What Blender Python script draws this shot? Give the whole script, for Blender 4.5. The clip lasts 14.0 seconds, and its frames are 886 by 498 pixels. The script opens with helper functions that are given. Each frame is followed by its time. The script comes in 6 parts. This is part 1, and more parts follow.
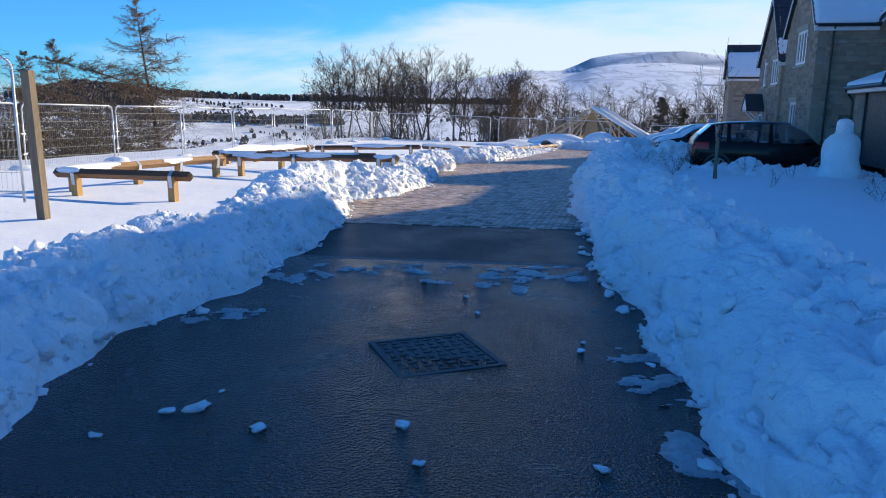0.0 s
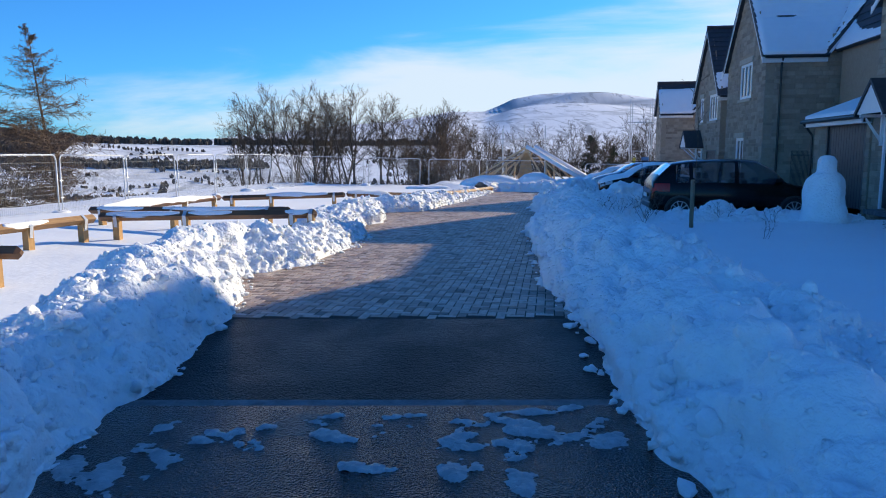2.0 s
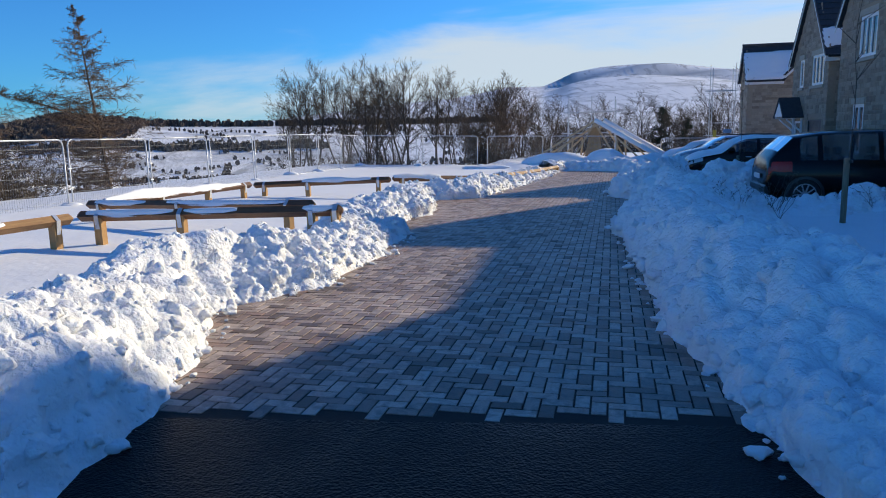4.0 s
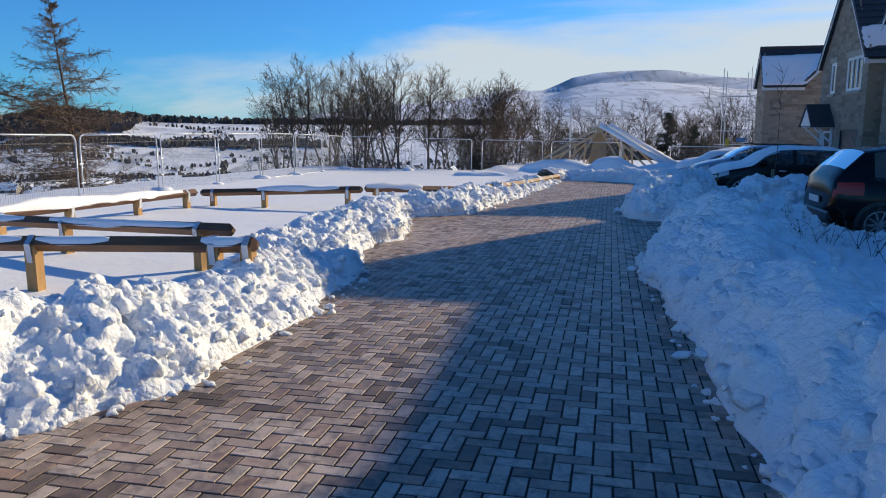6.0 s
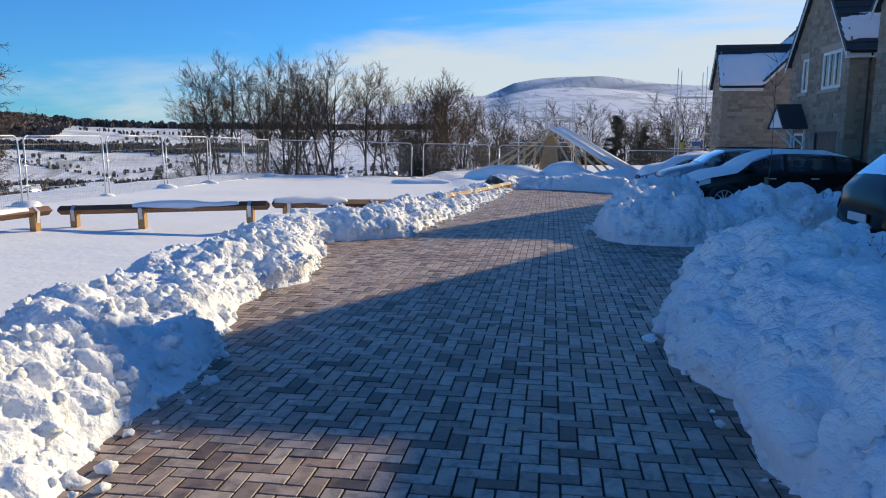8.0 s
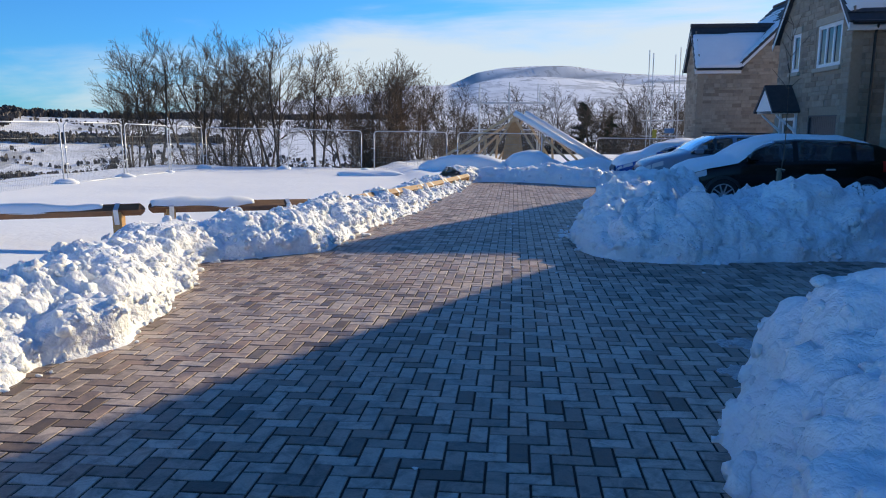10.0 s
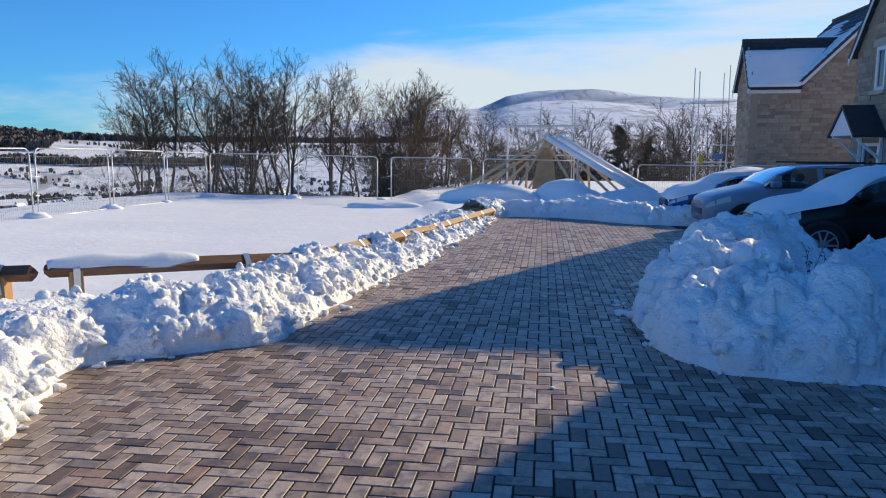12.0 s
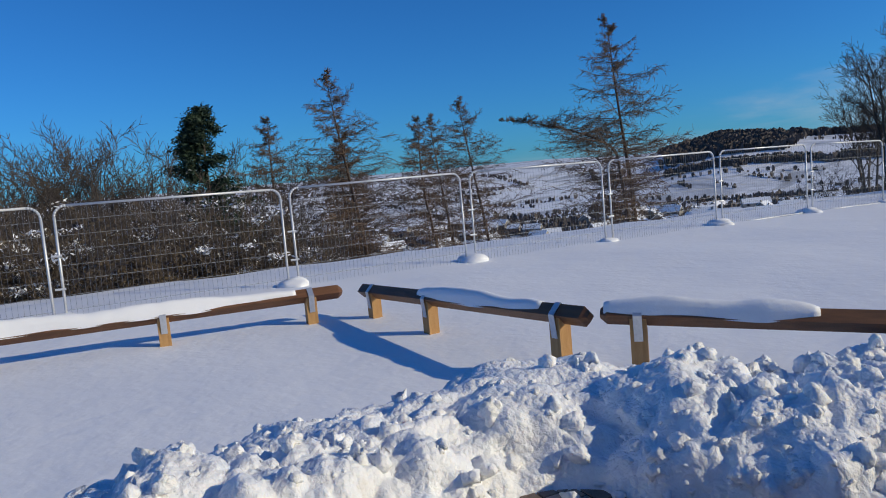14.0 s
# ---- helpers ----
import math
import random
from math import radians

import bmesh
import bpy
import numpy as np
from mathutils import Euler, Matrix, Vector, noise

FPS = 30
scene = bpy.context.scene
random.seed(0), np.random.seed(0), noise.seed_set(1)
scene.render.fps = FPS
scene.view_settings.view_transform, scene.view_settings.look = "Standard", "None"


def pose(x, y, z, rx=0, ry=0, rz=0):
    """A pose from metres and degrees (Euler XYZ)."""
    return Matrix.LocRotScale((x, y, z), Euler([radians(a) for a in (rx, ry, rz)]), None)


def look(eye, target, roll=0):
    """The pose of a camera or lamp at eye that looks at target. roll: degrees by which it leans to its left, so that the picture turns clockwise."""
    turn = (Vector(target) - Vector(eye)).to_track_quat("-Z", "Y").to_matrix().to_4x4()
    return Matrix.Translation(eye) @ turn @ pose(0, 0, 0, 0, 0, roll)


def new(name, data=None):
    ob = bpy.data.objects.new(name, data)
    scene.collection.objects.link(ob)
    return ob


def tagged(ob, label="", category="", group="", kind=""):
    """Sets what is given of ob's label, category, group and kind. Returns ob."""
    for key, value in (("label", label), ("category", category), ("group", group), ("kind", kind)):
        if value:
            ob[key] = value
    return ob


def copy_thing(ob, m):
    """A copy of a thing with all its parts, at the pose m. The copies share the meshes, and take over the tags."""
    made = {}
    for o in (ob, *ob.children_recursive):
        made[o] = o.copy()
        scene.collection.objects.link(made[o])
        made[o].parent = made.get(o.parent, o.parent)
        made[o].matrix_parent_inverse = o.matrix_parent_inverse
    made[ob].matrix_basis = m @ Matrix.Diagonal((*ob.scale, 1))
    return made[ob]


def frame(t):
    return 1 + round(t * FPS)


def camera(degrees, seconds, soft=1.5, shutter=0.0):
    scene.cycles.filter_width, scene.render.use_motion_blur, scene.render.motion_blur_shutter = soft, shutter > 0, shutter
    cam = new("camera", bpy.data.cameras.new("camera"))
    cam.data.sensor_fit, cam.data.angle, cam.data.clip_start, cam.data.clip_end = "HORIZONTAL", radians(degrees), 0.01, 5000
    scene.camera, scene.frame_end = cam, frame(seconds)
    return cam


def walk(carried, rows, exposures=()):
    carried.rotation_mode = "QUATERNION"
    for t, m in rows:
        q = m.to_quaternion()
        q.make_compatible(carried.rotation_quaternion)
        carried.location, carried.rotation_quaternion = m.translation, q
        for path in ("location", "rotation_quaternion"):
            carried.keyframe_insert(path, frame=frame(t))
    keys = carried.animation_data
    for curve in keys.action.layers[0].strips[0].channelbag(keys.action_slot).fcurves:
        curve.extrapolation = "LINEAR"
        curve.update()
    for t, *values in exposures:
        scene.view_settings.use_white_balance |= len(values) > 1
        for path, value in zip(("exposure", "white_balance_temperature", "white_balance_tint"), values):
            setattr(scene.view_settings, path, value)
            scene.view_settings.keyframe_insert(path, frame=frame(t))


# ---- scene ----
import collections

cam = camera(64.1, 14.0, soft=1.05)
PATH = [
    (0, (-0.028, 0.11, 1.539), (-0.024, 2.072, 1.154), 0.8),
    (0.5, (-0.026, 0.889, 1.558), (-0.013, 2.856, 1.192), 1.1),
    (1, (0.032, 1.707, 1.555), (0.275, 3.652, 1.155), 2.3),
    (1.5, (-0.014, 2.478, 1.557), (0.24, 4.419, 1.146), 1.7),
    (2, (-0.034, 3.216, 1.578), (0.168, 5.187, 1.305), -0.2),
    (2.5, (0.01, 4.0, 1.597), (0.054, 5.977, 1.298), -1.6),
    (2.7, (0.022, 4.333, 1.601), (0.066, 6.307, 1.285), -1.4),
    (4.8, (0.429, 7.807, 1.534), (0.433, 9.779, 1.195), -1.2),
    (5, (0.468, 8.138, 1.534), (0.441, 10.108, 1.193), -1.3),
    (5.5, (0.528, 8.957, 1.554), (0.472, 10.926, 1.212), -0.5),
    (6, (0.701, 9.796, 1.558), (0.746, 11.768, 1.23), -0.1),
    (6.5, (0.755, 10.67, 1.531), (0.889, 12.643, 1.236), -0.6),
    (7, (0.849, 11.528, 1.496), (1.06, 13.51, 1.324), -0.2),
    (7.2, (0.862, 11.907, 1.496), (1.063, 13.885, 1.279), -0.2),
    (9.3, (1.564, 15.306, 1.357), (1.797, 17.262, 1.011), -0.3),
    (9.5, (1.616, 15.616, 1.344), (1.867, 17.572, 1.007), -0.4),
    (10, (1.862, 16.423, 1.331), (2.162, 18.37, 0.988), -0.2),
    (10.5, (2.019, 17.214, 1.34), (2.362, 19.152, 0.983), -0.4),
    (11, (2.234, 17.965, 1.353), (2.601, 19.9, 1.005), -0.3),
    (11.5, (2.398, 18.733, 1.376), (2.762, 20.68, 1.098), -0.0),
    (12, (2.558, 19.459, 1.427), (2.778, 21.427, 1.147), -0.2),
    (12.3, (2.611, 19.868, 1.441), (2.568, 21.849, 1.169), -1.6),
    (12.5, (2.607, 20.225, 1.431), (2.439, 22.2, 1.165), -2.1),
    (13, (2.694, 20.976, 1.431), (1.819, 22.76, 1.206), -5.0),
    (13.5, (2.685, 21.776, 1.426), (1.423, 23.316, 1.239), -5.5),
    (14, (2.724, 22.59, 1.379), (1.214, 23.887, 1.186), -5.2),
]
LIGHTNESS = [(0, 0.22, 7000), (0.5, 0.32, 7000), (1.5, 0.55, 7000), (2, 0.15, 6900), (2.5, 0.0, 6900), (5, -0.2, 7200), (7, -0.1, 7500), (9.5, -0.02, 7400), (11, 0.1, 7400), (12, 0.0, 7500), (12.5, -0.1, 7400), (13, -0.45, 6900), (13.5, -0.72, 6600), (14, -0.75, 6500)]
walk(cam, [(t, look(eye, aim, lean)) for t, eye, aim, lean in PATH],
     [(t, stops, kelvin, 10) for t, stops, kelvin in LIGHTNESS])

# ---- world and sun ----
SUN_AZ, SUN_EL = 54.0, 23.0
world = bpy.data.worlds.new("sky")
scene.world = world
world.use_nodes = True
wn, wl = world.node_tree.nodes, world.node_tree.links
wn.clear()
w_out = wn.new("ShaderNodeOutputWorld")
w_bg = wn.new("ShaderNodeBackground")
w_sky = wn.new("ShaderNodeTexSky")
w_sky.sky_type = "NISHITA"
w_sky.sun_disc = False
w_sky.sun_elevation = radians(SUN_EL)
w_sky.sun_rotation = radians(SUN_AZ)
w_sky.air_density, w_sky.dust_density, w_sky.ozone_density = 1.0, 0.25, 4.0
w_sky.altitude = 300
w_tc = wn.new("ShaderNodeTexCoord")
w_map = wn.new("ShaderNodeMapping")
w_map.inputs["Scale"].default_value = (1.3, 1.0, 7.0)
w_map.inputs["Rotation"].default_value = (0.0, radians(5), radians(20))
wl.new(w_tc.outputs["Generated"], w_map.inputs["Vector"])
w_n1 = wn.new("ShaderNodeTexNoise")
w_n1.inputs["Scale"].default_value, w_n1.inputs["Detail"].default_value = 1.7, 8.0
w_n1.inputs["Roughness"].default_value, w_n1.inputs["Distortion"].default_value = 0.55, 0.35
wl.new(w_map.outputs["Vector"], w_n1.inputs["Vector"])
# cloud cover: a bank of thin cloud that thickens towards the sun's side and thins out overhead
w_sep = wn.new("ShaderNodeSeparateXYZ")
wl.new(w_tc.outputs["Generated"], w_sep.inputs["Vector"])


def w_math(op, a, b, clamp=False):
    n = wn.new("ShaderNodeMath")
    n.operation, n.use_clamp = op, clamp
    for k, v in enumerate((a, b)):
        if isinstance(v, (int, float)):
            n.inputs[k].default_value = v
        else:
            wl.new(v, n.inputs[k])
    return n.outputs[0]


w_side = w_math("ADD", w_math("MULTIPLY", w_sep.outputs["X"], 0.85), w_math("MULTIPLY", w_sep.outputs["Y"], 0.42))
w_low = w_math("MULTIPLY", w_sep.outputs["Z"], -1.25)
w_haze = w_math("MULTIPLY", w_math("SUBTRACT", 1.0, w_math("MULTIPLY", w_sep.outputs["Z"], 6.5), True), 0.19)
w_cover = w_math("ADD", w_math("ADD", w_math("ADD", w_math("MULTIPLY", w_side, 0.62), w_low), w_haze), w_n1.outputs["Fac"])
w_ramp = wn.new("ShaderNodeMapRange")
w_ramp.interpolation_type = "SMOOTHSTEP"
w_ramp.inputs["From Min"].default_value, w_ramp.inputs["From Max"].default_value = 0.56, 0.90
w_ramp.inputs["To Max"].default_value = 0.93
wl.new(w_cover, w_ramp.inputs["Value"])
w_mix = wn.new("ShaderNodeMix")
w_mix.data_type = "RGBA"
wl.new(w_ramp.outputs["Result"], w_mix.inputs["Factor"])
w_tint = wn.new("ShaderNodeMix")
w_tint.data_type, w_tint.blend_type = "RGBA", "MULTIPLY"
w_tint.inputs["Factor"].default_value = 1.0
w_tint.inputs["B"].default_value = (0.23, 0.785, 1.40, 1)
wl.new(w_sky.outputs["Color"], w_tint.inputs["A"])
wl.new(w_tint.outputs["Result"], w_mix.inputs["A"])
w_mix.inputs["B"].default_value = (5.0, 6.0, 7.1, 1)
wl.new(w_mix.outputs["Result"], w_bg.inputs["Color"])
w_bg.inputs["Strength"].default_value = 0.13
wl.new(w_bg.outputs["Background"], w_out.inputs["Surface"])

sun_dir = Vector((math.sin(radians(SUN_AZ)) * math.cos(radians(SUN_EL)), math.cos(radians(SUN_AZ)) * math.cos(radians(SUN_EL)), math.sin(radians(SUN_EL))))
sun = new("sun", bpy.data.lights.new("sun", "SUN"))
sun.data.energy, sun.data.angle, sun.data.color = 5.0, radians(0.55), (1.0, 0.90, 0.66)
sun.matrix_world = look(sun_dir * 300, (0, 0, 0))


# ---- materials ----
def material(name, base, rough=0.7, metal=0.0, spec=0.5):
    m = bpy.data.materials.new(name)
    m.use_nodes = True
    b = m.node_tree.nodes["Principled BSDF"]
    b.inputs["Base Color"].default_value = (*base, 1)
    b.inputs["Roughness"].default_value = rough
    b.inputs["Metallic"].default_value = metal
    b.inputs["Specular IOR Level"].default_value = spec
    return m


def node(m, kind, **kw):
    n = m.node_tree.nodes.new(kind)
    for k, v in kw.items():
        n.inputs[k].default_value = v
    return n


def link(m, a, b):
    m.node_tree.links.new(a, b)


def coords(m, scale=(1, 1, 1)):
    tc = node(m, "ShaderNodeTexCoord")
    mp = node(m, "ShaderNodeMapping", Scale=scale)
    link(m, tc.outputs["Object"], mp.inputs["Vector"])
    return mp.outputs["Vector"]


def noise_tex(m, vec, scale, detail=5.0, rough=0.55, distort=0.0):
    n = node(m, "ShaderNodeTexNoise", Scale=scale, Detail=detail, Roughness=rough, Distortion=distort)
    link(m, vec, n.inputs["Vector"])
    return n.outputs["Fac"]


def ramp(m, fac, stops):
    r = node(m, "ShaderNodeValToRGB")
    el = r.color_ramp.elements
    while len(el) < len(stops):
        el.new(0.5)
    for e_, (p, c) in zip(el, stops):
        e_.position, e_.color = p, (*c, 1)
    link(m, fac, r.inputs["Fac"])
    return r.outputs["Color"]


def bump(m, height, strength=0.4, dist=0.02, base=None):
    b = node(m, "ShaderNodeBump", Strength=strength, Distance=dist)
    link(m, height, b.inputs["Height"])
    if base is not None:
        link(m, base, b.inputs["Normal"])
    return b.outputs["Normal"]


def shade(m, color=None, normal=None, rough=None):
    b = m.node_tree.nodes["Principled BSDF"]
    for sock, key in ((color, "Base Color"), (normal, "Normal"), (rough, "Roughness")):
        if sock is not None:
            link(m, sock, b.inputs[key])
    return m


def mixed(m, fac, a, b, blend="MIX"):
    n = node(m, "ShaderNodeMix")
    n.data_type, n.blend_type = "RGBA", blend
    for key, v in (("Factor", fac), ("A", a), ("B", b)):
        sock = [s for s in n.inputs if s.name == key and s.enabled][0]
        if isinstance(v, tuple):
            sock.default_value = (*v, 1)
        elif isinstance(v, (int, float)):
            sock.default_value = v
        else:
            link(m, v, sock)
    return [o for o in n.outputs if o.enabled][0]


def grained(name, a, b, scale=8.0, rough=0.7, bump_s=0.3, dist=0.01, metal=0.0, stretch=(1, 1, 1), fine=60.0):
    m = material(name, a, rough, metal)
    v = coords(m, stretch)
    n1 = noise_tex(m, v, scale, 6, 0.6, 0.4)
    n2 = noise_tex(m, v, fine, 4, 0.6)
    c = ramp(m, n1, [(0.3, a), (0.7, b)])
    c = mixed(m, 0.25, c, ramp(m, n2, [(0.3, tuple(0.6 * k for k in a)), (0.7, b)]))
    return shade(m, c, bump(m, n2, bump_s, dist))


def snow_material(name, fine=28.0, coarse=3.0, strength=0.45, dirt=0.0, clotted=False):
    m = material(name, (0.88, 0.89, 0.91), 0.55, spec=0.35)
    v = coords(m)
    a, b = noise_tex(m, v, coarse, 5, 0.6), noise_tex(m, v, fine, 5, 0.65)
    c = ramp(m, a, [(0.25, (0.87, 0.88, 0.90)), (0.75, (0.92, 0.92, 0.93))])
    if dirt:
        d = ramp(m, noise_tex(m, v, 1.6, 6, 0.7, 0.5), [(0.56, (1, 1, 1)), (0.75, (0.80, 0.74, 0.66))])
        c = mixed(m, dirt, c, d, "MULTIPLY")
    base = bump(m, a, 0.3, 0.05)
    if clotted:
        b_ = m.node_tree.nodes["Principled BSDF"]
        b_.inputs["Subsurface Weight"].default_value = 0.3
        b_.inputs["Subsurface Radius"].default_value = (0.8, 0.9, 1.0)
        b_.inputs["Subsurface Scale"].default_value = 0.035
        for sc, st, di in ((20.0, 0.5, 0.03), (48.0, 0.4, 0.012)):
            vo = node(m, "ShaderNodeTexVoronoi", Scale=sc)
            vo.feature = "SMOOTH_F1"
            vo.inputs["Smoothness"].default_value = 0.25
            warp = node(m, "ShaderNodeTexNoise", Scale=sc * 0.5, Detail=2.0)
            link(m, v, warp.inputs["Vector"])
            add = node(m, "ShaderNodeVectorMath")
            add.operation = "MULTIPLY_ADD"
            link(m, warp.outputs["Color"], add.inputs[0])
            add.inputs[1].default_value = (0.06, 0.06, 0.06)
            link(m, v, add.inputs[2])
            link(m, add.outputs["Vector"], vo.inputs["Vector"])
            inv = node(m, "ShaderNodeMath")
            inv.operation = "SUBTRACT"
            inv.inputs[0].default_value = 1.0
            link(m, vo.outputs["Distance"], inv.inputs[1])
            base = bump(m, inv.outputs[0], st, di, base)
    return shade(m, c, bump(m, b, strength, 0.012, base))


SNOW = snow_material("ploughed snow", 34, 4, 0.34, 0.55, True)
SNOW_CLOD = snow_material("loose snow lumps", 6, 1.5, 0.3)
SNOW_SOFT = snow_material("lying snow", 60, 2.5, 0.18)
TIMBER = grained("sawn softwood", (0.24, 0.115, 0.045), (0.46, 0.26, 0.11), 3, 0.7, 0.35, 0.004, stretch=(1.2, 9, 9))
# damp timber, its brown darkened further for the rails' shaded near faces
TIMBER_WET_SHADED = grained("damp shaded rail timber", (0.075, 0.030, 0.013), (0.24, 0.105, 0.04), 2.2, 0.55, 0.35, 0.004, stretch=(1.0, 7, 7))
POSTWOOD = grained("post timber", (0.40, 0.20, 0.07), (0.58, 0.34, 0.135), 3, 0.72, 0.35, 0.004, stretch=(8, 8, 1.2))
GREYWOOD = grained("weathered post timber", (0.13, 0.09, 0.06), (0.30, 0.22, 0.14), 3, 0.8, 0.4, 0.005, stretch=(9, 9, 1))
GALV = grained("galvanised steel", (0.62, 0.63, 0.64), (0.74, 0.75, 0.76), 14, 0.45, 0.1, 0.002, metal=0.45)
WIRE = grained("weathered wire", (0.30, 0.31, 0.32), (0.42, 0.43, 0.44), 14, 0.5, 0.1, 0.002, metal=0.6)
STRAP = grained("zinc strap", (0.62, 0.64, 0.66), (0.75, 0.76, 0.78), 20, 0.4, 0.1, 0.001, metal=0.7)
BARK = grained("bark", (0.06, 0.047, 0.038), (0.14, 0.108, 0.082), 6, 0.9, 0.5, 0.02)
BARK_RED = grained("larch twig bark", (0.12, 0.075, 0.048), (0.23, 0.15, 0.095), 6, 0.9, 0.4, 0.02)
NEEDLE = grained("pine needles", (0.012, 0.030, 0.016), (0.035, 0.065, 0.03), 4, 0.75, 0.2, 0.02)
WHITE = grained("white upvc", (0.78, 0.79, 0.80), (0.84, 0.84, 0.84), 5, 0.35, 0.05, 0.001)
BLACKPLASTIC = grained("black plastic", (0.012, 0.012, 0.014), (0.025, 0.025, 0.027), 8, 0.35, 0.05, 0.001)
ANTHRACITE = grained("anthracite paint", (0.035, 0.038, 0.045), (0.05, 0.053, 0.06), 6, 0.4, 0.05, 0.001)
GRASSY = grained("dead stems", (0.10, 0.07, 0.045), (0.18, 0.13, 0.08), 6, 0.9, 0.2, 0.01)
CONCRETE = grained("kerb concrete", (0.07, 0.07, 0.075), (0.24, 0.24, 0.24), 9, 0.8, 0.4, 0.004)
IRON = grained("cast iron", (0.016, 0.017, 0.019), (0.04, 0.04, 0.044), 12, 0.5, 0.6, 0.006, metal=0.2)


def glass_material():
    m = material("window glass", (0.02, 0.025, 0.03), 0.06, spec=0.8)
    return m


GLASS = glass_material()


def terrain_material():
    m = material("snowy land", (0.88, 0.89, 0.91), 0.6, spec=0.3)
    v = coords(m)
    geo = node(m, "ShaderNodeNewGeometry")
    a, b = noise_tex(m, v, 0.55, 5, 0.6), noise_tex(m, v, 9.0, 5, 0.6)
    fine = noise_tex(m, v, 60.0, 4, 0.6)
    # rough pasture and heather showing through the snow on the far slopes
    far = node(m, "ShaderNodeMapRange")
    dist = node(m, "ShaderNodeVectorMath")
    dist.operation = "LENGTH"
    link(m, geo.outputs["Position"], dist.inputs[0])
    link(m, dist.outputs["Value"], far.inputs["Value"])
    far.inputs["From Min"].default_value, far.inputs["From Max"].default_value = 200.0, 500.0
    big = noise_tex(m, coords(m, (0.006, 0.006, 0.03)), 1.0, 9, 0.68, 0.6)
    walls = noise_tex(m, coords(m, (0.02, 0.004, 0.02)), 1.0, 8, 0.7, 1.0)
    tuss = ramp(m, big, [(0.50, (0, 0, 0)), (0.66, (0.8, 0.8, 0.8))])
    tuss2 = ramp(m, walls, [(0.52, (0, 0, 0)), (0.60, (0.65, 0.65, 0.65))])
    up = node(m, "ShaderNodeSeparateXYZ")
    link(m, geo.outputs["Normal"], up.inputs["Vector"])
    steep = node(m, "ShaderNodeMapRange")
    steep.inputs["From Min"].default_value, steep.inputs["From Max"].default_value = 0.975, 0.93
    steep.inputs["To Max"].default_value = 0.75
    link(m, up.outputs["Z"], steep.inputs["Value"])
    tuss = mixed(m, 1.0, tuss, steep.outputs["Result"], "LIGHTEN")
    f = mixed(m, 1.0, mixed(m, 1.0, tuss, tuss2, "LIGHTEN"), far.outputs["Result"], "MULTIPLY")
    snow = ramp(m, a, [(0.25, (0.86, 0.87, 0.90)), (0.75, (0.91, 0.91, 0.92))])
    c = mixed(m, f, snow, (0.20, 0.21, 0.22))
    return shade(m, c, bump(m, fine, 0.14, 0.006, bump(m, b, 0.22, 0.03, bump(m, a, 0.5, 0.12))))


LAND = terrain_material()


def asphalt_material(name, dark, light, wet, dry, gloss, relief):
    m = material(name, dark, 0.5, spec=gloss)
    v = coords(m)
    grit, mid, big = noise_tex(m, v, 120, 3, 0.7), noise_tex(m, v, 20, 4, 0.65), noise_tex(m, v, 0.9, 6, 0.6, 0.5)
    vor = node(m, "ShaderNodeTexVoronoi", Scale=55.0)
    link(m, v, vor.inputs["Vector"])
    c = ramp(m, grit, [(0.3, dark), (0.75, light)])
    c = mixed(m, 0.5, c, ramp(m, big, [(0.3, tuple(0.6 * k for k in dark)), (0.7, light)]))
    r = ramp(m, big, [(0.35, (wet, wet, wet)), (0.7, (dry, dry, dry))])
    return shade(m, c, bump(m, vor.outputs["Distance"], 0.9, 0.02 * relief, bump(m, mid, 1.0, 0.035 * relief)), r)


ASPHALT = asphalt_material("wet asphalt", (0.007, 0.008, 0.010), (0.026, 0.027, 0.031), 0.08, 0.34, 0.75, 1.5)
TARMAC = asphalt_material("new tarmac apron", (0.005, 0.005, 0.006), (0.011, 0.011, 0.013), 0.3, 0.5, 0.07, 0.3)


def block_material(name, per_object):
    m = material(name, (0.3, 0.22, 0.18), 0.75, spec=0.2)
    v = coords(m) if not per_object else None
    if per_object:
        geo = node(m, "ShaderNodeNewGeometry")
        v = geo.outputs["Position"]
        rnd = node(m, "ShaderNodeObjectInfo").outputs["Random"]
    else:
        geo = node(m, "ShaderNodeNewGeometry")
        v = geo.outputs["Position"]
        rnd = geo.outputs["Random Per Island"]
    n1, n2, big = noise_tex(m, v, 9, 5, 0.65, 0.6), noise_tex(m, v, 90, 4, 0.6), noise_tex(m, v, 0.7, 5, 0.6)
    c = ramp(m, rnd, [(0.0, (0.14, 0.105, 0.088)), (0.12, (0.28, 0.205, 0.172)), (0.35, (0.46, 0.36, 0.305)), (0.6, (0.56, 0.455, 0.395)), (0.8, (0.37, 0.25, 0.20)), (0.92, (0.54, 0.45, 0.395)), (1.0, (0.21, 0.17, 0.148))])
    blot = ramp(m, n1, [(0.36, (0.46, 0.44, 0.425)), (0.56, (1.10, 1.08, 1.06))])
    c = mixed(m, 0.85, c, blot, "MULTIPLY")
    c = mixed(m, 0.5, c, ramp(m, big, [(0.3, (0.7, 0.7, 0.7)), (0.7, (1.1, 1.1, 1.1))]), "MULTIPLY")
    c = mixed(m, 0.35, c, ramp(m, n2, [(0.3, (0.6, 0.6, 0.6)), (0.7, (1.2, 1.2, 1.2))]), "MULTIPLY")
    r = ramp(m, n1, [(0.36, (0.30, 0.30, 0.30)), (0.6, (0.62, 0.62, 0.62))])
    return shade(m, c, bump(m, n2, 0.4, 0.003), r)


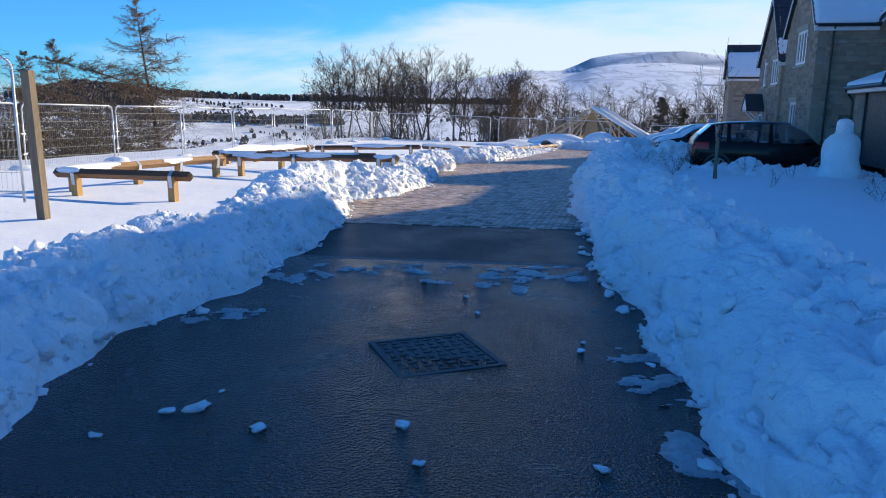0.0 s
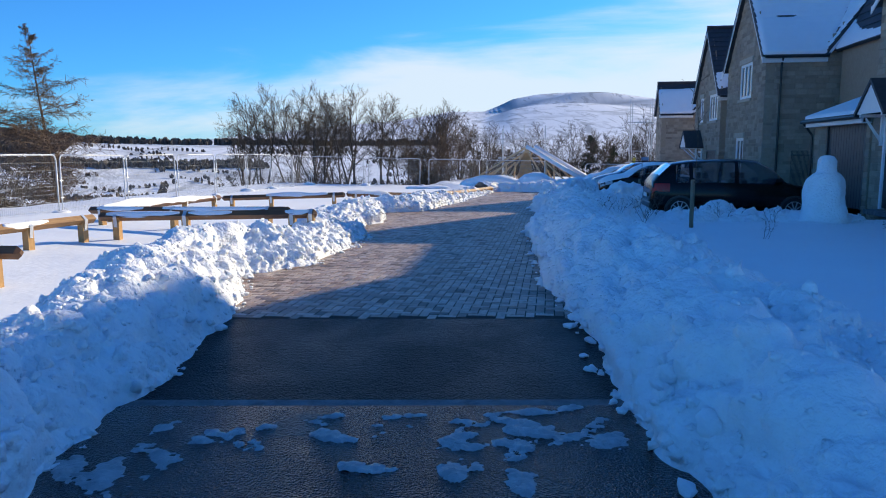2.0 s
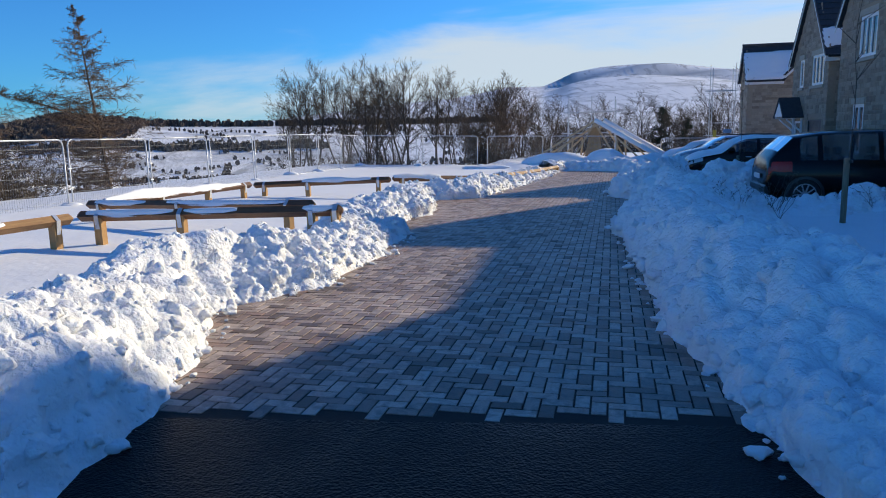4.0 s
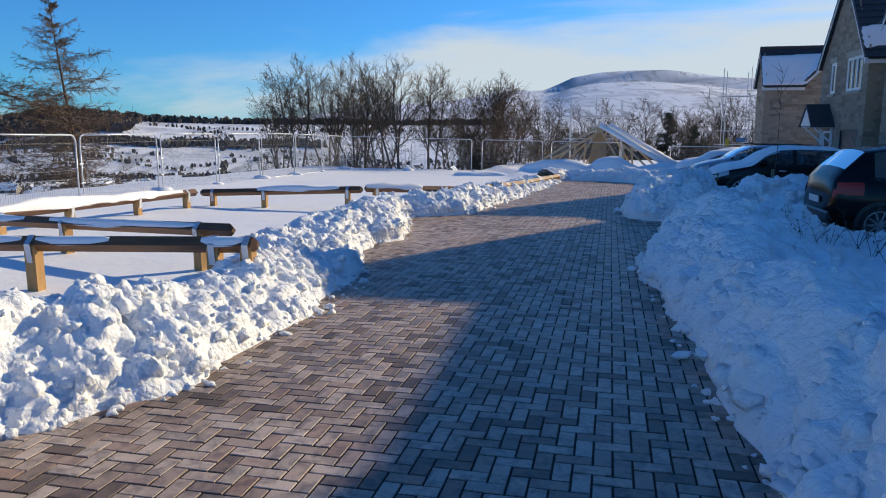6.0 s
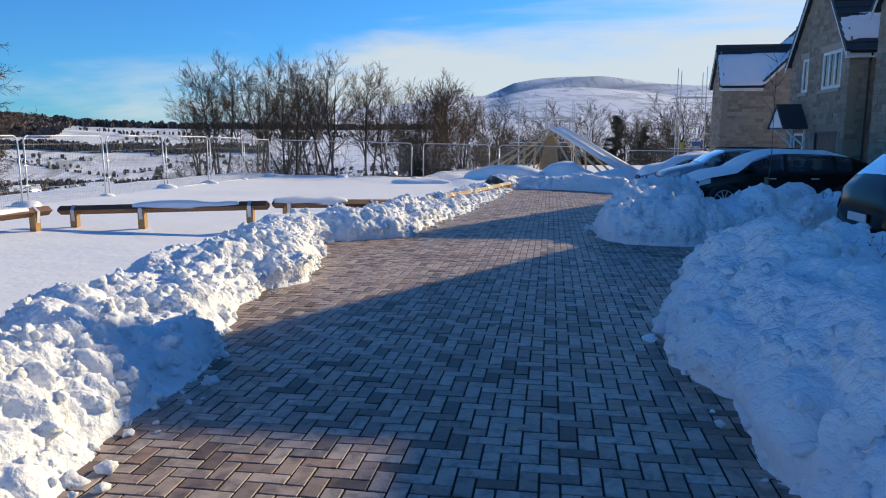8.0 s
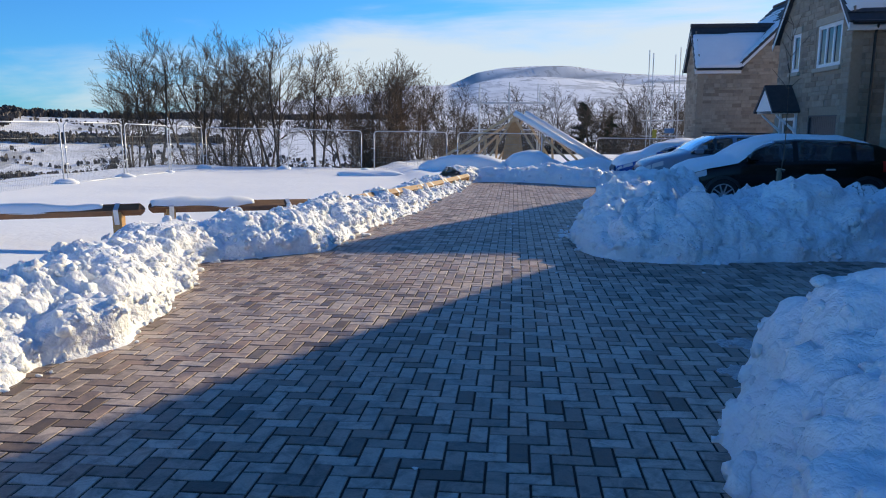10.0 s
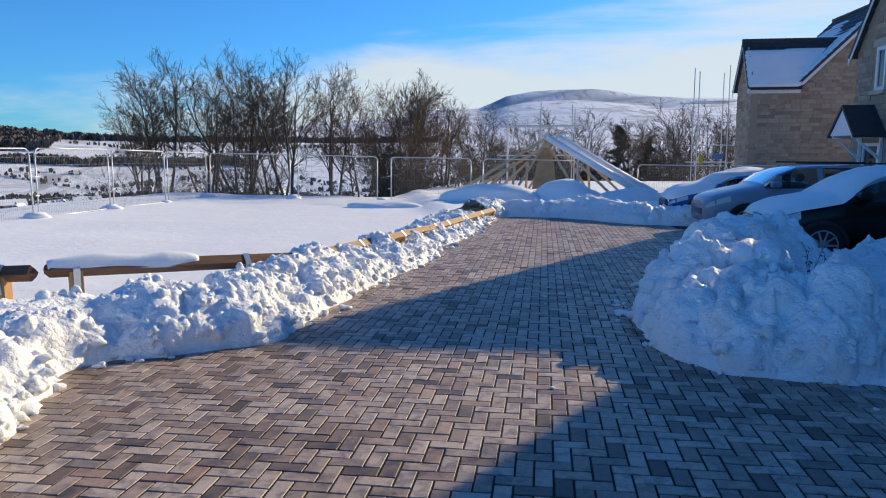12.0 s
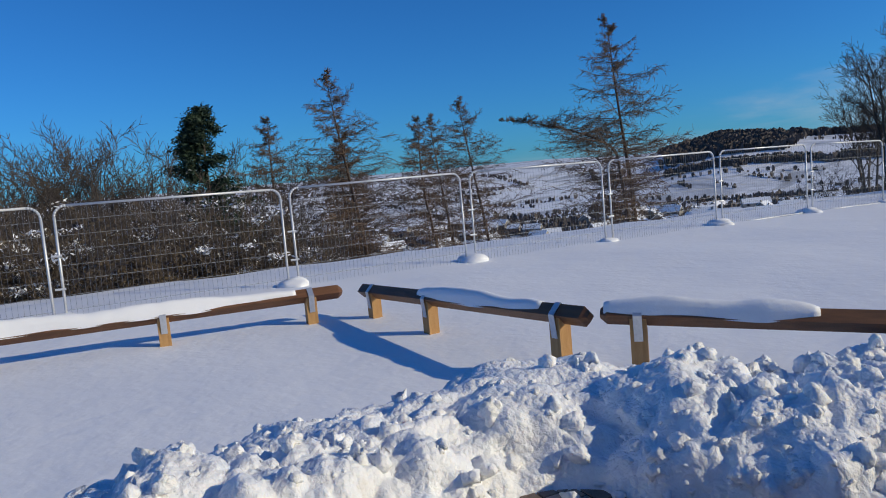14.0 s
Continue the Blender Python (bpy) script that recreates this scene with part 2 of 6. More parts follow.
BLOCK_ONE = block_material("paving block", True)
BLOCK_MANY = block_material("paving blocks joined", False)
JOINT = grained("joint sand", (0.008, 0.0075, 0.007), (0.02, 0.018, 0.016), 12, 0.9, 0.5, 0.004)


def stone_material(name, per_object):
    m = material(name, (0.3, 0.26, 0.2), 0.85, spec=0.3)
    geo = node(m, "ShaderNodeNewGeometry")
    v = geo.outputs["Position"]
    rnd = node(m, "ShaderNodeObjectInfo").outputs["Random"] if per_object else geo.outputs["Random Per Island"]
    n1, n2 = noise_tex(m, v, 7, 6, 0.65, 0.4), noise_tex(m, v, 60, 4, 0.6)
    c = ramp(m, rnd, [(0.0, (0.27, 0.21, 0.155)), (0.4, (0.37, 0.295, 0.22)), (0.7, (0.44, 0.355, 0.265)), (1.0, (0.32, 0.265, 0.205))])
    c = mixed(m, 0.6, c, ramp(m, n1, [(0.3, (0.7, 0.7, 0.7)), (0.7, (1.12, 1.1, 1.08))]), "MULTIPLY")
    return shade(m, c, bump(m, n2, 0.5, 0.006, bump(m, n1, 0.5, 0.015)))


STONE_ONE = stone_material("walling stone", True)
STONE_MANY = stone_material("walling stones joined", False)
MORTAR = grained("mortar", (0.33, 0.25, 0.175), (0.41, 0.32, 0.23), 10, 0.9, 0.4, 0.004)
LINTEL = grained("cast stone lintel", (0.42, 0.37, 0.29), (0.50, 0.45, 0.36), 7, 0.85, 0.3, 0.003)
SLATE = grained("dark roof tile", (0.028, 0.030, 0.036), (0.055, 0.057, 0.064), 7, 0.6, 0.3, 0.004)


# ---- mesh helpers ----
def finish(bm, name, mat, smooth=False):
    me = bpy.data.meshes.new(name)
    bm.normal_update()
    bm.to_mesh(me)
    bm.free()
    me.materials.append(mat)
    if smooth:
        me.shade_smooth()
    return me


def part(name, bm, mat, parent=None, label="", smooth=False):
    ob = new(name, finish(bm, name, mat, smooth))
    ob.parent = parent
    if label:
        tagged(ob, label)
    return ob


def empty(name, m=None):
    ob = new(name)
    ob.empty_display_size = 0.3
    if m is not None:
        ob.matrix_world = m
    return ob


def raw(name, verts, faces, mat, smooth=False):
    me = bpy.data.meshes.new(name)
    me.from_pydata([tuple(v) for v in verts], [], [tuple(f) for f in faces])
    me.materials.append(mat)
    if smooth:
        me.shade_smooth()
    me.update()
    return new(name, me)


def hull8(bm, p):
    """Eight corners: four below, four above, both counter-clockwise."""
    v = [bm.verts.new(q) for q in p]
    for f in ((3, 2, 1, 0), (4, 5, 6, 7), (0, 1, 5, 4), (1, 2, 6, 5), (2, 3, 7, 6), (3, 0, 4, 7)):
        bm.faces.new([v[k] for k in f])


def box(bm, x0, x1, y0, y1, z0, z1):
    hull8(bm, [(x0, y0, z0), (x1, y0, z0), (x1, y1, z0), (x0, y1, z0), (x0, y0, z1), (x1, y0, z1), (x1, y1, z1), (x0, y1, z1)])


def soft_box(bm, x0, x1, y0, y1, z0, z1, r=0.01):
    """A box with chamfered edges all round its top and sides."""
    rings = [(r, z0), (0, z0 + r), (0, z1 - r), (r, z1)]
    vs = [[bm.verts.new(q) for q in ((x0 + k, y0 + k, z), (x1 - k, y0 + k, z), (x1 - k, y1 - k, z), (x0 + k, y1 - k, z))] for k, z in rings]
    bm.faces.new(vs[0][::-1])
    bm.faces.new(vs[-1])
    for a, b in zip(vs, vs[1:]):
        for k in range(4):
            bm.faces.new((a[k], a[(k + 1) % 4], b[(k + 1) % 4], b[k]))


def prism(bm, poly, axis, a0, a1):
    """A polygon in the plane across axis ('x': its points are y, z; 'y': x, z; 'z': x, y), drawn out from a0 to a1."""
    def at(p, a):
        return {"x": (a, p[0], p[1]), "y": (p[0], a, p[1]), "z": (p[0], p[1], a)}[axis]
    lo, hi = [bm.verts.new(at(p, a0)) for p in poly], [bm.verts.new(at(p, a1)) for p in poly]
    n = len(poly)
    faces = [bm.faces.new(lo[::-1]), bm.faces.new(hi)]
    for k in range(n):
        faces.append(bm.faces.new((lo[k], lo[(k + 1) % n], hi[(k + 1) % n], hi[k])))
    bmesh.ops.recalc_face_normals(bm, faces=faces)


def tube(bm, p0, p1, r0, r1=None, n=8, caps=True):
    p0, p1 = Vector(p0), Vector(p1)
    r1 = r0 if r1 is None else r1
    q = (p1 - p0).to_track_quat("Z", "Y")
    lo = [bm.verts.new(p0 + q @ Vector((r0 * math.cos(2 * math.pi * k / n), r0 * math.sin(2 * math.pi * k / n), 0))) for k in range(n)]
    hi = [bm.verts.new(p1 + q @ Vector((r1 * math.cos(2 * math.pi * k / n), r1 * math.sin(2 * math.pi * k / n), 0))) for k in range(n)]
    for k in range(n):
        bm.faces.new((lo[k], lo[(k + 1) % n], hi[(k + 1) % n], hi[k]))
    if caps:
        bm.faces.new(lo[::-1])
        bm.faces.new(hi)


def smooth01(a, b, x):
    t = np.clip((np.asarray(x, float) - a) / (b - a), 0, 1)
    return t * t * (3 - 2 * t)


def wave(x, y, seed, base=1.0, octaves=4):
    """Smooth pseudo-noise about 0, from sums of turned sines."""
    rng = np.random.RandomState(seed)
    out = 0.0
    for k in range(octaves):
        for _ in range(3):
            a, f, ph = rng.uniform(0, 6.283), base * 1.9 ** k * rng.uniform(0.7, 1.3), rng.uniform(0, 6.283)
            out = out + np.sin((x * math.cos(a) + y * math.sin(a)) * f + ph) / (1.8 ** k * 2.2)
    return out


# ---- the lie of the land ----
LEFT_EDGE = [(-2.2, -6), (-2.12, 3.4), (-2.19, 4.5), (-2.0, 5.4), (-1.86, 6.6), (-1.6, 8.0), (-1.48, 9.9), (-1.4, 11.5), (-1.38, 12.3), (-1.8, 13.1), (-1.6, 13.8), (-0.87, 14.4), (-0.66, 15.2), (0.02, 17.5), (-0.12, 19.2), (-0.24, 20.9), (0.42, 21.9), (0.45, 23.2), (0.38, 24.5), (0.3, 25.2), (1.1, 25.6), (1.65, 25.85), (2.1, 26.6), (3.25, 29.5), (4.45, 32.8), (5.3, 35.3), (6.2, 38.6)]
RIGHT_EDGE = [(1.25, -6), (1.22, 3.0), (1.24, 3.8), (1.46, 5.6), (1.5, 7.0), (1.83, 9.7), (2.12, 11.5), (2.22, 12.4), (2.42, 13.8), (2.8, 15.6), (3.36, 18.7), (3.5, 19.3), (3.9, 19.85), (4.6, 20.35), (6.0, 20.4), (8.5, 19.9), (11.8, 19.1)]
ISLAND_EDGE = [(12.0, 23.3), (9.0, 23.75), (7.2, 23.9), (5.75, 24.1), (5.05, 24.65), (4.95, 25.5), (5.25, 26.9), (6.0, 28.3), (7.2, 28.9), (9.5, 28.5), (12.0, 27.9)]
END_EDGE = [(6.0, 38.3), (6.6, 38.8), (7.6, 38.3), (8.5, 37.4), (8.9, 36.2), (9.6, 35.5), (13.0, 34.9)]


def drive_z(y):
    return -0.05 - 0.0105 * np.clip(y, -40, 70)


LEFT_X = np.array(LEFT_EDGE)
RIGHT_X = np.array(RIGHT_EDGE[:12])
HILL_NEAR = [(-180, 0.6), (-60, 0.4), (-36, 0.2), (-31.5, 0.6), (-29, 1.05), (-27, 1.5), (-24, 1.35), (-20, 1.05), (-14, 0.85), (-8, 0.7), (0, 0.5), (10, 0.2), (30, 0.4), (60, 0.8), (180, 0.6)]
HILL_FAR = [(-180, 1.0), (-60, 0.9), (-40, 0.9), (-30, 0.4), (-12, 1.0), (-4, 1.9), (2, 2.4), (5, 2.85), (6.5, 3.15), (7.5, 3.1), (9.2, 3.1), (10.2, 3.45), (11.5, 4.0), (13.5, 4.35), (16, 4.5), (17, 4.5), (19, 4.35), (21.7, 4.0), (24, 3.7), (28, 3.6), (36, 2.8), (60, 1.6), (180, 1.0)]


def land_z(x, y):
    x, y = np.asarray(x, float), np.asarray(y, float)
    base = drive_z(y)
    xl = np.interp(y, LEFT_X[:, 1], LEFT_X[:, 0])
    xr = np.interp(y, RIGHT_X[:, 1], RIGHT_X[:, 0])
    z = base - 0.30
    left = smooth01(0.5, 1.3, xl - x)
    z = z + left * (0.29 + 0.02 * np.clip(-x - 1, 0, 8.5))
    right = smooth01(0.6, 1.6, x - xr) * smooth01(-0.3, -1.3, y - (20.8 - 0.1 * x))
    z = z + right * 0.55
    island = smooth01(5.6, 6.6, x) * smooth01(24.6, 25.4, y + 0.13 * (x - 7)) * smooth01(28.3, 27.4, y + 0.13 * (x - 7))
    z = z + island * 0.62
    end = smooth01(39.2, 40.4, y + 0.5 * (x - 6.6)) * smooth01(4.0, 6.0, x)
    end = np.maximum(end, smooth01(34.8, 36.0, y) * smooth01(9.6, 11, x))
    z = z + end * 0.45
    z = z + (left + right + island) * 0.018 * wave(x, y, 5, 1.1, 3)
    # beyond the site fence the ground falls into the valley
    dl = (x + 9.1) * -0.978 + (y - 25.0) * 0.206
    df = (x + 3.9) * 0.39 + (y - 50.2) * 0.92 - 17 * smooth01(3, 11, x)
    q = np.clip(np.maximum(dl - 1.2, df - 1.0), 0, None)
    q = q * smooth01(60, 25, x - 0.2 * y)
    z = z - 0.02 * q - 0.26 * np.clip(q - 2.5, 0, 145) - 0.02 * np.clip(q - 147, 0, 200)
    z = z + 0.5 * smooth01(4, 30, q) * wave(x, y, 9, 0.09, 3)
    # far hills
    r, az = np.hypot(x, y - 10), np.degrees(np.arctan2(x, y - 10))
    e1, e3 = np.interp(az, *zip(*HILL_NEAR)), np.interp(az, *zip(*HILL_FAR))
    z1 = 1300 * np.tan(np.radians(e1)) + 5 * wave(x, y, 21, 0.006, 4)
    z3 = 3700 * np.tan(np.radians(e3))
    top = smooth01(9.0, 11.5, az) * smooth01(27, 22, az)
    zmid = z3 * (0.60 - 0.0 * top) + 6 * wave(x, y, 22, 0.004, 4)
    floor = -44 + 3 * wave(x, y, 23, 0.01, 3)
    k0, k1, k2, k3 = smooth01(160, 420, r), smooth01(620, 1300, r), smooth01(1350, 2700, r), smooth01(3380, 3560, r)
    zf = floor + (z1 - floor) * k1
    zf = zf + (zmid - z1) * k2
    zf = zf + (z3 - zmid) * (k3 * (0.25 + 0.45 * top) + (0.75 - 0.45 * top) * smooth01(2700, 3700, r))
    zf = zf - 60 * smooth01(3900, 4600, r)
    return z + (zf - z) * k0


def build_land():
    n, a, k = 380, 8.0, 7.03
    t = np.linspace(-1, 1, n)
    xs, ys = 1 + a * np.sinh(k * t), 22 + a * np.sinh(k * t)
    gx, gy = np.meshgrid(xs, ys)
    gz = land_z(gx, gy)
    verts = np.stack([gx, gy, gz], -1).reshape(-1, 3)
    idx = np.arange(n * n).reshape(n, n)
    faces = np.stack([idx[:-1, :-1], idx[:-1, 1:], idx[1:, 1:], idx[1:, :-1]], -1).reshape(-1, 4)
    ob = raw("ground", verts.tolist(), faces.tolist(), LAND, True)
    return tagged(ob, "snow-covered field falling to a valley with far white hills", "ground", kind="structure")


build_land()


# ---- the drive ----
def strip(name, rows, mat, label, category="road", thick=0.12):
    """A slab along rows of (y, x from, x to)."""
    bm = bmesh.new()
    top, low = [], []
    for y, x0, x1 in rows:
        xs = [x0 + (x1 - x0) * k / 6 for k in range(7)]
        top.append([bm.verts.new((x, y - 0.11 * x, float(drive_z(y)))) for x in xs])
        low.append([bm.verts.new((x, y - 0.11 * x, float(drive_z(y)) - thick)) for x in xs])
    for a, b, c, d in zip(top, top[1:], low, low[1:]):
        for k in range(6):
            bm.faces.new((a[k], a[k + 1], b[k + 1], b[k]))
        bm.faces.new((c[0], a[0], b[0], d[0]))
        bm.faces.new((a[-1], c[-1], d[-1], b[-1]))
    bm.faces.new([*top[0][::-1], *low[0]])
    bm.faces.new([*top[-1], *low[-1][::-1]])
    ob = part(name, bm, mat)
    return tagged(ob, label, category, kind="structure")


strip("road", [(y, -4.2, 4.0) for y in np.linspace(-8, 7.86, 12)], ASPHALT, "wet dark asphalt road cleared of snow")
strip("road_apron", [(y, -4.0, 4.2) for y in np.linspace(7.98, 10.5, 4)], TARMAC, "smooth newer black tarmac apron, damp")
strip("kerb", [(7.86, -4.0, 4.2), (7.98, -4.0, 4.2)], CONCRETE, "flush pale concrete kerb across the road", "kerb")


def paving_bed():
    bm = bmesh.new()
    ys = np.linspace(10.5, 40.5, 31)
    rows = []
    for y in ys:
        x0 = float(np.interp(y, LEFT_X[:, 1], LEFT_X[:, 0])) - 1.2
        x1 = 14.0 if y > 17 else 5.0
        rows.append([bm.verts.new((x, y - 0.11 * x, float(drive_z(y - 0.11 * x)) - 0.0055)) for x in np.linspace(x0, x1, 10)])
    for a, b in zip(rows, rows[1:]):
        for k in range(9):
            bm.faces.new((a[k], a[k + 1], b[k + 1], b[k]))
    ob = part("pavement", bm, JOINT)
    return tagged(ob, "block-paved drive laid in herringbone, brown and grey", "pavement", kind="structure")


PAVEMENT = paving_bed()


# ---- snow banks ----
def resample(pts, step):
    p = np.array(pts, float)
    for _ in range(2):
        q = [p[0]]
        for a, b in zip(p, p[1:]):
            q += [0.75 * a + 0.25 * b, 0.25 * a + 0.75 * b]
        p = np.array(q + [p[-1]])
    seg = np.r_[0, np.cumsum(np.hypot(*np.diff(p, axis=0).T))]
    a = np.arange(0, seg[-1], step)
    xy = np.stack([np.interp(a, seg, p[:, 0]), np.interp(a, seg, p[:, 1])], -1)
    t = np.gradient(xy, axis=0)
    k = max(3, int(0.9 / step))
    ker = np.ones(k) / k
    t = np.stack([np.convolve(np.pad(t[:, j], (k, k), "edge"), ker, "same")[k:-k] for j in (0, 1)], -1)
    t /= np.linalg.norm(t, axis=1)[:, None]
    return a, xy, t


def bank(name, pts, side, height, width, outer, label, step=0.026, seed=1, rise=0.62, clods=150, clots=95, coarse=1.0):
    """Ploughed snow along an edge. side: +1 where it lies to the left of the way. height: function of x, y. outer: level of the snow behind it, over the drive."""
    rng = np.random.RandomState(seed)
    a, xy, t = resample(pts, step)
    nrm = np.stack([-t[:, 1], t[:, 0]], -1) * side
    hh = np.array([height(x, y) for x, y in xy])[:, None]
    # smooth core of the bank, sampled evenly along its slope
    fine = np.linspace(-0.25, width, 160)
    def core(A, B):
        Bp = B - 0.15 - 0.13 * wave(A, 0 * A, seed + 1, 1.5, 4)
        k = np.clip(Bp / rise, 0, 1)
        up = np.sin(k * math.pi / 2) ** 0.85
        fall = smooth01(0.42 * width, 0.97 * width, B)
        h = hh * (1 + 0.25 * wave(A * 0.8, B * 1.2, seed + 2, 1.4, 3))
        z = h * up * (1 - fall) + outer * fall * up - 0.10 * smooth01(0.9 * width, width, B)
        return np.where(Bp <= 0, Bp * 0.9, z)
    mean_h = float(hh.mean())
    prof = np.where(fine < 0, fine * 0.9, mean_h * np.sin(np.clip(fine / rise, 0, 1) * math.pi / 2) * (1 - smooth01(0.42 * width, 0.97 * width, fine)))
    arc = np.r_[0, np.cumsum(np.hypot(np.diff(fine), np.diff(prof)))]
    c = np.arange(0, arc[-1], step)
    b = np.interp(c, arc, fine)
    A, B = np.meshgrid(a, b, indexing="ij")
    C = np.broadcast_to(c, A.shape)
    H = core(A, B)
    X, Y = xy[:, None, 0] + nrm[:, None, 0] * B, xy[:, None, 1] + nrm[:, None, 1] * B
    # lumps in three sizes, raised along the surface's normal
    D = np.zeros_like(H)
    area = a[-1] * c[-1]
    for r_lo, r_hi, dens, tall in ((0.16, 0.38, 3.0, 0.55 * coarse), (0.07, 0.15, 20.0 * coarse, 0.62 * coarse), (0.03, 0.06, 90.0, 0.8)):
        for _ in range(int(area * dens)):
            r = rng.uniform(r_lo, r_hi)
            a0, c0 = rng.uniform(0, a[-1]), c[-1] * rng.rand() ** 1.25
            i0, j0 = int(a0 / step), int(c0 / step)
            if i0 >= len(a) or j0 >= len(c) or H[i0, j0] < 0.01:
                continue
            w = int(r * 1.3 / step) + 1
            sl = (slice(max(0, i0 - w), i0 + w + 1), slice(max(0, j0 - w), j0 + w + 1))
            ca, sa, el = math.cos(r * 977), math.sin(r * 977), rng.uniform(0.75, 1.3)
            da, dc = A[sl] - a0, C[sl] - c0
            d2 = ((da * ca + dc * sa) * el) ** 2 + ((dc * ca - da * sa) / el) ** 2
            fade = 1 - 0.9 * float(smooth01(0.55, 0.9, c0 / c[-1]))
            lift = D[i0, j0] * 0.55
            cap = lift + tall * fade * (np.sqrt(np.clip(r * r - d2, 0, None)) - 0.25 * r)
            D[sl] = np.where(d2 < r * r, np.maximum(D[sl], cap), D[sl])
    calm = 1 - 0.9 * smooth01(0.6, 0.92, C / c[-1])
    D = D + calm * np.where(H > 0.0, 0.010 * wave(A, C, seed + 3, 24, 4) + 0.004 * rng.randn(*D.shape), 0)
    crumble = 0.050 * np.abs(wave(A, C, seed + 5, 6.0, 3)) + 0.024 * np.abs(wave(A, C, seed + 6, 17.0, 3)) - 0.035
    D = D + calm * np.where(H > 0.0, crumble * np.clip(H / 0.12, 0.3, 1), 0)
    D = D * np.clip(0.3 + H / 0.16, 0.3, 1)
    Zb = drive_z(Y) + H
    P = np.stack([X, Y, Zb], -1)
    ga, gc = np.gradient(P, axis=0), np.gradient(P, axis=1)
    N = np.cross(ga, gc)
    N /= np.linalg.norm(N, axis=-1, keepdims=True) + 1e-9
    N *= np.sign(N[..., 2:3])
    P = P + N * D[..., None]
    verts = P.reshape(-1, 3)
    idx = np.arange(H.size).reshape(H.shape)
    keep = (np.maximum.reduce([H[:-1, :-1], H[1:, :-1], H[1:, 1:], H[:-1, 1:]]) > -0.06).ravel()
    f = np.stack([idx[:-1, :-1], idx[1:, :-1], idx[1:, 1:], idx[:-1, 1:]], -1).reshape(-1, 4)[keep]
    if side < 0:
        f = f[:, ::-1]
    ob = raw(name, verts.tolist(), f.tolist(), SNOW, True)
    tagged(ob, label, "snow bank", "ploughed snow banks")
    # clots of snow frozen onto the bank
    cv, cf, n_tot = [], [], 0
    base_v = [np.array([v[:] for v in tm.co_list]) for tm in CLOTS]
    for k in range(int(a[-1] * clots)):
        i0, j0 = rng.randint(0, len(a)), int(len(c) * 0.72 * rng.rand() ** 1.3)
        if H[i0, j0] < -0.02:
            continue
        s = (0.012 + 0.046 * rng.rand() ** 3.0) * coarse ** 0.8
        ang = rng.uniform(0, 6.283)
        ca, sa = math.cos(ang), math.sin(ang)
        v = base_v[k % len(base_v)] * s * np.array([rng.uniform(0.8, 1.35), rng.uniform(0.8, 1.2), rng.uniform(0.7, 1.2)])
        v = np.stack([v[:, 0] * ca - v[:, 1] * sa, v[:, 0] * sa + v[:, 1] * ca, v[:, 2]], -1)
        n0 = n_tot
        cv.append(v + P[i0, j0] + N[i0, j0] * s * rng.uniform(-0.45, 0.2))
        cf.append(CLOTS[k % len(CLOTS)].faces + n0)
        n_tot = n0 + len(v)
    cl = raw("frozen_crust", np.concatenate(cv).tolist(), np.concatenate(cf).tolist(), SNOW, True)
    cl.parent = ob
    tagged(cl, "frozen clots of ploughed snow", kind="stuff")
    # loose clods at its foot
    for k in range(clods):
        i0 = rng.randint(5, len(a) - 5)
        bb = rng.uniform(-0.02, 0.24) if k % 5 else rng.uniform(1.6, 2.15)
        j0 = int(np.clip(np.searchsorted(b, bb), 0, len(b) - 1))
        p = P[i0, j0]
        z = max(float(drive_z(p[1])), float(p[2]))
        s = 0.014 + 0.045 * rng.rand() ** 3
        cl = new("snow_clod", CLODS[k % len(CLODS)])
        cl.parent = ob
        cl.location = (p[0], p[1], z + 0.25 * s)
        cl.scale = (s * rng.uniform(0.8, 1.5), s * rng.uniform(0.8, 1.4), s * rng.uniform(0.5, 0.9))
        cl.rotation_euler = (rng.uniform(-0.3, 0.3), rng.uniform(-0.3, 0.3), rng.uniform(0, 6.28))
    return ob


def clod_mesh(seed):
    bm = bmesh.new()
    bmesh.ops.create_icosphere(bm, subdivisions=2, radius=1.0)
    r = random.Random(seed)
    for v in bm.verts:
        v.co *= 1 + 0.34 * float(wave(v.co.x * 2.1 + seed, v.co.y * 2.1 + v.co.z, seed, 1.9, 3)) + r.uniform(-0.2, 0.2)
    return finish(bm, "snow_clod", SNOW_CLOD, True)


class Clot:
    """A small rough lump: its points and faces."""

    def __init__(self, seed):
        bm = bmesh.new()
        bmesh.ops.create_icosphere(bm, subdivisions=2, radius=1.0)
        r = random.Random(seed)
        for v in bm.verts:
            v.co *= 1 + 0.32 * float(wave(v.co.x * 2.2 + seed, v.co.y * 2.2 + v.co.z * 1.3, seed, 1.9, 3)) + r.uniform(-0.26, 0.26)
        self.co_list = [v.co.copy() for v in bm.verts]
        self.faces = np.array([[v.index for v in f.verts] for f in bm.faces])
        bm.free()


CLOTS = [Clot(60 + k) for k in range(6)]


CLODS = [clod_mesh(k) for k in range(7)]


def left_height(x, y):
    return float(np.interp(y, [-6, 3, 6, 9, 12, 14.5, 16, 18, 20, 24, 26.5, 28, 30, 39], [0.42, 0.44, 0.50, 0.50, 0.47, 0.44, 0.33, 0.30, 0.38, 0.38, 0.42, 0.33, 0.20, 0.17]))


def right_height(x, y):
    return float(np.interp(y + 0.5 * max(0, x - 3.5), [-6, 3, 6, 10, 16, 19, 20.5, 21.3, 22, 22.6, 23.5], [0.40, 0.42, 0.50, 0.53, 0.55, 0.60, 0.60, 0.55, 0.38, 0.22, 0.14]))


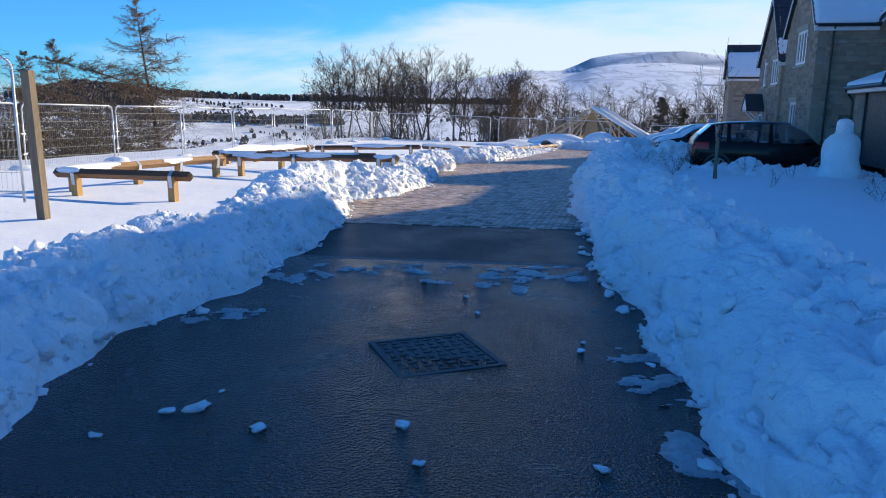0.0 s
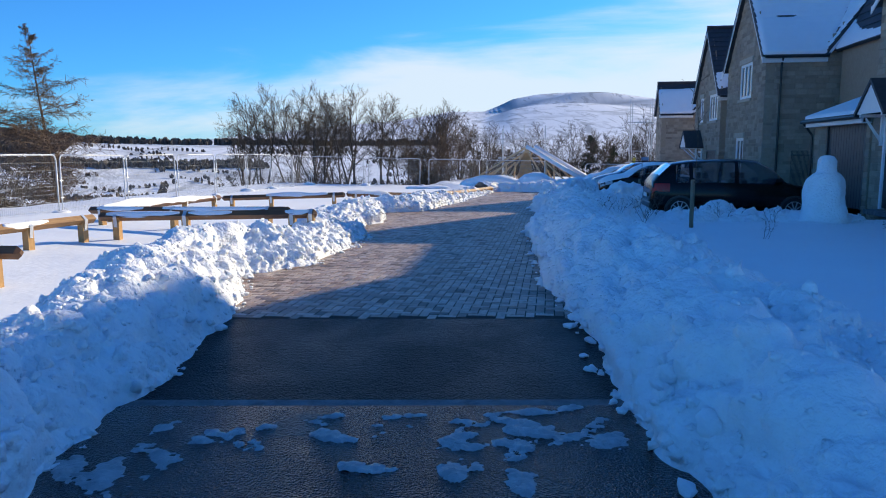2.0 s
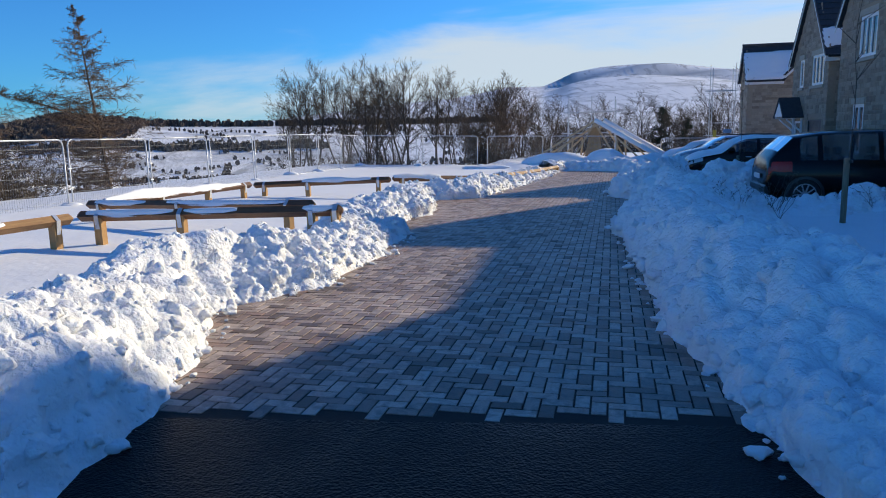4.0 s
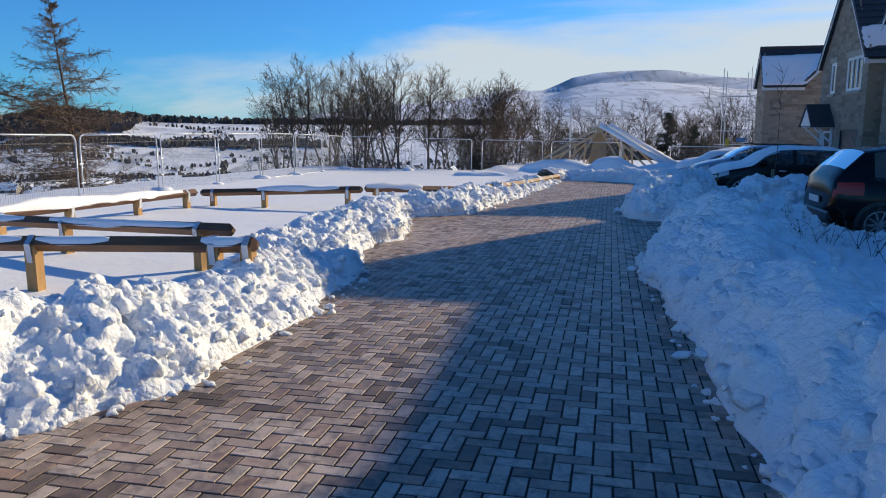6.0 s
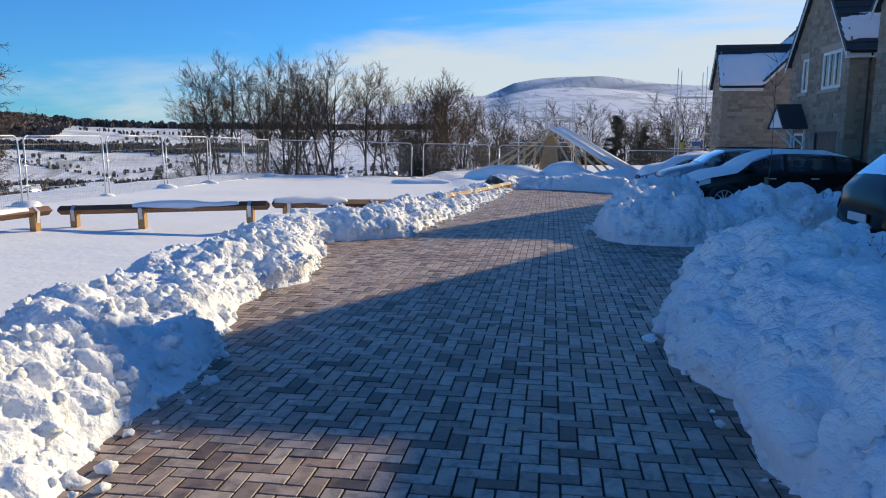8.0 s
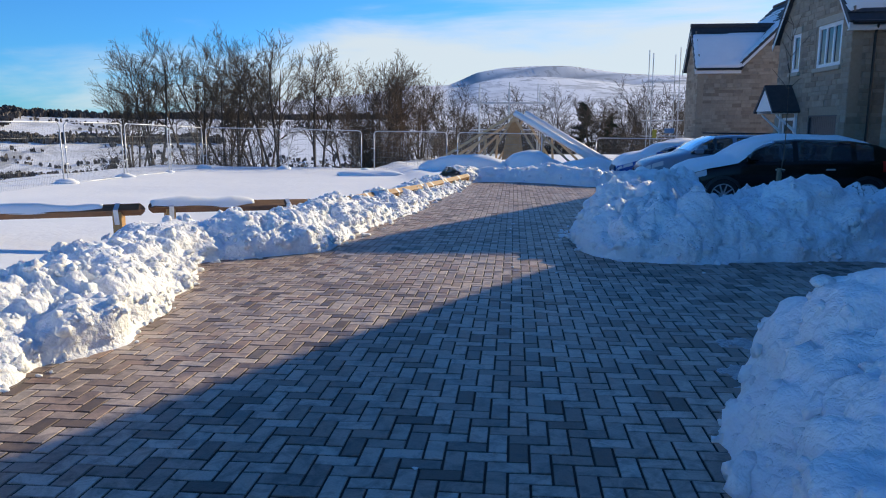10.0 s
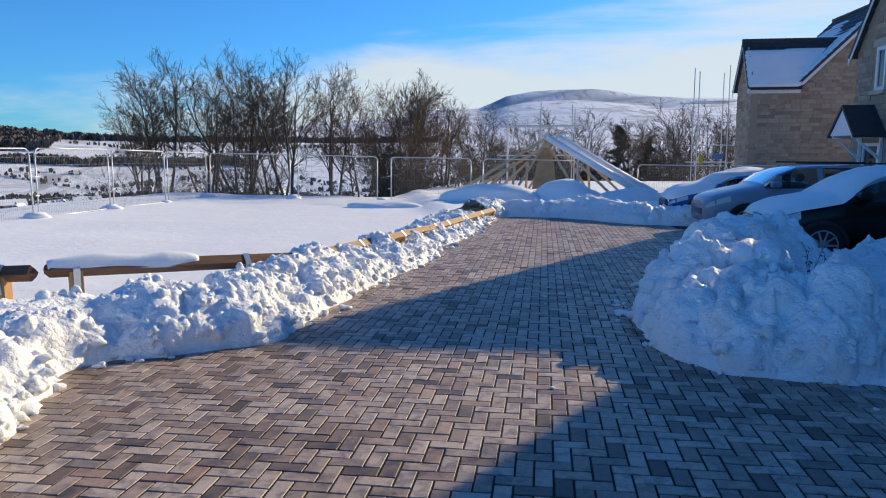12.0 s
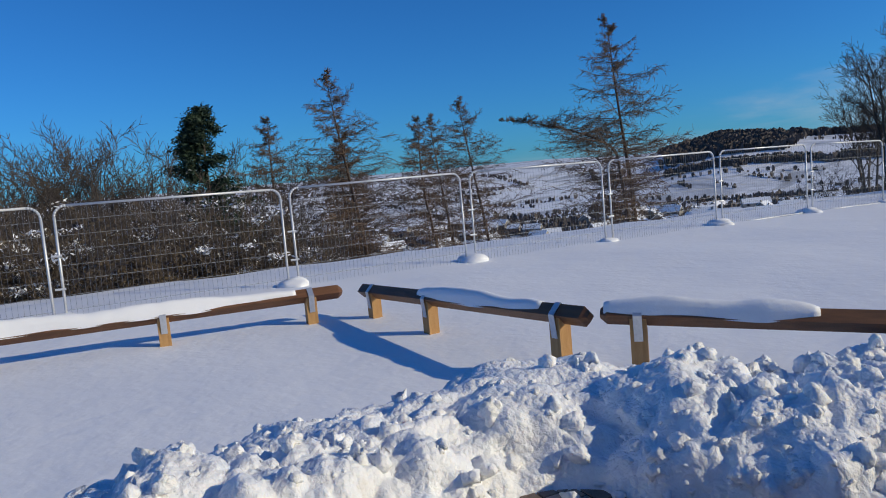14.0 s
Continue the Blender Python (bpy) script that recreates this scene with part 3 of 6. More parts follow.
def island_height(x, y):
    return 0.68 if y < 26 else 0.80 if x < 8 else 0.45


bank("snow_bank", [(-2.3, -0.5)] + LEFT_EDGE[1:], 1, left_height, 2.2, -0.02, "lumpy ploughed snow bank along the paved drive edge", seed=3, clods=280, clots=190, rise=0.80, coarse=1.12)
bank("snow_bank", [(1.3, -0.5)] + RIGHT_EDGE[1:], -1, right_height, 2.8, 0.24, "thick ploughed snow bank in shade beside the garden", seed=11, rise=0.75, clods=250, coarse=1.5)
bank("snow_bank", ISLAND_EDGE, -1, island_height, 2.2, 0.34, "high heap of shovelled snow before the parked cars", seed=23, rise=0.85, clods=120, coarse=1.4)
bank("snow_bank", END_EDGE, 1, lambda x, y: 0.42, 1.8, 0.12, "low ploughed snow bank closing the drive's end", seed=31, step=0.045, clods=40)


# ---- houses ----
HOUSE_TURN = 77.0
HOUSE_O = Vector((16.0, 35.36, 0))


def house_pose(s, z, forward=0.0):
    d = Vector((math.sin(radians(13)), math.cos(radians(13)), 0))
    p = HOUSE_O + d * s + Vector((-d.y, d.x, 0)) * forward
    return pose(p.x, p.y, z, 0, 0, HOUSE_TURN)


def courses(rng, x0, x1, z0, z1, inside, holes, course=0.15):
    """Stones of a coursed wall: (x from, x to, z from, z to), leaving out the holes."""
    out, z = [], z0
    while z < z1 - 0.03:
        hgt = rng.choice([0.11, 0.15, 0.15, 0.19])
        hgt = min(hgt, z1 - z)
        x = x0
        while x < x1 - 0.02:
            w = min(rng.uniform(0.22, 0.50), x1 - x)
            if x1 - (x + w) < 0.12:
                w = x1 - x
            a, b, c, d = x, x + w, z, z + hgt
            x += w
            if not inside((a + b) / 2, d):
                continue
            bad = False
            for hx0, hx1, hz0, hz1 in holes:
                if b > hx0 and a < hx1 and d > hz0 + 0.01 and c < hz1 - 0.01:
                    if a < hx0 - 0.06:
                        b = hx0
                    elif b > hx1 + 0.06:
                        a = hx1
                    else:
                        bad = True
            if not bad and b - a > 0.04:
                out.append((a, b, c, d))
        z += hgt
    return out


def stone_mesh(w, h, mat):
    bm = bmesh.new()
    soft_box(bm, -w / 2, w / 2, -0.03, 0.014, -h / 2, h / 2, 0.008)
    return finish(bm, "stone", mat)


STONE_CACHE = {}


def stone_wall(house, wall, frame_m, stones, rng, singles):
    """Lays stones on a wall. frame_m: pose of the wall's face within the house; x along it, y out of it."""
    bm_v, bm_f = [], []
    for k, (a, b, c, d) in enumerate(stones):
        w, h = b - a - 0.012, d - c - 0.012
        proud = rng.uniform(-0.004, 0.010)
        if k in singles:
            key = (round(w / 0.03) * 0.03 if w > 0.1 else round(w, 3), round(h, 3))
            if key not in STONE_CACHE:
                STONE_CACHE[key] = stone_mesh(key[0], key[1], STONE_ONE)
            ob = new("stone", STONE_CACHE[key])
            ob.parent = wall
            ob.matrix_local = frame_m @ Matrix.Translation(((a + b) / 2, proud, (c + d) / 2))
            continue
        r, y1 = 0.008, 0.014 + proud
        n = len(bm_v)
        x0, x1, z0, z1 = a + 0.006, b - 0.006, c + 0.006, d - 0.006
        ring = [(x0, -0.02, z0), (x1, -0.02, z0), (x1, -0.02, z1), (x0, -0.02, z1), (x0, y1 - r, z0), (x1, y1 - r, z0), (x1, y1 - r, z1), (x0, y1 - r, z1),
                (x0 + r, y1, z0 + r), (x1 - r, y1, z0 + r), (x1 - r, y1, z1 - r), (x0 + r, y1, z1 - r)]
        bm_v += [tuple(frame_m @ Vector(q)) for q in ring]
        for o in (0, 4):
            for j in range(4):
                bm_f.append((n + o + (j + 1) % 4, n + o + j, n + o + 4 + j, n + o + 4 + (j + 1) % 4))
        bm_f.append((n + 11, n + 10, n + 9, n + 8))
    if bm_v:
        ob = raw("stonework", bm_v, bm_f, STONE_MANY)
        ob.parent = wall
        tagged(ob, "coursed buff walling stone", kind="stuff")


def slab_wall(poly, axis, a0, a1):
    bm = bmesh.new()
    prism(bm, poly, axis, a0, a1)
    return bm


def roof_slope(parent, p0, p1, p2, p3, snow, seed, tile=0.30):
    """A slope of overlapping tile courses. p0, p1: eave ends; p2, p3: ridge ends over p1, p0. snow: 0 bare to 1 covered."""
    p0, p1, p2, p3 = (Vector(p) for p in (p0, p1, p2, p3))
    run = (p3 - p0).length
    n = (p1 - p0).cross(p3 - p0).normalized()
    if n.z < 0:
        n = -n
    rows = max(2, int(run / tile))
    bm = bmesh.new()
    line = []
    for k in range(rows):
        line += [(k / rows, 0.035), ((k + 1) / rows, 0.008)]
    top = [(bm.verts.new(p0.lerp(p3, t) + n * h), bm.verts.new(p1.lerp(p2, t) + n * h)) for t, h in line]
    low = [(bm.verts.new(p0.lerp(p3, t) - n * 0.09), bm.verts.new(p1.lerp(p2, t) - n * 0.09)) for t in (0.0, 1.0)]
    for (a, b), (c, d) in zip(top, top[1:]):
        bm.faces.new((a, b, d, c))
    bm.faces.new((low[0][0], low[0][1], top[0][1], top[0][0]))
    bm.faces.new((low[1][1], low[1][0], top[-1][0], top[-1][1]))
    bm.faces.new((low[0][1], low[0][0], low[1][0], low[1][1]))
    bm.faces.new([low[0][0]] + [q[0] for q in top] + [low[1][0]])
    bm.faces.new(([low[0][1]] + [q[1] for q in top] + [low[1][1]])[::-1])
    bmesh.ops.recalc_face_normals(bm, faces=bm.faces)
    slope = part("roof", bm, SLATE, parent, "dark grey interlocking roof tiles, partly snow-covered")
    if snow <= 0:
        return slope
    nu, nv = max(6, int((p1 - p0).length / 0.09)), max(6, int(run / 0.07))
    verts, faces = [], []
    for i in range(nu + 1):
        for j in range(nv + 1):
            u, v = i / nu, j / nv
            q = p0.lerp(p1, u).lerp(p3.lerp(p2, u), v)
            course = (v * rows) % 1.0
            amount = snow * 1.5 - 0.55 - 0.75 * v ** 2.2 + 0.30 * float(wave(u * 3.2 * (p1 - p0).length / 3, v * 9, seed, 1.1, 3)) + 0.22 * (0.5 - course) * v * 2
            edge = min(u * nu, (1 - u) * nu, j, nv - j)
            th = 0.0 if edge < 1 else max(-0.05, min(0.085, amount * 0.16))
            verts.append(q + n * (0.035 + th if th > 0 else 0.0 + th * 0.3 - 0.004))
    for i in range(nu):
        for j in range(nv):
            k = i * (nv + 1) + j
            faces.append((k, k + nv + 1, k + nv + 2, k + 1))
    ob = raw("roof_snow", verts, faces, SNOW_SOFT, True)
    ob.parent = parent
    tagged(ob, "melting snow lying on the roof tiles")
    return slope


def window_unit(parent, x0, x1, z0, z1, lights=2, y=0.0, bars=False):
    """A white casement in a front wall, with cast lintel and sill. The face of the wall is at y; the street lies towards +y."""
    w = empty("window")
    w.parent = parent
    bm = bmesh.new()
    f = 0.06
    for a, b, c, d in ((x0, x1, z0, z0 + f), (x0, x1, z1 - f, z1), (x0, x0 + f, z0 + f, z1 - f), (x1 - f, x1, z0 + f, z1 - f)):
        box(bm, a, b, y - 0.09, y - 0.02, c, d)
    part("window_frame", bm, WHITE, w, "white plastic casement frame")
    step = (x1 - x0 - 2 * f) / lights
    for k in range(lights):
        a, b = x0 + f + k * step, x0 + f + (k + 1) * step
        bm = bmesh.new()
        box(bm, a, b, y - 0.075, y - 0.06, z0 + f, z1 - f)
        pane = part("pane", bm, GLASS, w)
        bm = bmesh.new()
        g = 0.045
        for c, d, e_, h in ((a, b, z0 + f, z0 + f + g), (a, b, z1 - f - g, z1 - f), (a, a + g, z0 + f + g, z1 - f - g), (b - g, b, z0 + f + g, z1 - f - g)):
            box(bm, c, d, y - 0.06, y - 0.028, e_, h)
        if bars:
            zz = z1 - f - 0.32 * (z1 - z0)
            box(bm, a + g, b - g, y - 0.058, y - 0.034, zz, zz + 0.03)
        part("sash", bm, WHITE, w)
    bm = bmesh.new()
    soft_box(bm, x0 - 0.12, x1 + 0.12, y - 0.08, y + 0.06, z0 - 0.12, z0, 0.012)
    part("sill", bm, LINTEL, w, "projecting cast stone sill")
    bm = bmesh.new()
    soft_box(bm, x0 - 0.12, x1 + 0.12, y - 0.10, y + 0.03, z1, z1 + 0.2, 0.008)
    part("lintel", bm, LINTEL, w, "cast stone lintel")
    return w


def gutter(parent, a, b, drop_at=None, z_low=0.0):
    a, b = Vector(a), Vector(b)
    bm = bmesh.new()
    tube(bm, a, b, 0.055, n=8)
    part("gutter", bm, BLACKPLASTIC, parent, "black half-round plastic gutter")
    if drop_at is not None:
        p = Vector(drop_at)
        bm = bmesh.new()
        top = p + Vector((-0.12, 0, 0.0))
        tube(bm, top, p + Vector((0.0, 0, -0.25)), 0.036, n=8)
        tube(bm, p + Vector((0.0, 0, -0.25)), (p.x, p.y, z_low), 0.036, n=8)
        part("downpipe", bm, BLACKPLASTIC, parent, "black plastic downpipe")


def canopy(parent, x, z, y=0.0, w=1.5, deep=0.85, rise=0.75):
    """A small gabled porch canopy on white brackets over a door; x: its middle."""
    c = empty("canopy")
    c.parent = parent
    for sgn in (-1, 1):
        bm = bmesh.new()
        e0, r0 = Vector((x + sgn * w / 2, 0, z)), Vector((x, 0, z + rise))
        n = Vector((sgn * rise, 0, w / 2)).normalized() * 0.07
        e1 = e0 - (r0 - e0).normalized() * 0.08
        hull8(bm, [(e1.x, y, e1.z), (e1.x, y + deep, e1.z), (r0.x, y + deep, r0.z), (r0.x, y, r0.z), (e1.x + n.x, y, e1.z + n.z), (e1.x + n.x, y + deep, e1.z + n.z), (r0.x, y + deep, r0.z + 0.09), (r0.x, y, r0.z + 0.09)])
        bmesh.ops.recalc_face_normals(bm, faces=bm.faces)
        part("roof", bm, SLATE, c, "dark tiled canopy roof")
        bm = bmesh.new()
        xx = x + sgn * (w / 2 - 0.14)
        box(bm, xx - 0.035, xx + 0.035, y + 0.002, y + 0.07, z - 0.75, z)
        box(bm, xx - 0.035, xx + 0.035, y + 0.07, y + deep - 0.06, z - 0.075, z - 0.002)
        hull8(bm, [(xx - 0.03, y + 0.07, z - 0.66), (xx + 0.03, y + 0.07, z - 0.66), (xx + 0.03, y + 0.07, z - 0.56), (xx - 0.03, y + 0.07, z - 0.56),
                   (xx - 0.03, y + deep - 0.2, z - 0.14), (xx + 0.03, y + deep - 0.2, z - 0.14), (xx + 0.03, y + deep - 0.2, z - 0.08), (xx - 0.03, y + deep - 0.2, z - 0.08)])
        bmesh.ops.recalc_face_normals(bm, faces=bm.faces)
        part("bracket", bm, WHITE, c, "white painted timber bracket")
    bm = bmesh.new()
    prism(bm, [(x - w / 2 + 0.02, z), (x + w / 2 - 0.02, z), (x, z + rise - 0.02)], "y", y + deep - 0.10, y + deep - 0.04)
    part("gable_board", bm, WHITE, c, "white boarded gable")
    return c


def leaf_door(parent, x0, x1, z0, z1, y=0.0):
    dr = empty("front_door")
    dr.parent = parent
    bm = bmesh.new()
    f = 0.09
    box(bm, x0, x0 + f, y - 0.1, y + 0.012, z0, z1)
    box(bm, x1 - f, x1, y - 0.1, y + 0.012, z0, z1)
    box(bm, x0 + f, x1 - f, y - 0.1, y + 0.012, z1 - f, z1)
    part("door_frame", bm, WHITE, dr, "white door frame")
    bm = bmesh.new()
    box(bm, x0 + f, x1 - f, y - 0.08, y - 0.03, z0 + 0.04, z1 - f)
    m = (x0 + x1) / 2
    for zz in (z0 + 0.25, z0 + 1.15):
        box(bm, x0 + f + 0.12, x1 - f - 0.12, y - 0.03, y - 0.018, zz, zz + 0.07)
        box(bm, x0 + f + 0.12, x1 - f - 0.12, y - 0.03, y - 0.018, zz + 0.45, zz + 0.52)
    part("door_leaf", bm, BLACKPLASTIC, dr, "black panelled door leaf")
    bm = bmesh.new()
    box(bm, m - 0.09, m + 0.09, y - 0.03, y - 0.02, z0 + 1.3, z0 + 1.85)
    part("glazing", bm, GLASS, dr)
    bm = bmesh.new()
    box(bm, m - 0.13, m + 0.13, y - 0.03, y - 0.012, z0 + 1.0, z0 + 1.07)
    part("letter_plate", bm, STRAP, dr, "metal letter plate")
    bm = bmesh.new()
    box(bm, x0 + f + 0.05, x0 + f + 0.09, y - 0.03, y - 0.014, z0 + 0.95, z0 + 1.15)
    tube(bm, (x0 + f + 0.07, y - 0.0, z0 + 1.05), (x0 + f + 0.19, y - 0.0, z0 + 1.05), 0.012, n=6)
    part("handle", bm, STRAP, dr, "chrome lever handle")
    bm = bmesh.new()
    soft_box(bm, x0 - 0.1, x1 + 0.1, y + 0.0, y + 0.3, z0 - 0.12, z0 - 0.004, 0.01)
    part("step", bm, CONCRETE, dr, "concrete door step")


def garage_door(parent, x0, x1, z0, z1, y=0.0):
    g = empty("garage_door")
    g.parent = parent
    bm = bmesh.new()
    n = 14
    w = (x1 - x0 - 0.12) / n
    prof = []
    for k in range(n):
        a = x0 + 0.06 + k * w
        prof += [(a, y - 0.075), (a + 0.012, y - 0.055), (a + w - 0.012, y - 0.055), (a + w, y - 0.075)]
    prof = [p for k, p in enumerate(prof) if k == 0 or p != prof[k - 1]]
    prism(bm, [(x1 - 0.06, y - 0.11), (x0 + 0.06, y - 0.11)] + prof, "z", z0 + 0.02, z1 - 0.06)
    part("door_panel", bm, ANTHRACITE, g, "dark grey ribbed up-and-over door")
    bm = bmesh.new()
    for a, b, c, d in ((x0, x0 + 0.06, z0, z1), (x1 - 0.06, x1, z0, z1), (x0 + 0.06, x1 - 0.06, z1 - 0.06, z1)):
        box(bm, a, b, y - 0.1, y - 0.01, c, d)
    part("door_frame", bm, ANTHRACITE, g)


def house(s, zg, wing_w, eave, ridge, main_len, main_back=8.4, main_ridge=8.1, label="", snow=0.6, seed=1, wins=(), door=None, garage=None, single_wall=None, side_pipe=None, main_eave=None, forward=0.0):
    """A stone house: a gabled wing to the street (x 0 to wing_w, face at y 0) and a main range behind it. Heights over its ground."""
    rng = random.Random(seed)
    h = empty("house", house_pose(s, zg, forward))
    tagged(h, label, "house")
    th, step_back = 0.3, 1.95
    main_eave = main_eave or eave
    half = wing_w / 2
    low = -1.2
    # front wall of the wing
    holes = [(a, b, c, d) for kind, a, b, c, d, *_ in wins]
    poly = [(0, low), (wing_w, low), (wing_w, eave), (half, ridge), (0, eave)]
    front = empty("front_wall")
    front.parent = h
    bm = bmesh.new()
    xs = sorted({0, wing_w, *[v for q in holes for v in q[:2]]})
    def top_at(x):
        return eave + (ridge - eave) * (1 - abs(x - half) / half)
    for a, b in zip(xs, xs[1:]):
        zs = [low]
        for q in sorted(holes, key=lambda q: q[2]):
            if q[0] < (a + b) / 2 < q[1]:
                zs += [q[2], q[3]]
        cuts = [a, b] if not a < half < b else [a, half, b]
        for c, d in zip(cuts, cuts[1:]):
            for k in range(0, len(zs), 2):
                if k + 1 < len(zs):
                    prism(bm, [(c, zs[k]), (d, zs[k]), (d, zs[k + 1]), (c, zs[k + 1])], "y", -th, -0.02)
                else:
                    prism(bm, [(c, zs[k]), (d, zs[k]), (d, top_at(d)), (c, top_at(c))], "y", -th, -0.02)
    part("backing", bm, MORTAR, front, "mortar of the wall")
    sill_holes = [(a - 0.12, b + 0.12, c - 0.12, d + 0.2) if kind == "w" else (a, b, c, d + 0.2) for kind, a, b, c, d, *_ in wins]
    stones = courses(rng, 0, wing_w, -0.3, ridge, lambda x, z: z < top_at(x), sill_holes)
    n = len(stones)
    singles = set(range(min(n, 290))) if single_wall == "front" else set()
    stone_wall(h, front, Matrix.Translation((0, -0.02, 0)), stones, rng, singles)
    for kind, a, b, c, d, *rest in wins:
        if kind == "w":
            window_unit(h, a, b, c, d, rest[0] if rest else 2, 0.0, len(rest) > 1)
    # near side wall: wing and main range in one plane
    mid = step_back + (main_back - step_back) / 2
    side = empty("side_wall")
    side.parent = h
    def side_top(u):
        if u < step_back:
            return eave
        return main_eave + (main_ridge - main_eave) * (1 - abs(u - mid) / (mid - step_back))
    poly = [(-0.02 - th + 0.28, low), (-main_back, low), (-main_back, main_eave), (-mid, main_ridge), (-step_back, main_eave), (-step_back, eave), (-0.02, eave)]
    bm = bmesh.new()
    prism(bm, [(-0.02, low), (-step_back, low), (-step_back, eave), (-0.02, eave)], "x", 0.02, th)
    prism(bm, [(-step_back, low), (-main_back, low), (-main_back, main_eave), (-mid, main_ridge), (-step_back, main_eave)], "x", 0.02, th)
    part("backing", bm, MORTAR, side, "mortar of the wall")
    stones = courses(rng, 0.02, main_back, -0.3, main_ridge, lambda u, z: z < side_top(u), [])
    stones.sort(key=lambda q: q[0])
    singles = set(range(min(len(stones), 290))) if single_wall == "side" else set()
    stone_wall(h, side, Matrix(((0, -1, 0, 0.02), (-1, 0, 0, 0), (0, 0, 1, 0), (0, 0, 0, 1))), stones, rng, singles)
    # the other walls
    bm = bmesh.new()
    box(bm, main_len - th, main_len, -main_back, -step_back, low, main_eave)
    prism(bm, [(-step_back, main_eave), (-main_back, main_eave), (-mid, main_ridge)], "x", main_len - th, main_len)
    box(bm, wing_w - th, wing_w, -step_back, -0.3, low, eave)
    box(bm, th, main_len - th, -main_back, -main_back + th, low, main_eave)
    if main_len > wing_w + 0.1:
        box(bm, wing_w, main_len - th, -step_back - th, -step_back, low, main_eave)
    part("far_wall", bm, MORTAR, h, "plain stone rear and end walls")
    # roofs
    o = 0.18
    k = (ridge - eave) / half
    back = step_back + (ridge - main_eave) / max(0.2, (main_ridge - main_eave) / (mid - step_back))
    roof_slope(h, (-o, o, eave - o * k), (-o, -step_back - 0.05, eave - o * k), (half, -back, ridge), (half, o, ridge), snow, seed + 5)
    roof_slope(h, (wing_w + o, -step_back - 0.05, eave - o * k), (wing_w + o, o, eave - o * k), (half, o, ridge), (half, -back, ridge), snow * 0.6, seed + 6)
    km = (main_ridge - main_eave) / (mid - step_back)
    roof_slope(h, (-o, -step_back + o, main_eave - o * km), (main_len + o, -step_back + o, main_eave - o * km), (main_len + o, -mid, main_ridge), (-o, -mid, main_ridge), snow * 0.8, seed + 7)
    roof_slope(h, (main_len + o, -main_back - o, main_eave - o * km), (-o, -main_back - o, main_eave - o * km), (-o, -mid, main_ridge), (main_len + o, -mid, main_ridge), 0, seed + 8)
    # barge boards and fascias
    bm = bmesh.new()
    for sgn in (-1, 1):
        xe = half + sgn * (half + o)
        hull8(bm, [(xe, o - 0.03, eave - o * k - 0.24), (half, o - 0.03, ridge - 0.24), (half, o - 0.03, ridge - 0.05), (xe, o - 0.03, eave - o * k - 0.05),
                   (xe, o - 0.002, eave - o * k - 0.24), (half, o - 0.002, ridge - 0.24), (half, o - 0.002, ridge - 0.05), (xe, o - 0.002, eave - o * k - 0.05)])
    bmesh.ops.recalc_face_normals(bm, faces=bm.faces)
    part("barge_board", bm, WHITE, h, "white barge boards")
    bm = bmesh.new()
    box(bm, -o + 0.02, -o + 0.05, -step_back, o - 0.03, eave - o * k - 0.22, eave - o * k - 0.03)
    box(bm, -o + 0.05, -0.01, -step_back, o - 0.03, eave - o * k - 0.22, eave - o * k - 0.19)
    hull8(bm, [(-o + 0.02, -step_back, main_eave - 0.30), (-o + 0.05, -step_back, main_eave - 0.30), (-o + 0.05, -mid, main_ridge - 0.28), (-o + 0.02, -mid, main_ridge - 0.28),
               (-o + 0.02, -step_back, main_eave - 0.10), (-o + 0.05, -step_back, main_eave - 0.10), (-o + 0.05, -mid, main_ridge - 0.09), (-o + 0.02, -mid, main_ridge - 0.09)])
    bmesh.ops.recalc_face_normals(bm, faces=bm.faces)
    part("fascia", bm, WHITE, h, "white fascia boards")
    gutter(h, (-o - 0.05, 0.1, eave - o * k - 0.03), (-o - 0.05, -step_back, eave - o * k - 0.03), (-0.06, -side_pipe, eave - o * k - 0.06) if side_pipe else None, low)
    bm = bmesh.new()
    tube(bm, (half, o, ridge + 0.04), (half, -back, ridge + 0.04), 0.09, n=8)
    tube(bm, (-o, -mid, main_ridge + 0.04), (main_len + o, -mid, main_ridge + 0.04), 0.09, n=8)
    part("ridge_tiles", bm, SLATE, h, "dark half-round ridge tiles")
    return h


UNSEEN_LABEL = "unseen two-storey buff stone house added to shade the near left bank"
H4 = house(13.6, -0.75, 2.0, 5.0, 6.75, 5.0, main_ridge=8.2, label="stone house end gable with snowy lower roof", snow=0.78, seed=41, side_pipe=None)
H3 = house(-1.2, -0.6, 5.0, 4.85, 7.95, 8.2, main_ridge=8.2, label="stone house with steep gable, white windows and porch canopy", snow=0.42, seed=51, side_pipe=0.57,
           wins=[("w", 0.62, 2.1, 3.57, 4.78, 3), ("w", 3.35, 3.9, 3.57, 4.75, 1), ("g", 0.5, 2.35, 0.05, 2.2), ("d", 3.3, 4.25, 0.05, 2.15)])
# main ridge, out of view, is raised so its shadow reaches across the paving
H2 = house(-8.75, 0.0, 4.8, 5.0, 8.0, 5.3, main_ridge=9.4, label="tall stone house with blank coursed side wall and black downpipe", snow=0.85, seed=61, side_pipe=0.5, single_wall="side", forward=0.45,
           wins=[("w", 1.6, 3.0, 3.5, 4.8, 3), ("w", 2.25, 3.2, 0.95, 2.05, 2)])
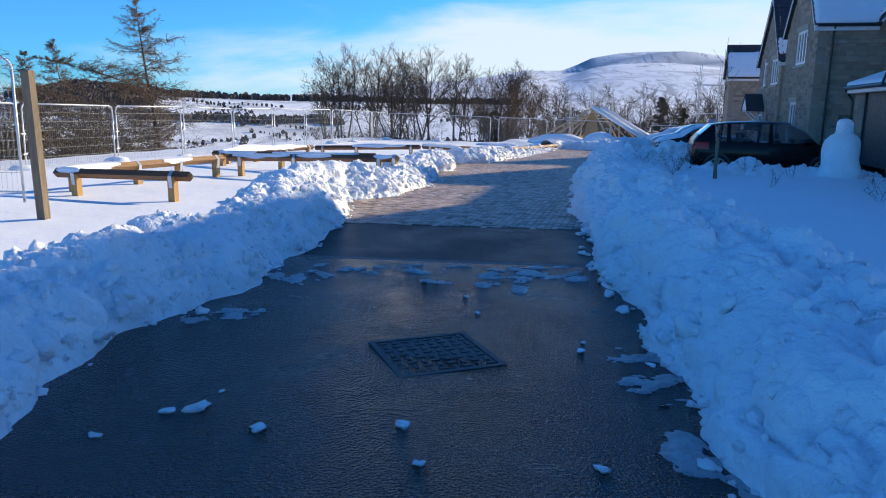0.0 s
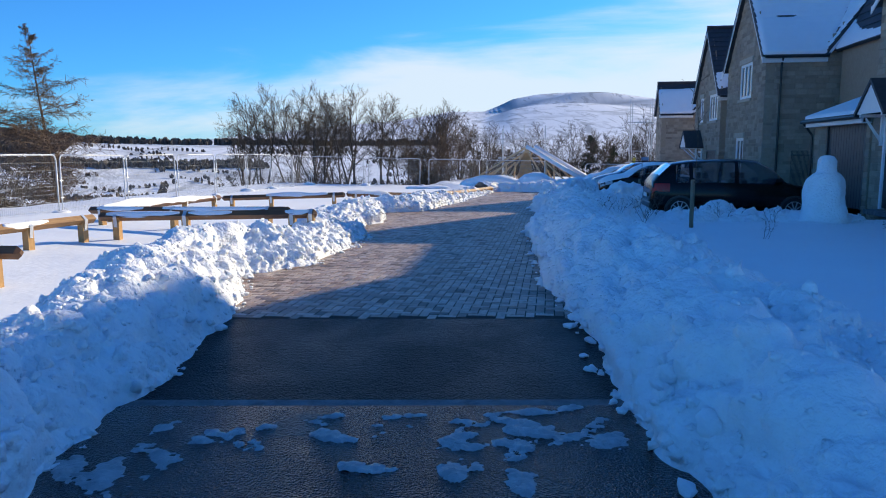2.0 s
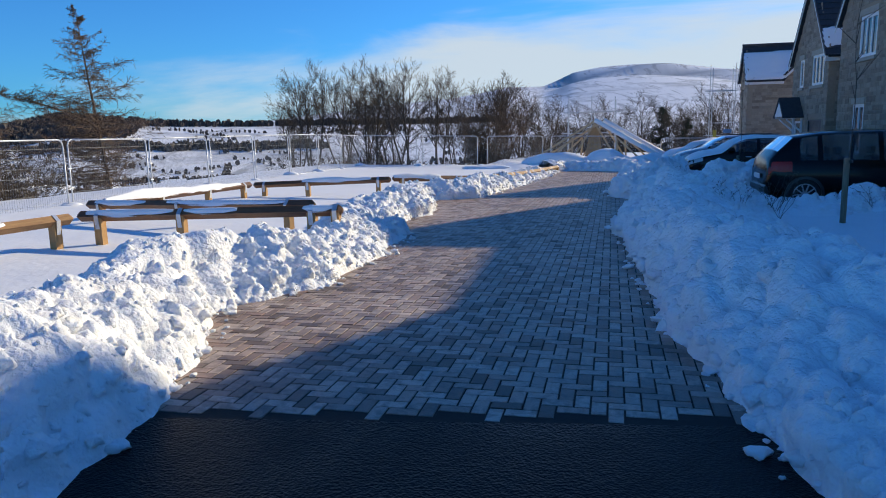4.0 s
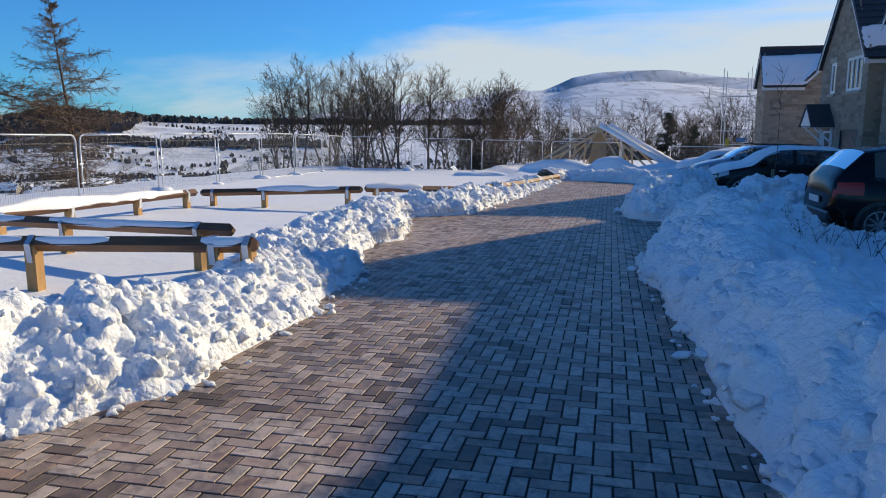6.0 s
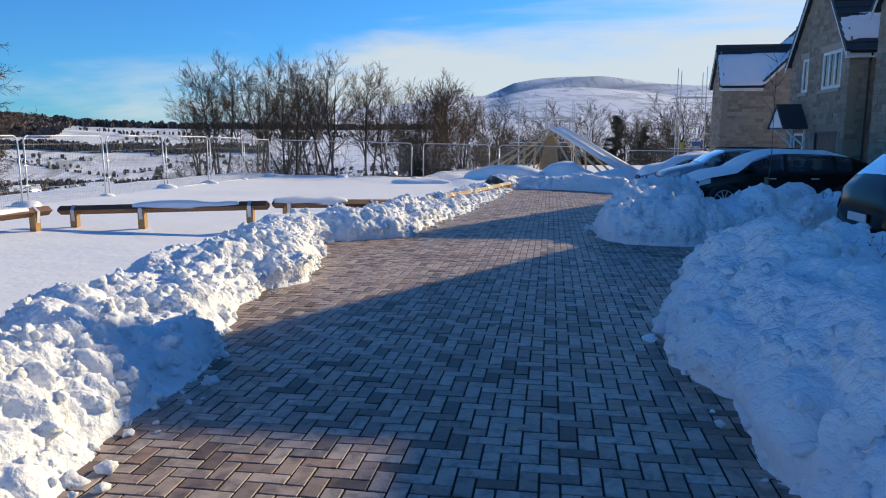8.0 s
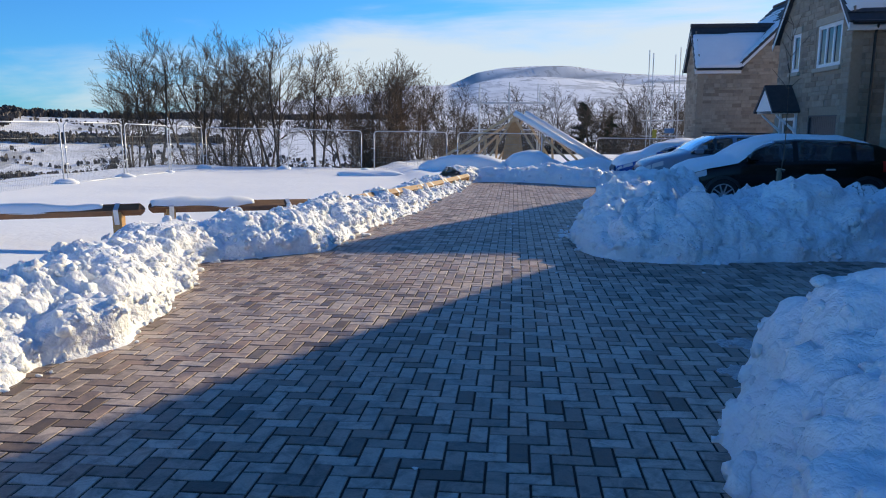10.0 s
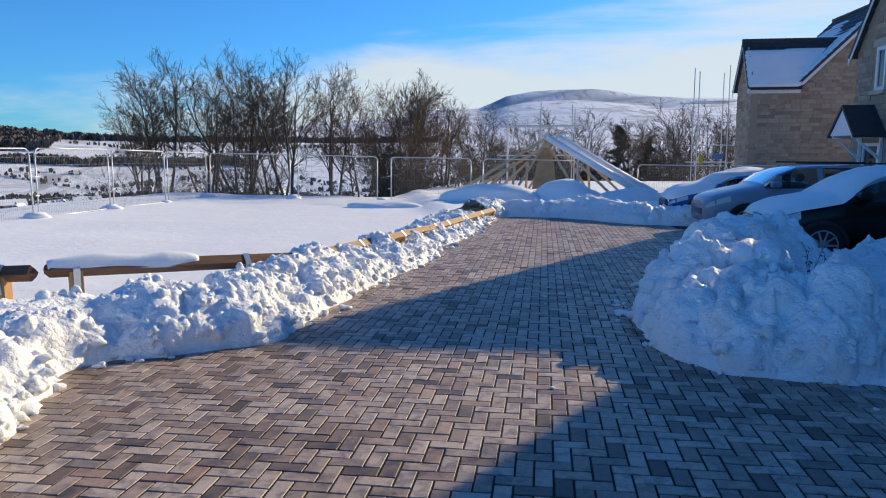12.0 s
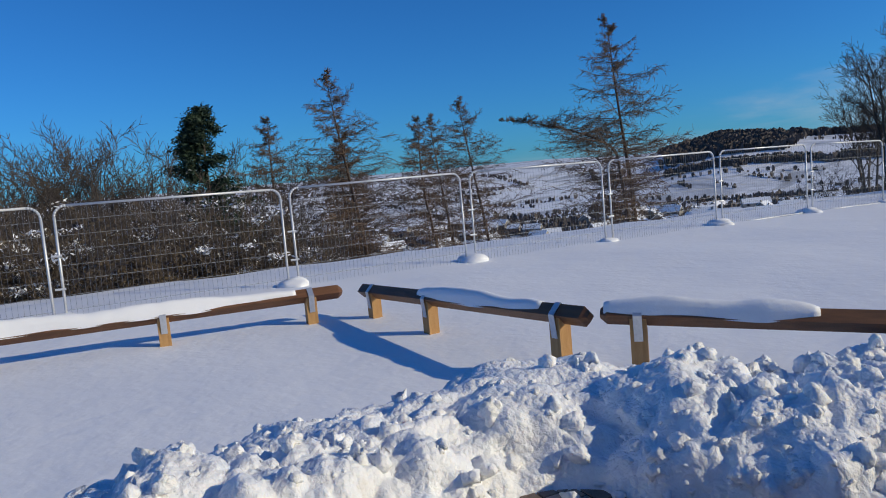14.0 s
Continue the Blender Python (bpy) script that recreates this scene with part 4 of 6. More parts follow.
# unseen roof and long main range are shaped for their shadow on the drive
H1 = house(-20.9, 0.05, 5.0, 5.2, 6.9, 12.0, main_ridge=11.2, label="stone house with black front door under a gabled canopy", snow=0.5, seed=71, single_wall="front",
           wins=[("w", 0.95, 2.95, 3.72, 5.0, 3), ("w", 0.6, 2.6, 1.02, 2.3, 2, True), ("d", 3.35, 4.4, 0.1, 2.3)])
# unseen house, added and sized to throw shade on the near left bank
H0 = house(-26.0, 0.1, 4.9, 5.2, 8.9, 5.0, main_ridge=10.6, label=UNSEEN_LABEL, snow=0.5, seed=81, wins=[("w", 0.95, 2.95, 3.72, 5.0, 3)])
garage_door(H3, 0.5, 2.35, 0.05, 2.2)
leaf_door(H3, 3.3, 4.25, 0.05, 2.15)
canopy(H3, 3.75, 2.35, w=1.5)
leaf_door(H1, 3.35, 4.4, 0.1, 2.3)
canopy(H1, 3.9, 2.38, w=1.35, deep=0.62, rise=0.72)


def lean_to_garage():
    g = empty("garage", house_pose(-15.85, 0.05))
    tagged(g, "attached single garage with dark door and snowy lean-to roof", "garage")
    rng = random.Random(5)
    x0, x1, e = 0.06, 3.65, 2.42
    wall = empty("front_wall")
    wall.parent = g
    bm = bmesh.new()
    for a, b, c, d in ((x0, 0.3, -1, e), (2.75, x1, -1, e), (0.3, 2.75, 2.28, e)):
        box(bm, a, b, -0.3, -0.02, c, d)
    box(bm, x1 - 0.3, x1, -5.0, -0.3, -1, e)
    prism(bm, [(-0.3, e), (-5.0, e), (-5.0, e + 1.9)], "x", x1 - 0.3, x1)
    part("backing", bm, MORTAR, wall, "mortar of the wall")
    st = courses(rng, x0, x1, -0.3, e, lambda x, z: True, [(0.3, 2.75, -1, 2.28)])
    stone_wall(g, wall, Matrix.Translation((0, -0.02, 0)), st, rng, set())
    garage_door(g, 0.3, 2.75, -0.02, 2.28)
    roof_slope(g, (0.02, 0.28, e - 0.02), (x1 + 0.15, 0.28, e - 0.02), (x1 + 0.15, -5.0, e + 1.95), (0.02, -5.0, e + 1.95), 0.9, 77)
    bm = bmesh.new()
    box(bm, 0.02, x1 + 0.15, 0.20, 0.24, e - 0.22, e - 0.04)
    box(bm, 0.02, x1 + 0.15, -0.01, 0.20, e - 0.22, e - 0.19)
    part("fascia", bm, WHITE, g, "white fascia board")
    bm = bmesh.new()
    tube(bm, (0.02, 0.30, e - 0.06), (x1 + 0.2, 0.30, e - 0.06), 0.055, n=8)
    part("gutter", bm, BLACKPLASTIC, g, "black plastic gutter")
    bm = bmesh.new()
    tube(bm, (x1 + 0.1, 0.28, e - 0.1), (x1 + 0.02, 0.05, e - 0.45), 0.036)
    tube(bm, (x1 + 0.02, 0.05, e - 0.45), (x1 + 0.02, 0.05, -0.5), 0.036)
    part("downpipe", bm, BLACKPLASTIC, g, "black plastic downpipe")


lean_to_garage()


# ---- site fence ----
FENCE = [(-11.3, 14.4, 1.60), (-10.55, 17.95, 1.56), (-9.82, 21.5, 1.53), (-9.09, 25.05, 1.52), (-8.38, 28.6, 1.48), (-7.62, 32.2, 1.49), (-6.88, 35.8, 1.48), (-6.14, 39.4, 1.48), (-5.4, 43.0, 1.45), (-4.66, 46.6, 1.37), (-3.95, 50.2, 1.29), (-0.35, 49.35, 1.22), (3.3, 47.95, 1.12), (6.9, 45.65, 1.06), (10.4, 44.9, 0.98)]


def fence_panel(width=3.5, height=2.0):
    """A welded mesh panel; its near end at the origin, along x."""
    p = empty("fence_panel")
    r, n = 0.17, 6
    pts = [(0.02, 0), (0.02, height - r)] + [(0.02 + r - r * math.cos(math.pi / 2 * k / n), height - r + r * math.sin(math.pi / 2 * k / n)) for k in range(1, n + 1)]
    pts += [(width - x, z) for x, z in pts[::-1]]
    bm = bmesh.new()
    for a, b in zip(pts, pts[1:]):
        tube(bm, (a[0], 0, a[1]), (b[0], 0, b[1]), 0.021, n=6)
    tube(bm, (0.02, 0, 0.15), (width - 0.02, 0, 0.15), 0.016, n=6)
    part("frame", bm, GALV, p, "galvanised tube frame with rounded corners", smooth=True)
    bm = bmesh.new()
    k = int(width / 0.075)
    for j in range(1, k):
        x = 0.02 + (width - 0.04) * j / k
        top = height - (r - math.sqrt(max(0, r * r - max(0, r + 0.02 - min(x, width - x)) ** 2)) if min(x, width - x) < r + 0.02 else 0)
        tube(bm, (x, 0, 0.15), (x, 0, top), 0.0022, n=3, caps=False)
    for z in np.linspace(0.42, height - 0.22, 7):
        tube(bm, (0.02, 0.003, z), (width - 0.02, 0.003, z), 0.0034, n=3, caps=False)
    part("mesh_infill", bm, WIRE, p, "thin welded wire mesh")
    for z in (1.25, 0.75):
        bm = bmesh.new()
        tube(bm, (-0.09, -0.03, z), (0.06, -0.03, z), 0.018, n=6)
        part("clip", bm, GALV, p)
    return p


def along(p0, p1, z_off=0.0):
    a, b = Vector(p0), Vector(p1)
    v = (b - a).normalized()
    side = Vector((-v.y, v.x, 0)).normalized()
    m = Matrix((v, side, v.cross(side))).transposed().to_4x4()
    return Matrix.Translation(a + Vector((0, 0, z_off))) @ m


SITE_FENCE = tagged(empty("site_fence"), "temporary fence of galvanised mesh panels standing in snow", "fence")
PANEL = fence_panel()
PANEL.parent = SITE_FENCE
for k, (a, b) in enumerate(zip(FENCE, FENCE[1:])):
    a0, b0 = Vector(a), Vector(b)
    gap = ((b0 - a0).length - 3.5) / 2
    v = (b0 - a0).normalized()
    m = along(a0 + v * gap, b0, -2.0)
    if k == 0:
        PANEL.matrix_world = m
    else:
        copy_thing(PANEL, m)
NEAR_FENCE = tagged(empty("site_fence"), "mesh fence panels fixed to a tall timber post", "fence")
for p, q in (((-9.45, 10.25, 2.17), (-5.92, 10.12, 2.17)), ((-12.9, 13.2, 2.0), (-9.5, 12.3, 2.1))):
    copy_thing(PANEL, along(p, q, -2.0)).parent = NEAR_FENCE
copy_thing(PANEL, along((13.4, 46.8, 0.78), (17.0, 46.0, 0.72), -2.0))
copy_thing(PANEL, along((17.1, 46.0, 0.75), (20.5, 45.2, 0.72), -2.0))


def lump(name, x, y, z, rx, ry, rz, seed, mat=None, n=14):
    bm = bmesh.new()
    bmesh.ops.create_icosphere(bm, subdivisions=3, radius=1.0)
    for v in bm.verts:
        k = 1 + 0.16 * float(wave(v.co.x * 2 + seed, v.co.y * 2 + v.co.z * 1.3, seed, 1.3, 3))
        v.co = Vector((v.co.x * rx * k, v.co.y * ry * k, v.co.z * rz * k))
    ob = part(name, bm, mat or SNOW_SOFT, None, smooth=True)
    ob.location = (x, y, z)
    return ob


for k, (x, y, z) in enumerate(FENCE):
    g = float(land_z(x, y))
    ob = lump("fence_foot", x, y, g, 0.34 if k % 3 else 0.2, 0.26, 0.15 if k % 3 else 0.08, 90 + k)
    ob.parent = SITE_FENCE

# ---- big timber post ----
bm = bmesh.new()
soft_box(bm, -0.062, 0.062, -0.062, 0.062, -0.6, 2.0, 0.01)
ob = part("timber_post", bm, GREYWOOD)
ob.location = (-5.72, 10.12, 0.0)
ob.rotation_euler = (0, radians(-1.2), radians(-8))
tagged(ob, "tall weathered square timber post at the fence end", "post")


# ---- knee rails ----
def knee_rail(p0, p1, posts, snow=(), wet=True, seed=1, label="birdsmouth knee rail of brown timber on short square posts"):
    a, b = Vector(p0), Vector(p1)
    v = b - a
    L = v.length
    rail = empty("knee_rail")
    tagged(rail, label, "knee rail", "knee rails")
    m = along(a, b)
    rail.matrix_world = m
    s, tip = 0.088, 0.055
    bm = bmesh.new()
    rings = []
    for x, k in ((0, 0.45), (tip, 1.0), (L - tip, 1.0), (L, 0.45)):
        rings.append([bm.verts.new(q) for q in ((x, 0, -s - s * k), (x, s * k, -s), (x, 0, -s + s * k), (x, -s * k, -s))])
    for p, q in zip(rings, rings[1:]):
        for j in range(4):
            bm.faces.new((p[j], p[(j + 1) % 4], q[(j + 1) % 4], q[j]))
    bm.faces.new(rings[0][::-1])
    bm.faces.new(rings[-1])
    bmesh.ops.recalc_face_normals(bm, faces=bm.faces)
    part("rail", bm, TIMBER_WET_SHADED if wet else TIMBER, rail, "square rail laid on edge, planed ends")
    inv = m.inverted()
    for f in posts:
        c = a.lerp(b, f)
        g = float(land_z(c.x, c.y))
        yaw = math.atan2(v.y, v.x)
        bm = bmesh.new()
        prism(bm, [(-0.065, 0.0), (0.065, 0.0), (0.065, 0.72), (0.0, 0.655), (-0.065, 0.72)], "x", -0.065, 0.065)
        po = part("post", bm, POSTWOOD, rail)
        po.matrix_local = inv @ Matrix.Translation((c.x, c.y, c.z - 0.815)) @ Matrix.Rotation(yaw, 4, "Z")
        bm = bmesh.new()
        for sgn in (-1, 1):
            hull8(bm, [(-0.035, sgn * 0.067, 0.52), (0.035, sgn * 0.067, 0.52), (0.035, sgn * 0.071, 0.52), (-0.035, sgn * 0.071, 0.52),
                       (-0.035, sgn * 0.092, 0.735), (0.035, sgn * 0.092, 0.735), (0.035, sgn * 0.097, 0.735), (-0.035, sgn * 0.097, 0.735)])
            hull8(bm, [(-0.035, sgn * 0.092, 0.735), (0.035, sgn * 0.092, 0.735), (0.035, sgn * 0.097, 0.735), (-0.035, sgn * 0.097, 0.735),
                       (-0.035, sgn * 0.003, 0.822), (0.035, sgn * 0.003, 0.822), (0.035, sgn * 0.003, 0.826), (-0.035, sgn * 0.003, 0.826)])
        bmesh.ops.recalc_face_normals(bm, faces=bm.faces)
        st = part("strap", bm, STRAP, po, "folded zinc strap over the rail")
    for j, (f0, f1, th) in enumerate(snow):
        n, w = max(8, int((f1 - f0) * L / 0.05)), 8
        verts, faces = [], []
        for i in range(n + 1):
            x = (f0 + (f1 - f0) * i / n) * L
            end = min(1.0, 4.0 * min(i, n - i) / n + 0.05)
            hh = th * (1 + 0.35 * float(wave(x, 0, seed + j, 3.0, 4))) * end ** 0.5
            for q in range(w + 1):
                ang = math.pi * q / w
                yy = (0.085 + 0.012 * float(wave(x, q, seed + 7, 5, 2))) * math.cos(ang) * (0.6 + 0.4 * end)
                zz = -abs(yy) * (1 - math.sin(ang)) - 0.012 + hh * math.sin(ang) ** 0.7
                verts.append((x, yy, zz))
        for i in range(n):
            for q in range(w):
                k = i * (w + 1) + q
                faces.append((k, k + 1, k + w + 2, k + w + 1))
        faces.append(tuple(range(w + 1))[::-1])
        faces.append(tuple(n * (w + 1) + q for q in range(w + 1)))
        ob = raw("snow_cap", verts, faces, SNOW_SOFT, True)
        ob.parent = rail
        tagged(ob, "strip of snow lying along the rail")
    return rail


knee_rail((-7.2, 13.2, 0.40), (-4.42, 12.55, 0.42), (0.16, 0.86), [(0.03, 0.20, 0.03)], True, 1)
knee_rail((-7.2, 13.4, 0.40), (-5.46, 17.8, 0.38), (0.06, 0.40, 0.66, 0.93), [(0.02, 0.30, 0.025), (0.55, 0.75, 0.015)], False, 2)
knee_rail((-5.46, 18.0, 0.39), (-1.08, 17.2, 0.47), (0.085, 0.405, 0.89, 0.975), [(0.04, 0.38, 0.02), (0.42, 0.62, 0.012), (0.86, 0.97, 0.015)], True, 3)
knee_rail((-6.9, 21.35, 0.27), (-1.75, 18.75, 0.41), (0.07, 0.45, 0.9), [(0.05, 0.3, 0.015), (0.4, 0.9, 0.012)], True, 4)
knee_rail((-6.75, 21.7, 0.25), (-5.0, 27.45, 0.17), (0.06, 0.32, 0.64, 0.93), [(0.01, 0.9, 0.10)], True, 5)
knee_rail((-5.0, 27.75, 0.13), (-0.87, 27.2, 0.24), (0.08, 0.40, 0.91), [(0.36, 0.86, 0.06)], True, 6)
knee_rail((-0.82, 27.28, 0.26), (1.72, 28.75, 0.10), (0.10, 0.75, 0.97), [(0.01, 0.55, 0.08)], True, 7)
knee_rail((1.78, 28.9, 0.08), (4.1, 34.1, -0.10), (0.3, 0.62, 0.95), [], False, 8)
knee_rail((4.14, 34.2, -0.10), (6.1, 38.6, -0.16), (0.1, 0.4, 0.7, 0.96), [], False, 9)


# ---- trees ----
def grow(rng, height, stems=4, depth_max=3):
    """Branch segments of a bare tree with steep, fanned limbs and a domed crown: rows of start, end, radius at both."""
    segs = []

    def branch(p, d, length, r, depth):
        n = (9, 6, 4, 3)[depth]
        step = length / n
        for k in range(n):
            wob = Vector((rng.gauss(0, 1), rng.gauss(0, 1), rng.gauss(0, 0.4))) * (0.045 if depth == 0 else 0.11)
            d2 = (d + wob + Vector((0, 0, 0.015 if depth == 0 else 0.055))).normalized()
            r1, r2 = r * (1 - 0.70 * k / n), r * (1 - 0.70 * (k + 1) / n)
            q = p + d2 * step
            segs.append((p, q, max(r1, 0.013), max(r2, 0.008)))
            p, d = q, d2
            if depth < depth_max and k >= (3 if depth == 0 else 1 if depth == 1 else 0):
                for _ in range(2):
                    if rng.random() < (0.88, 0.84, 0.80)[depth]:
                        ang, az = radians(rng.uniform(24, 52)), rng.uniform(0, 2 * math.pi)
                        side = d.orthogonal().normalized()
                        side.rotate(Matrix.Rotation(az, 3, d))
                        dd = (d * math.cos(ang) + side * math.sin(ang)).normalized()
                        if depth == 0:
                            ln = height * rng.uniform(0.26, 0.36) * (1.15 - 0.55 * k / n)
                        else:
                            ln = length * rng.uniform(0.34, 0.5)
                        branch(p, dd, ln, max(r2 * 0.6, 0.010), depth + 1)

    for k in range(stems):
        a = 6.283 * k / stems + rng.uniform(-0.5, 0.5)
        lean = rng.uniform(0.12, 0.40) if stems > 1 else 0.03
        d = Vector((lean * math.cos(a), lean * math.sin(a), 1)).normalized()
        branch(Vector((0.25 * math.cos(a), 0.25 * math.sin(a), 0)), d, height * rng.uniform(0.80, 0.93), height * 0.0135, 0)
    return segs


def grow_larch(rng, height, lean=0.06, arch=0.0):
    """A bare larch: a whip of a trunk that leans with the wind, level to drooping limbs full of short twigs. arch: how far its top bends over."""
    segs = []
    n = 24
    pts = []
    for k in range(n + 1):
        t = k / n
        bend = arch * max(0.0, t - 0.55) ** 1.3
        pts.append(Vector((lean * height * t ** 1.5 + 2.0 * bend * height + 0.05 * math.sin(6 * t), 0.06 * math.sin(7 * t), height * (t - 0.9 * abs(bend)))))
    for k in range(n):
        segs.append((pts[k], pts[k + 1], height * 0.013 * (1 - k / n) + 0.014, height * 0.013 * (1 - (k + 1) / n) + 0.012))
    way = 1.0 if lean > 0 else -1.0
    for k in range(4, n + 1):
        t = k / n
        for _ in range(7):
            az = rng.uniform(0, 6.283)
            wide = 0.29 * min(1.0, 2.4 * (1 - t) + 0.10) * (0.75 + 0.25 * math.sin(3 * t)) if t > 0.25 else 0.22
            L = height * wide * rng.uniform(0.35, 1.1)
            rise = rng.uniform(-0.15, 0.40) + 0.6 * max(0.0, t - 0.6)
            d = Vector((math.cos(az) + 0.25 * way, math.sin(az), rise)).normalized()
            p = pts[k - 1].lerp(pts[k], rng.random())
            r = 0.014 + 0.03 * (1 - t) * height / 12
            m = 6
            for j in range(m):
                d2 = (d + Vector((rng.gauss(0, 0.13), rng.gauss(0, 0.13), -0.07 + 0.22 * j / m))).normalized()
                q = p + d2 * (L / m)
                r2 = r * 0.78
                segs.append((p, q, max(r, 0.010), max(r2, 0.008)))
                for _ in range(4):
                    tw = (d2 + Vector((rng.gauss(0, 0.75), rng.gauss(0, 0.75), rng.gauss(-0.15, 0.45)))).normalized()
                    q2 = q + tw * (0.12 + L * rng.uniform(0.06, 0.20))
                    segs.append((q, q2, 0.012, 0.007))
                    for _ in range(2):
                        tw2 = (tw + Vector((rng.gauss(0, 0.7), rng.gauss(0, 0.7), rng.gauss(-0.1, 0.45)))).normalized()
                        q3 = q.lerp(q2, rng.uniform(0.3, 1))
                        segs.append((q3, q3 + tw2 * (0.08 + L * 0.08), 0.010, 0.006))
                p, d, r = q, d2, r2
    return segs


def grow_shrub(rng, height, spread, stems=26):
    segs = []
    for _ in range(stems):
        a, rr = rng.uniform(0, 6.283), spread * math.sqrt(rng.random())
        p = Vector((rr * math.cos(a), rr * math.sin(a), 0))
        d = Vector((rng.gauss(0, 0.35), rng.gauss(0, 0.35), 1)).normalized()
        L, r = height * rng.uniform(0.5, 1.0), 0.02
        for j in range(6):
            d = (d + Vector((rng.gauss(0, 0.16), rng.gauss(0, 0.16), 0))).normalized()
            q = p + d * L / 6
            segs.append((p, q, r, r * 0.8))
            for _ in range(4):
                t = (d + Vector((rng.gauss(0, 0.7), rng.gauss(0, 0.7), rng.gauss(0.1, 0.4)))).normalized()
                q2 = q + t * L * rng.uniform(0.08, 0.25)
                segs.append((q, q2, 0.009, 0.006))
                for _ in range(2):
                    t2 = (t + Vector((rng.gauss(0, 0.6), rng.gauss(0, 0.6), rng.gauss(0.1, 0.4)))).normalized()
                    q3 = q.lerp(q2, rng.uniform(0.3, 1))
                    segs.append((q3, q3 + t2 * L * 0.1, 0.007, 0.004))
            p, r = q, r * 0.8
    return segs


def segs_mesh(name, segs, mat):
    p0 = np.array([s[0][:] for s in segs])
    p1 = np.array([s[1][:] for s in segs])
    r0, r1 = np.array([s[2] for s in segs]), np.array([s[3] for s in segs])
    d = p1 - p0
    d /= np.linalg.norm(d, axis=1)[:, None] + 1e-9
    ref = np.where(np.abs(d[:, 2:3]) > 0.9, [[1.0, 0, 0]], [[0, 0, 1.0]])
    u = np.cross(d, ref)
    u /= np.linalg.norm(u, axis=1)[:, None]
    v = np.cross(d, u)
    n = len(segs)
    verts = np.zeros((n, 6, 3))
    for k in range(3):
        a = 2 * math.pi * k / 3
        off = u * math.cos(a) + v * math.sin(a)
        verts[:, k] = p0 + off * r0[:, None]
        verts[:, 3 + k] = p1 + off * r1[:, None]
    base = np.arange(n)[:, None] * 6
    faces = np.concatenate([base + np.array([[k, (k + 1) % 3, 3 + (k + 1) % 3, 3 + k]]) for k in range(3)], 0)
    me = bpy.data.meshes.new(name)
    me.from_pydata(verts.reshape(-1, 3).tolist(), [], faces.tolist())
    me.materials.append(mat)
    me.shade_smooth()
    return me


def tree(name, segs, mat, label, category="tree", group="", split=0.03):
    """Trunk and limbs under one thing, its fine crown beside them."""
    t = empty(name)
    thick = [s for s in segs if s[2] >= split]
    thin = [s for s in segs if s[2] < split]
    for nm, sg in (("trunk", thick), ("crown", thin)):
        if sg:
            ob = new(nm, segs_mesh(nm, sg, mat))
            ob.parent = t
    return tagged(t, label, category, group)


TREES = []


def plant(src, x, y, scale, turn, sink=0.3, first=False, z=None, tilt=0.0):
    g = float(land_z(x, y)) if z is None else z
    m = pose(x, y, g - sink, 0, tilt, turn)
    ob = src if first else copy_thing(src, m)
    ob.matrix_world = m @ Matrix.Diagonal((scale, scale, scale, 1))
    return ob


def leafy(name, rng, count, shape, mat, size):
    """Many small leaf clumps: bent quads spread by shape(), which returns a place."""
    verts, faces = [], []
    for _ in range(count):
        p = shape()
        n = len(verts)
        a, b = Vector((rng.gauss(0, 1), rng.gauss(0, 1), rng.gauss(0, 0.6))).normalized(), Vector((rng.gauss(0, 1), rng.gauss(0, 1), rng.gauss(0, 0.6)))
        b = (b - a * b.dot(a)).normalized()
        s = size * rng.uniform(0.5, 1.3)
        verts += [p + a * s, p + b * s * 0.3, p - a * s * 0.8 + Vector((0, 0, -0.15 * s)), p - b * s * 0.3]
        faces.append((n, n + 1, n + 2, n + 3))
    me = bpy.data.meshes.new(name)
    me.from_pydata([tuple(v) for v in verts], [], faces)
    me.materials.append(mat)
    return me


ASH = [tree("bare_tree", grow(random.Random(100 + k), 10.0, 3 + k % 3), BARK, "tall bare many-stemmed deciduous tree beyond the fence", group="bare trees") for k in range(4)]
GROVE = [(0, -8.4, 60.2, 0.76, 0), (1, -6.2, 60.8, 0.78, 40), (2, -3.9, 59.3, 0.76, 90), (3, -1.3, 57.8, 0.78, 200), (0, 0.9, 58.3, 0.76, 130), (1, 2.4, 60.0, 0.60, 260), (2, -10.0, 62.0, 0.62, 20), (3, -5.2, 64.0, 0.76, 300), (1, -2.4, 61.5, 0.76, 170), (2, 7.0, 58.5, 0.45, 100), (0, 9.4, 61.0, 0.42, 40)]
FAR_RIGHT = [(0, 15.6, 72.7, 0.66, 10), (1, 20.6, 77.2, 0.82, 70), (2, 20.7, 66.4, 0.5, 140), (3, 30.1, 77.9, 1.0, 200), (1, 26.8, 75.9, 0.72, 320), (0, 33.5, 79.3, 1.0, 80), (2, 24.0, 70.0, 0.6, 10), (3, 29.0, 70.0, 0.65, 30), (0, 38.0, 80.0, 0.9, 150), (2, 12.5, 76.0, 0.55, 210), (1, 17.8, 80.0, 0.7, 250)]
FAR_LEFT = [(1, -40.9, 31.3, 1.25, 30), (2, -36.9, 32.8, 1.2, 100), (3, -37.5, 35.1, 1.15, 190), (0, -36.9, 42.0, 1.15, 250), (1, -42.0, 36.0, 1.25, 300), (2, -46.0, 33.0, 1.3, 0), (3, -34.0, 29.0, 1.0, 60), (0, -39.0, 27.5, 1.2, 20)]
done = set()
for k, x, y, sc, turn in GROVE + FAR_RIGHT + FAR_LEFT:
    ob = plant(ASH[k], x, y, sc, turn, first=k not in done)
    done.add(k)

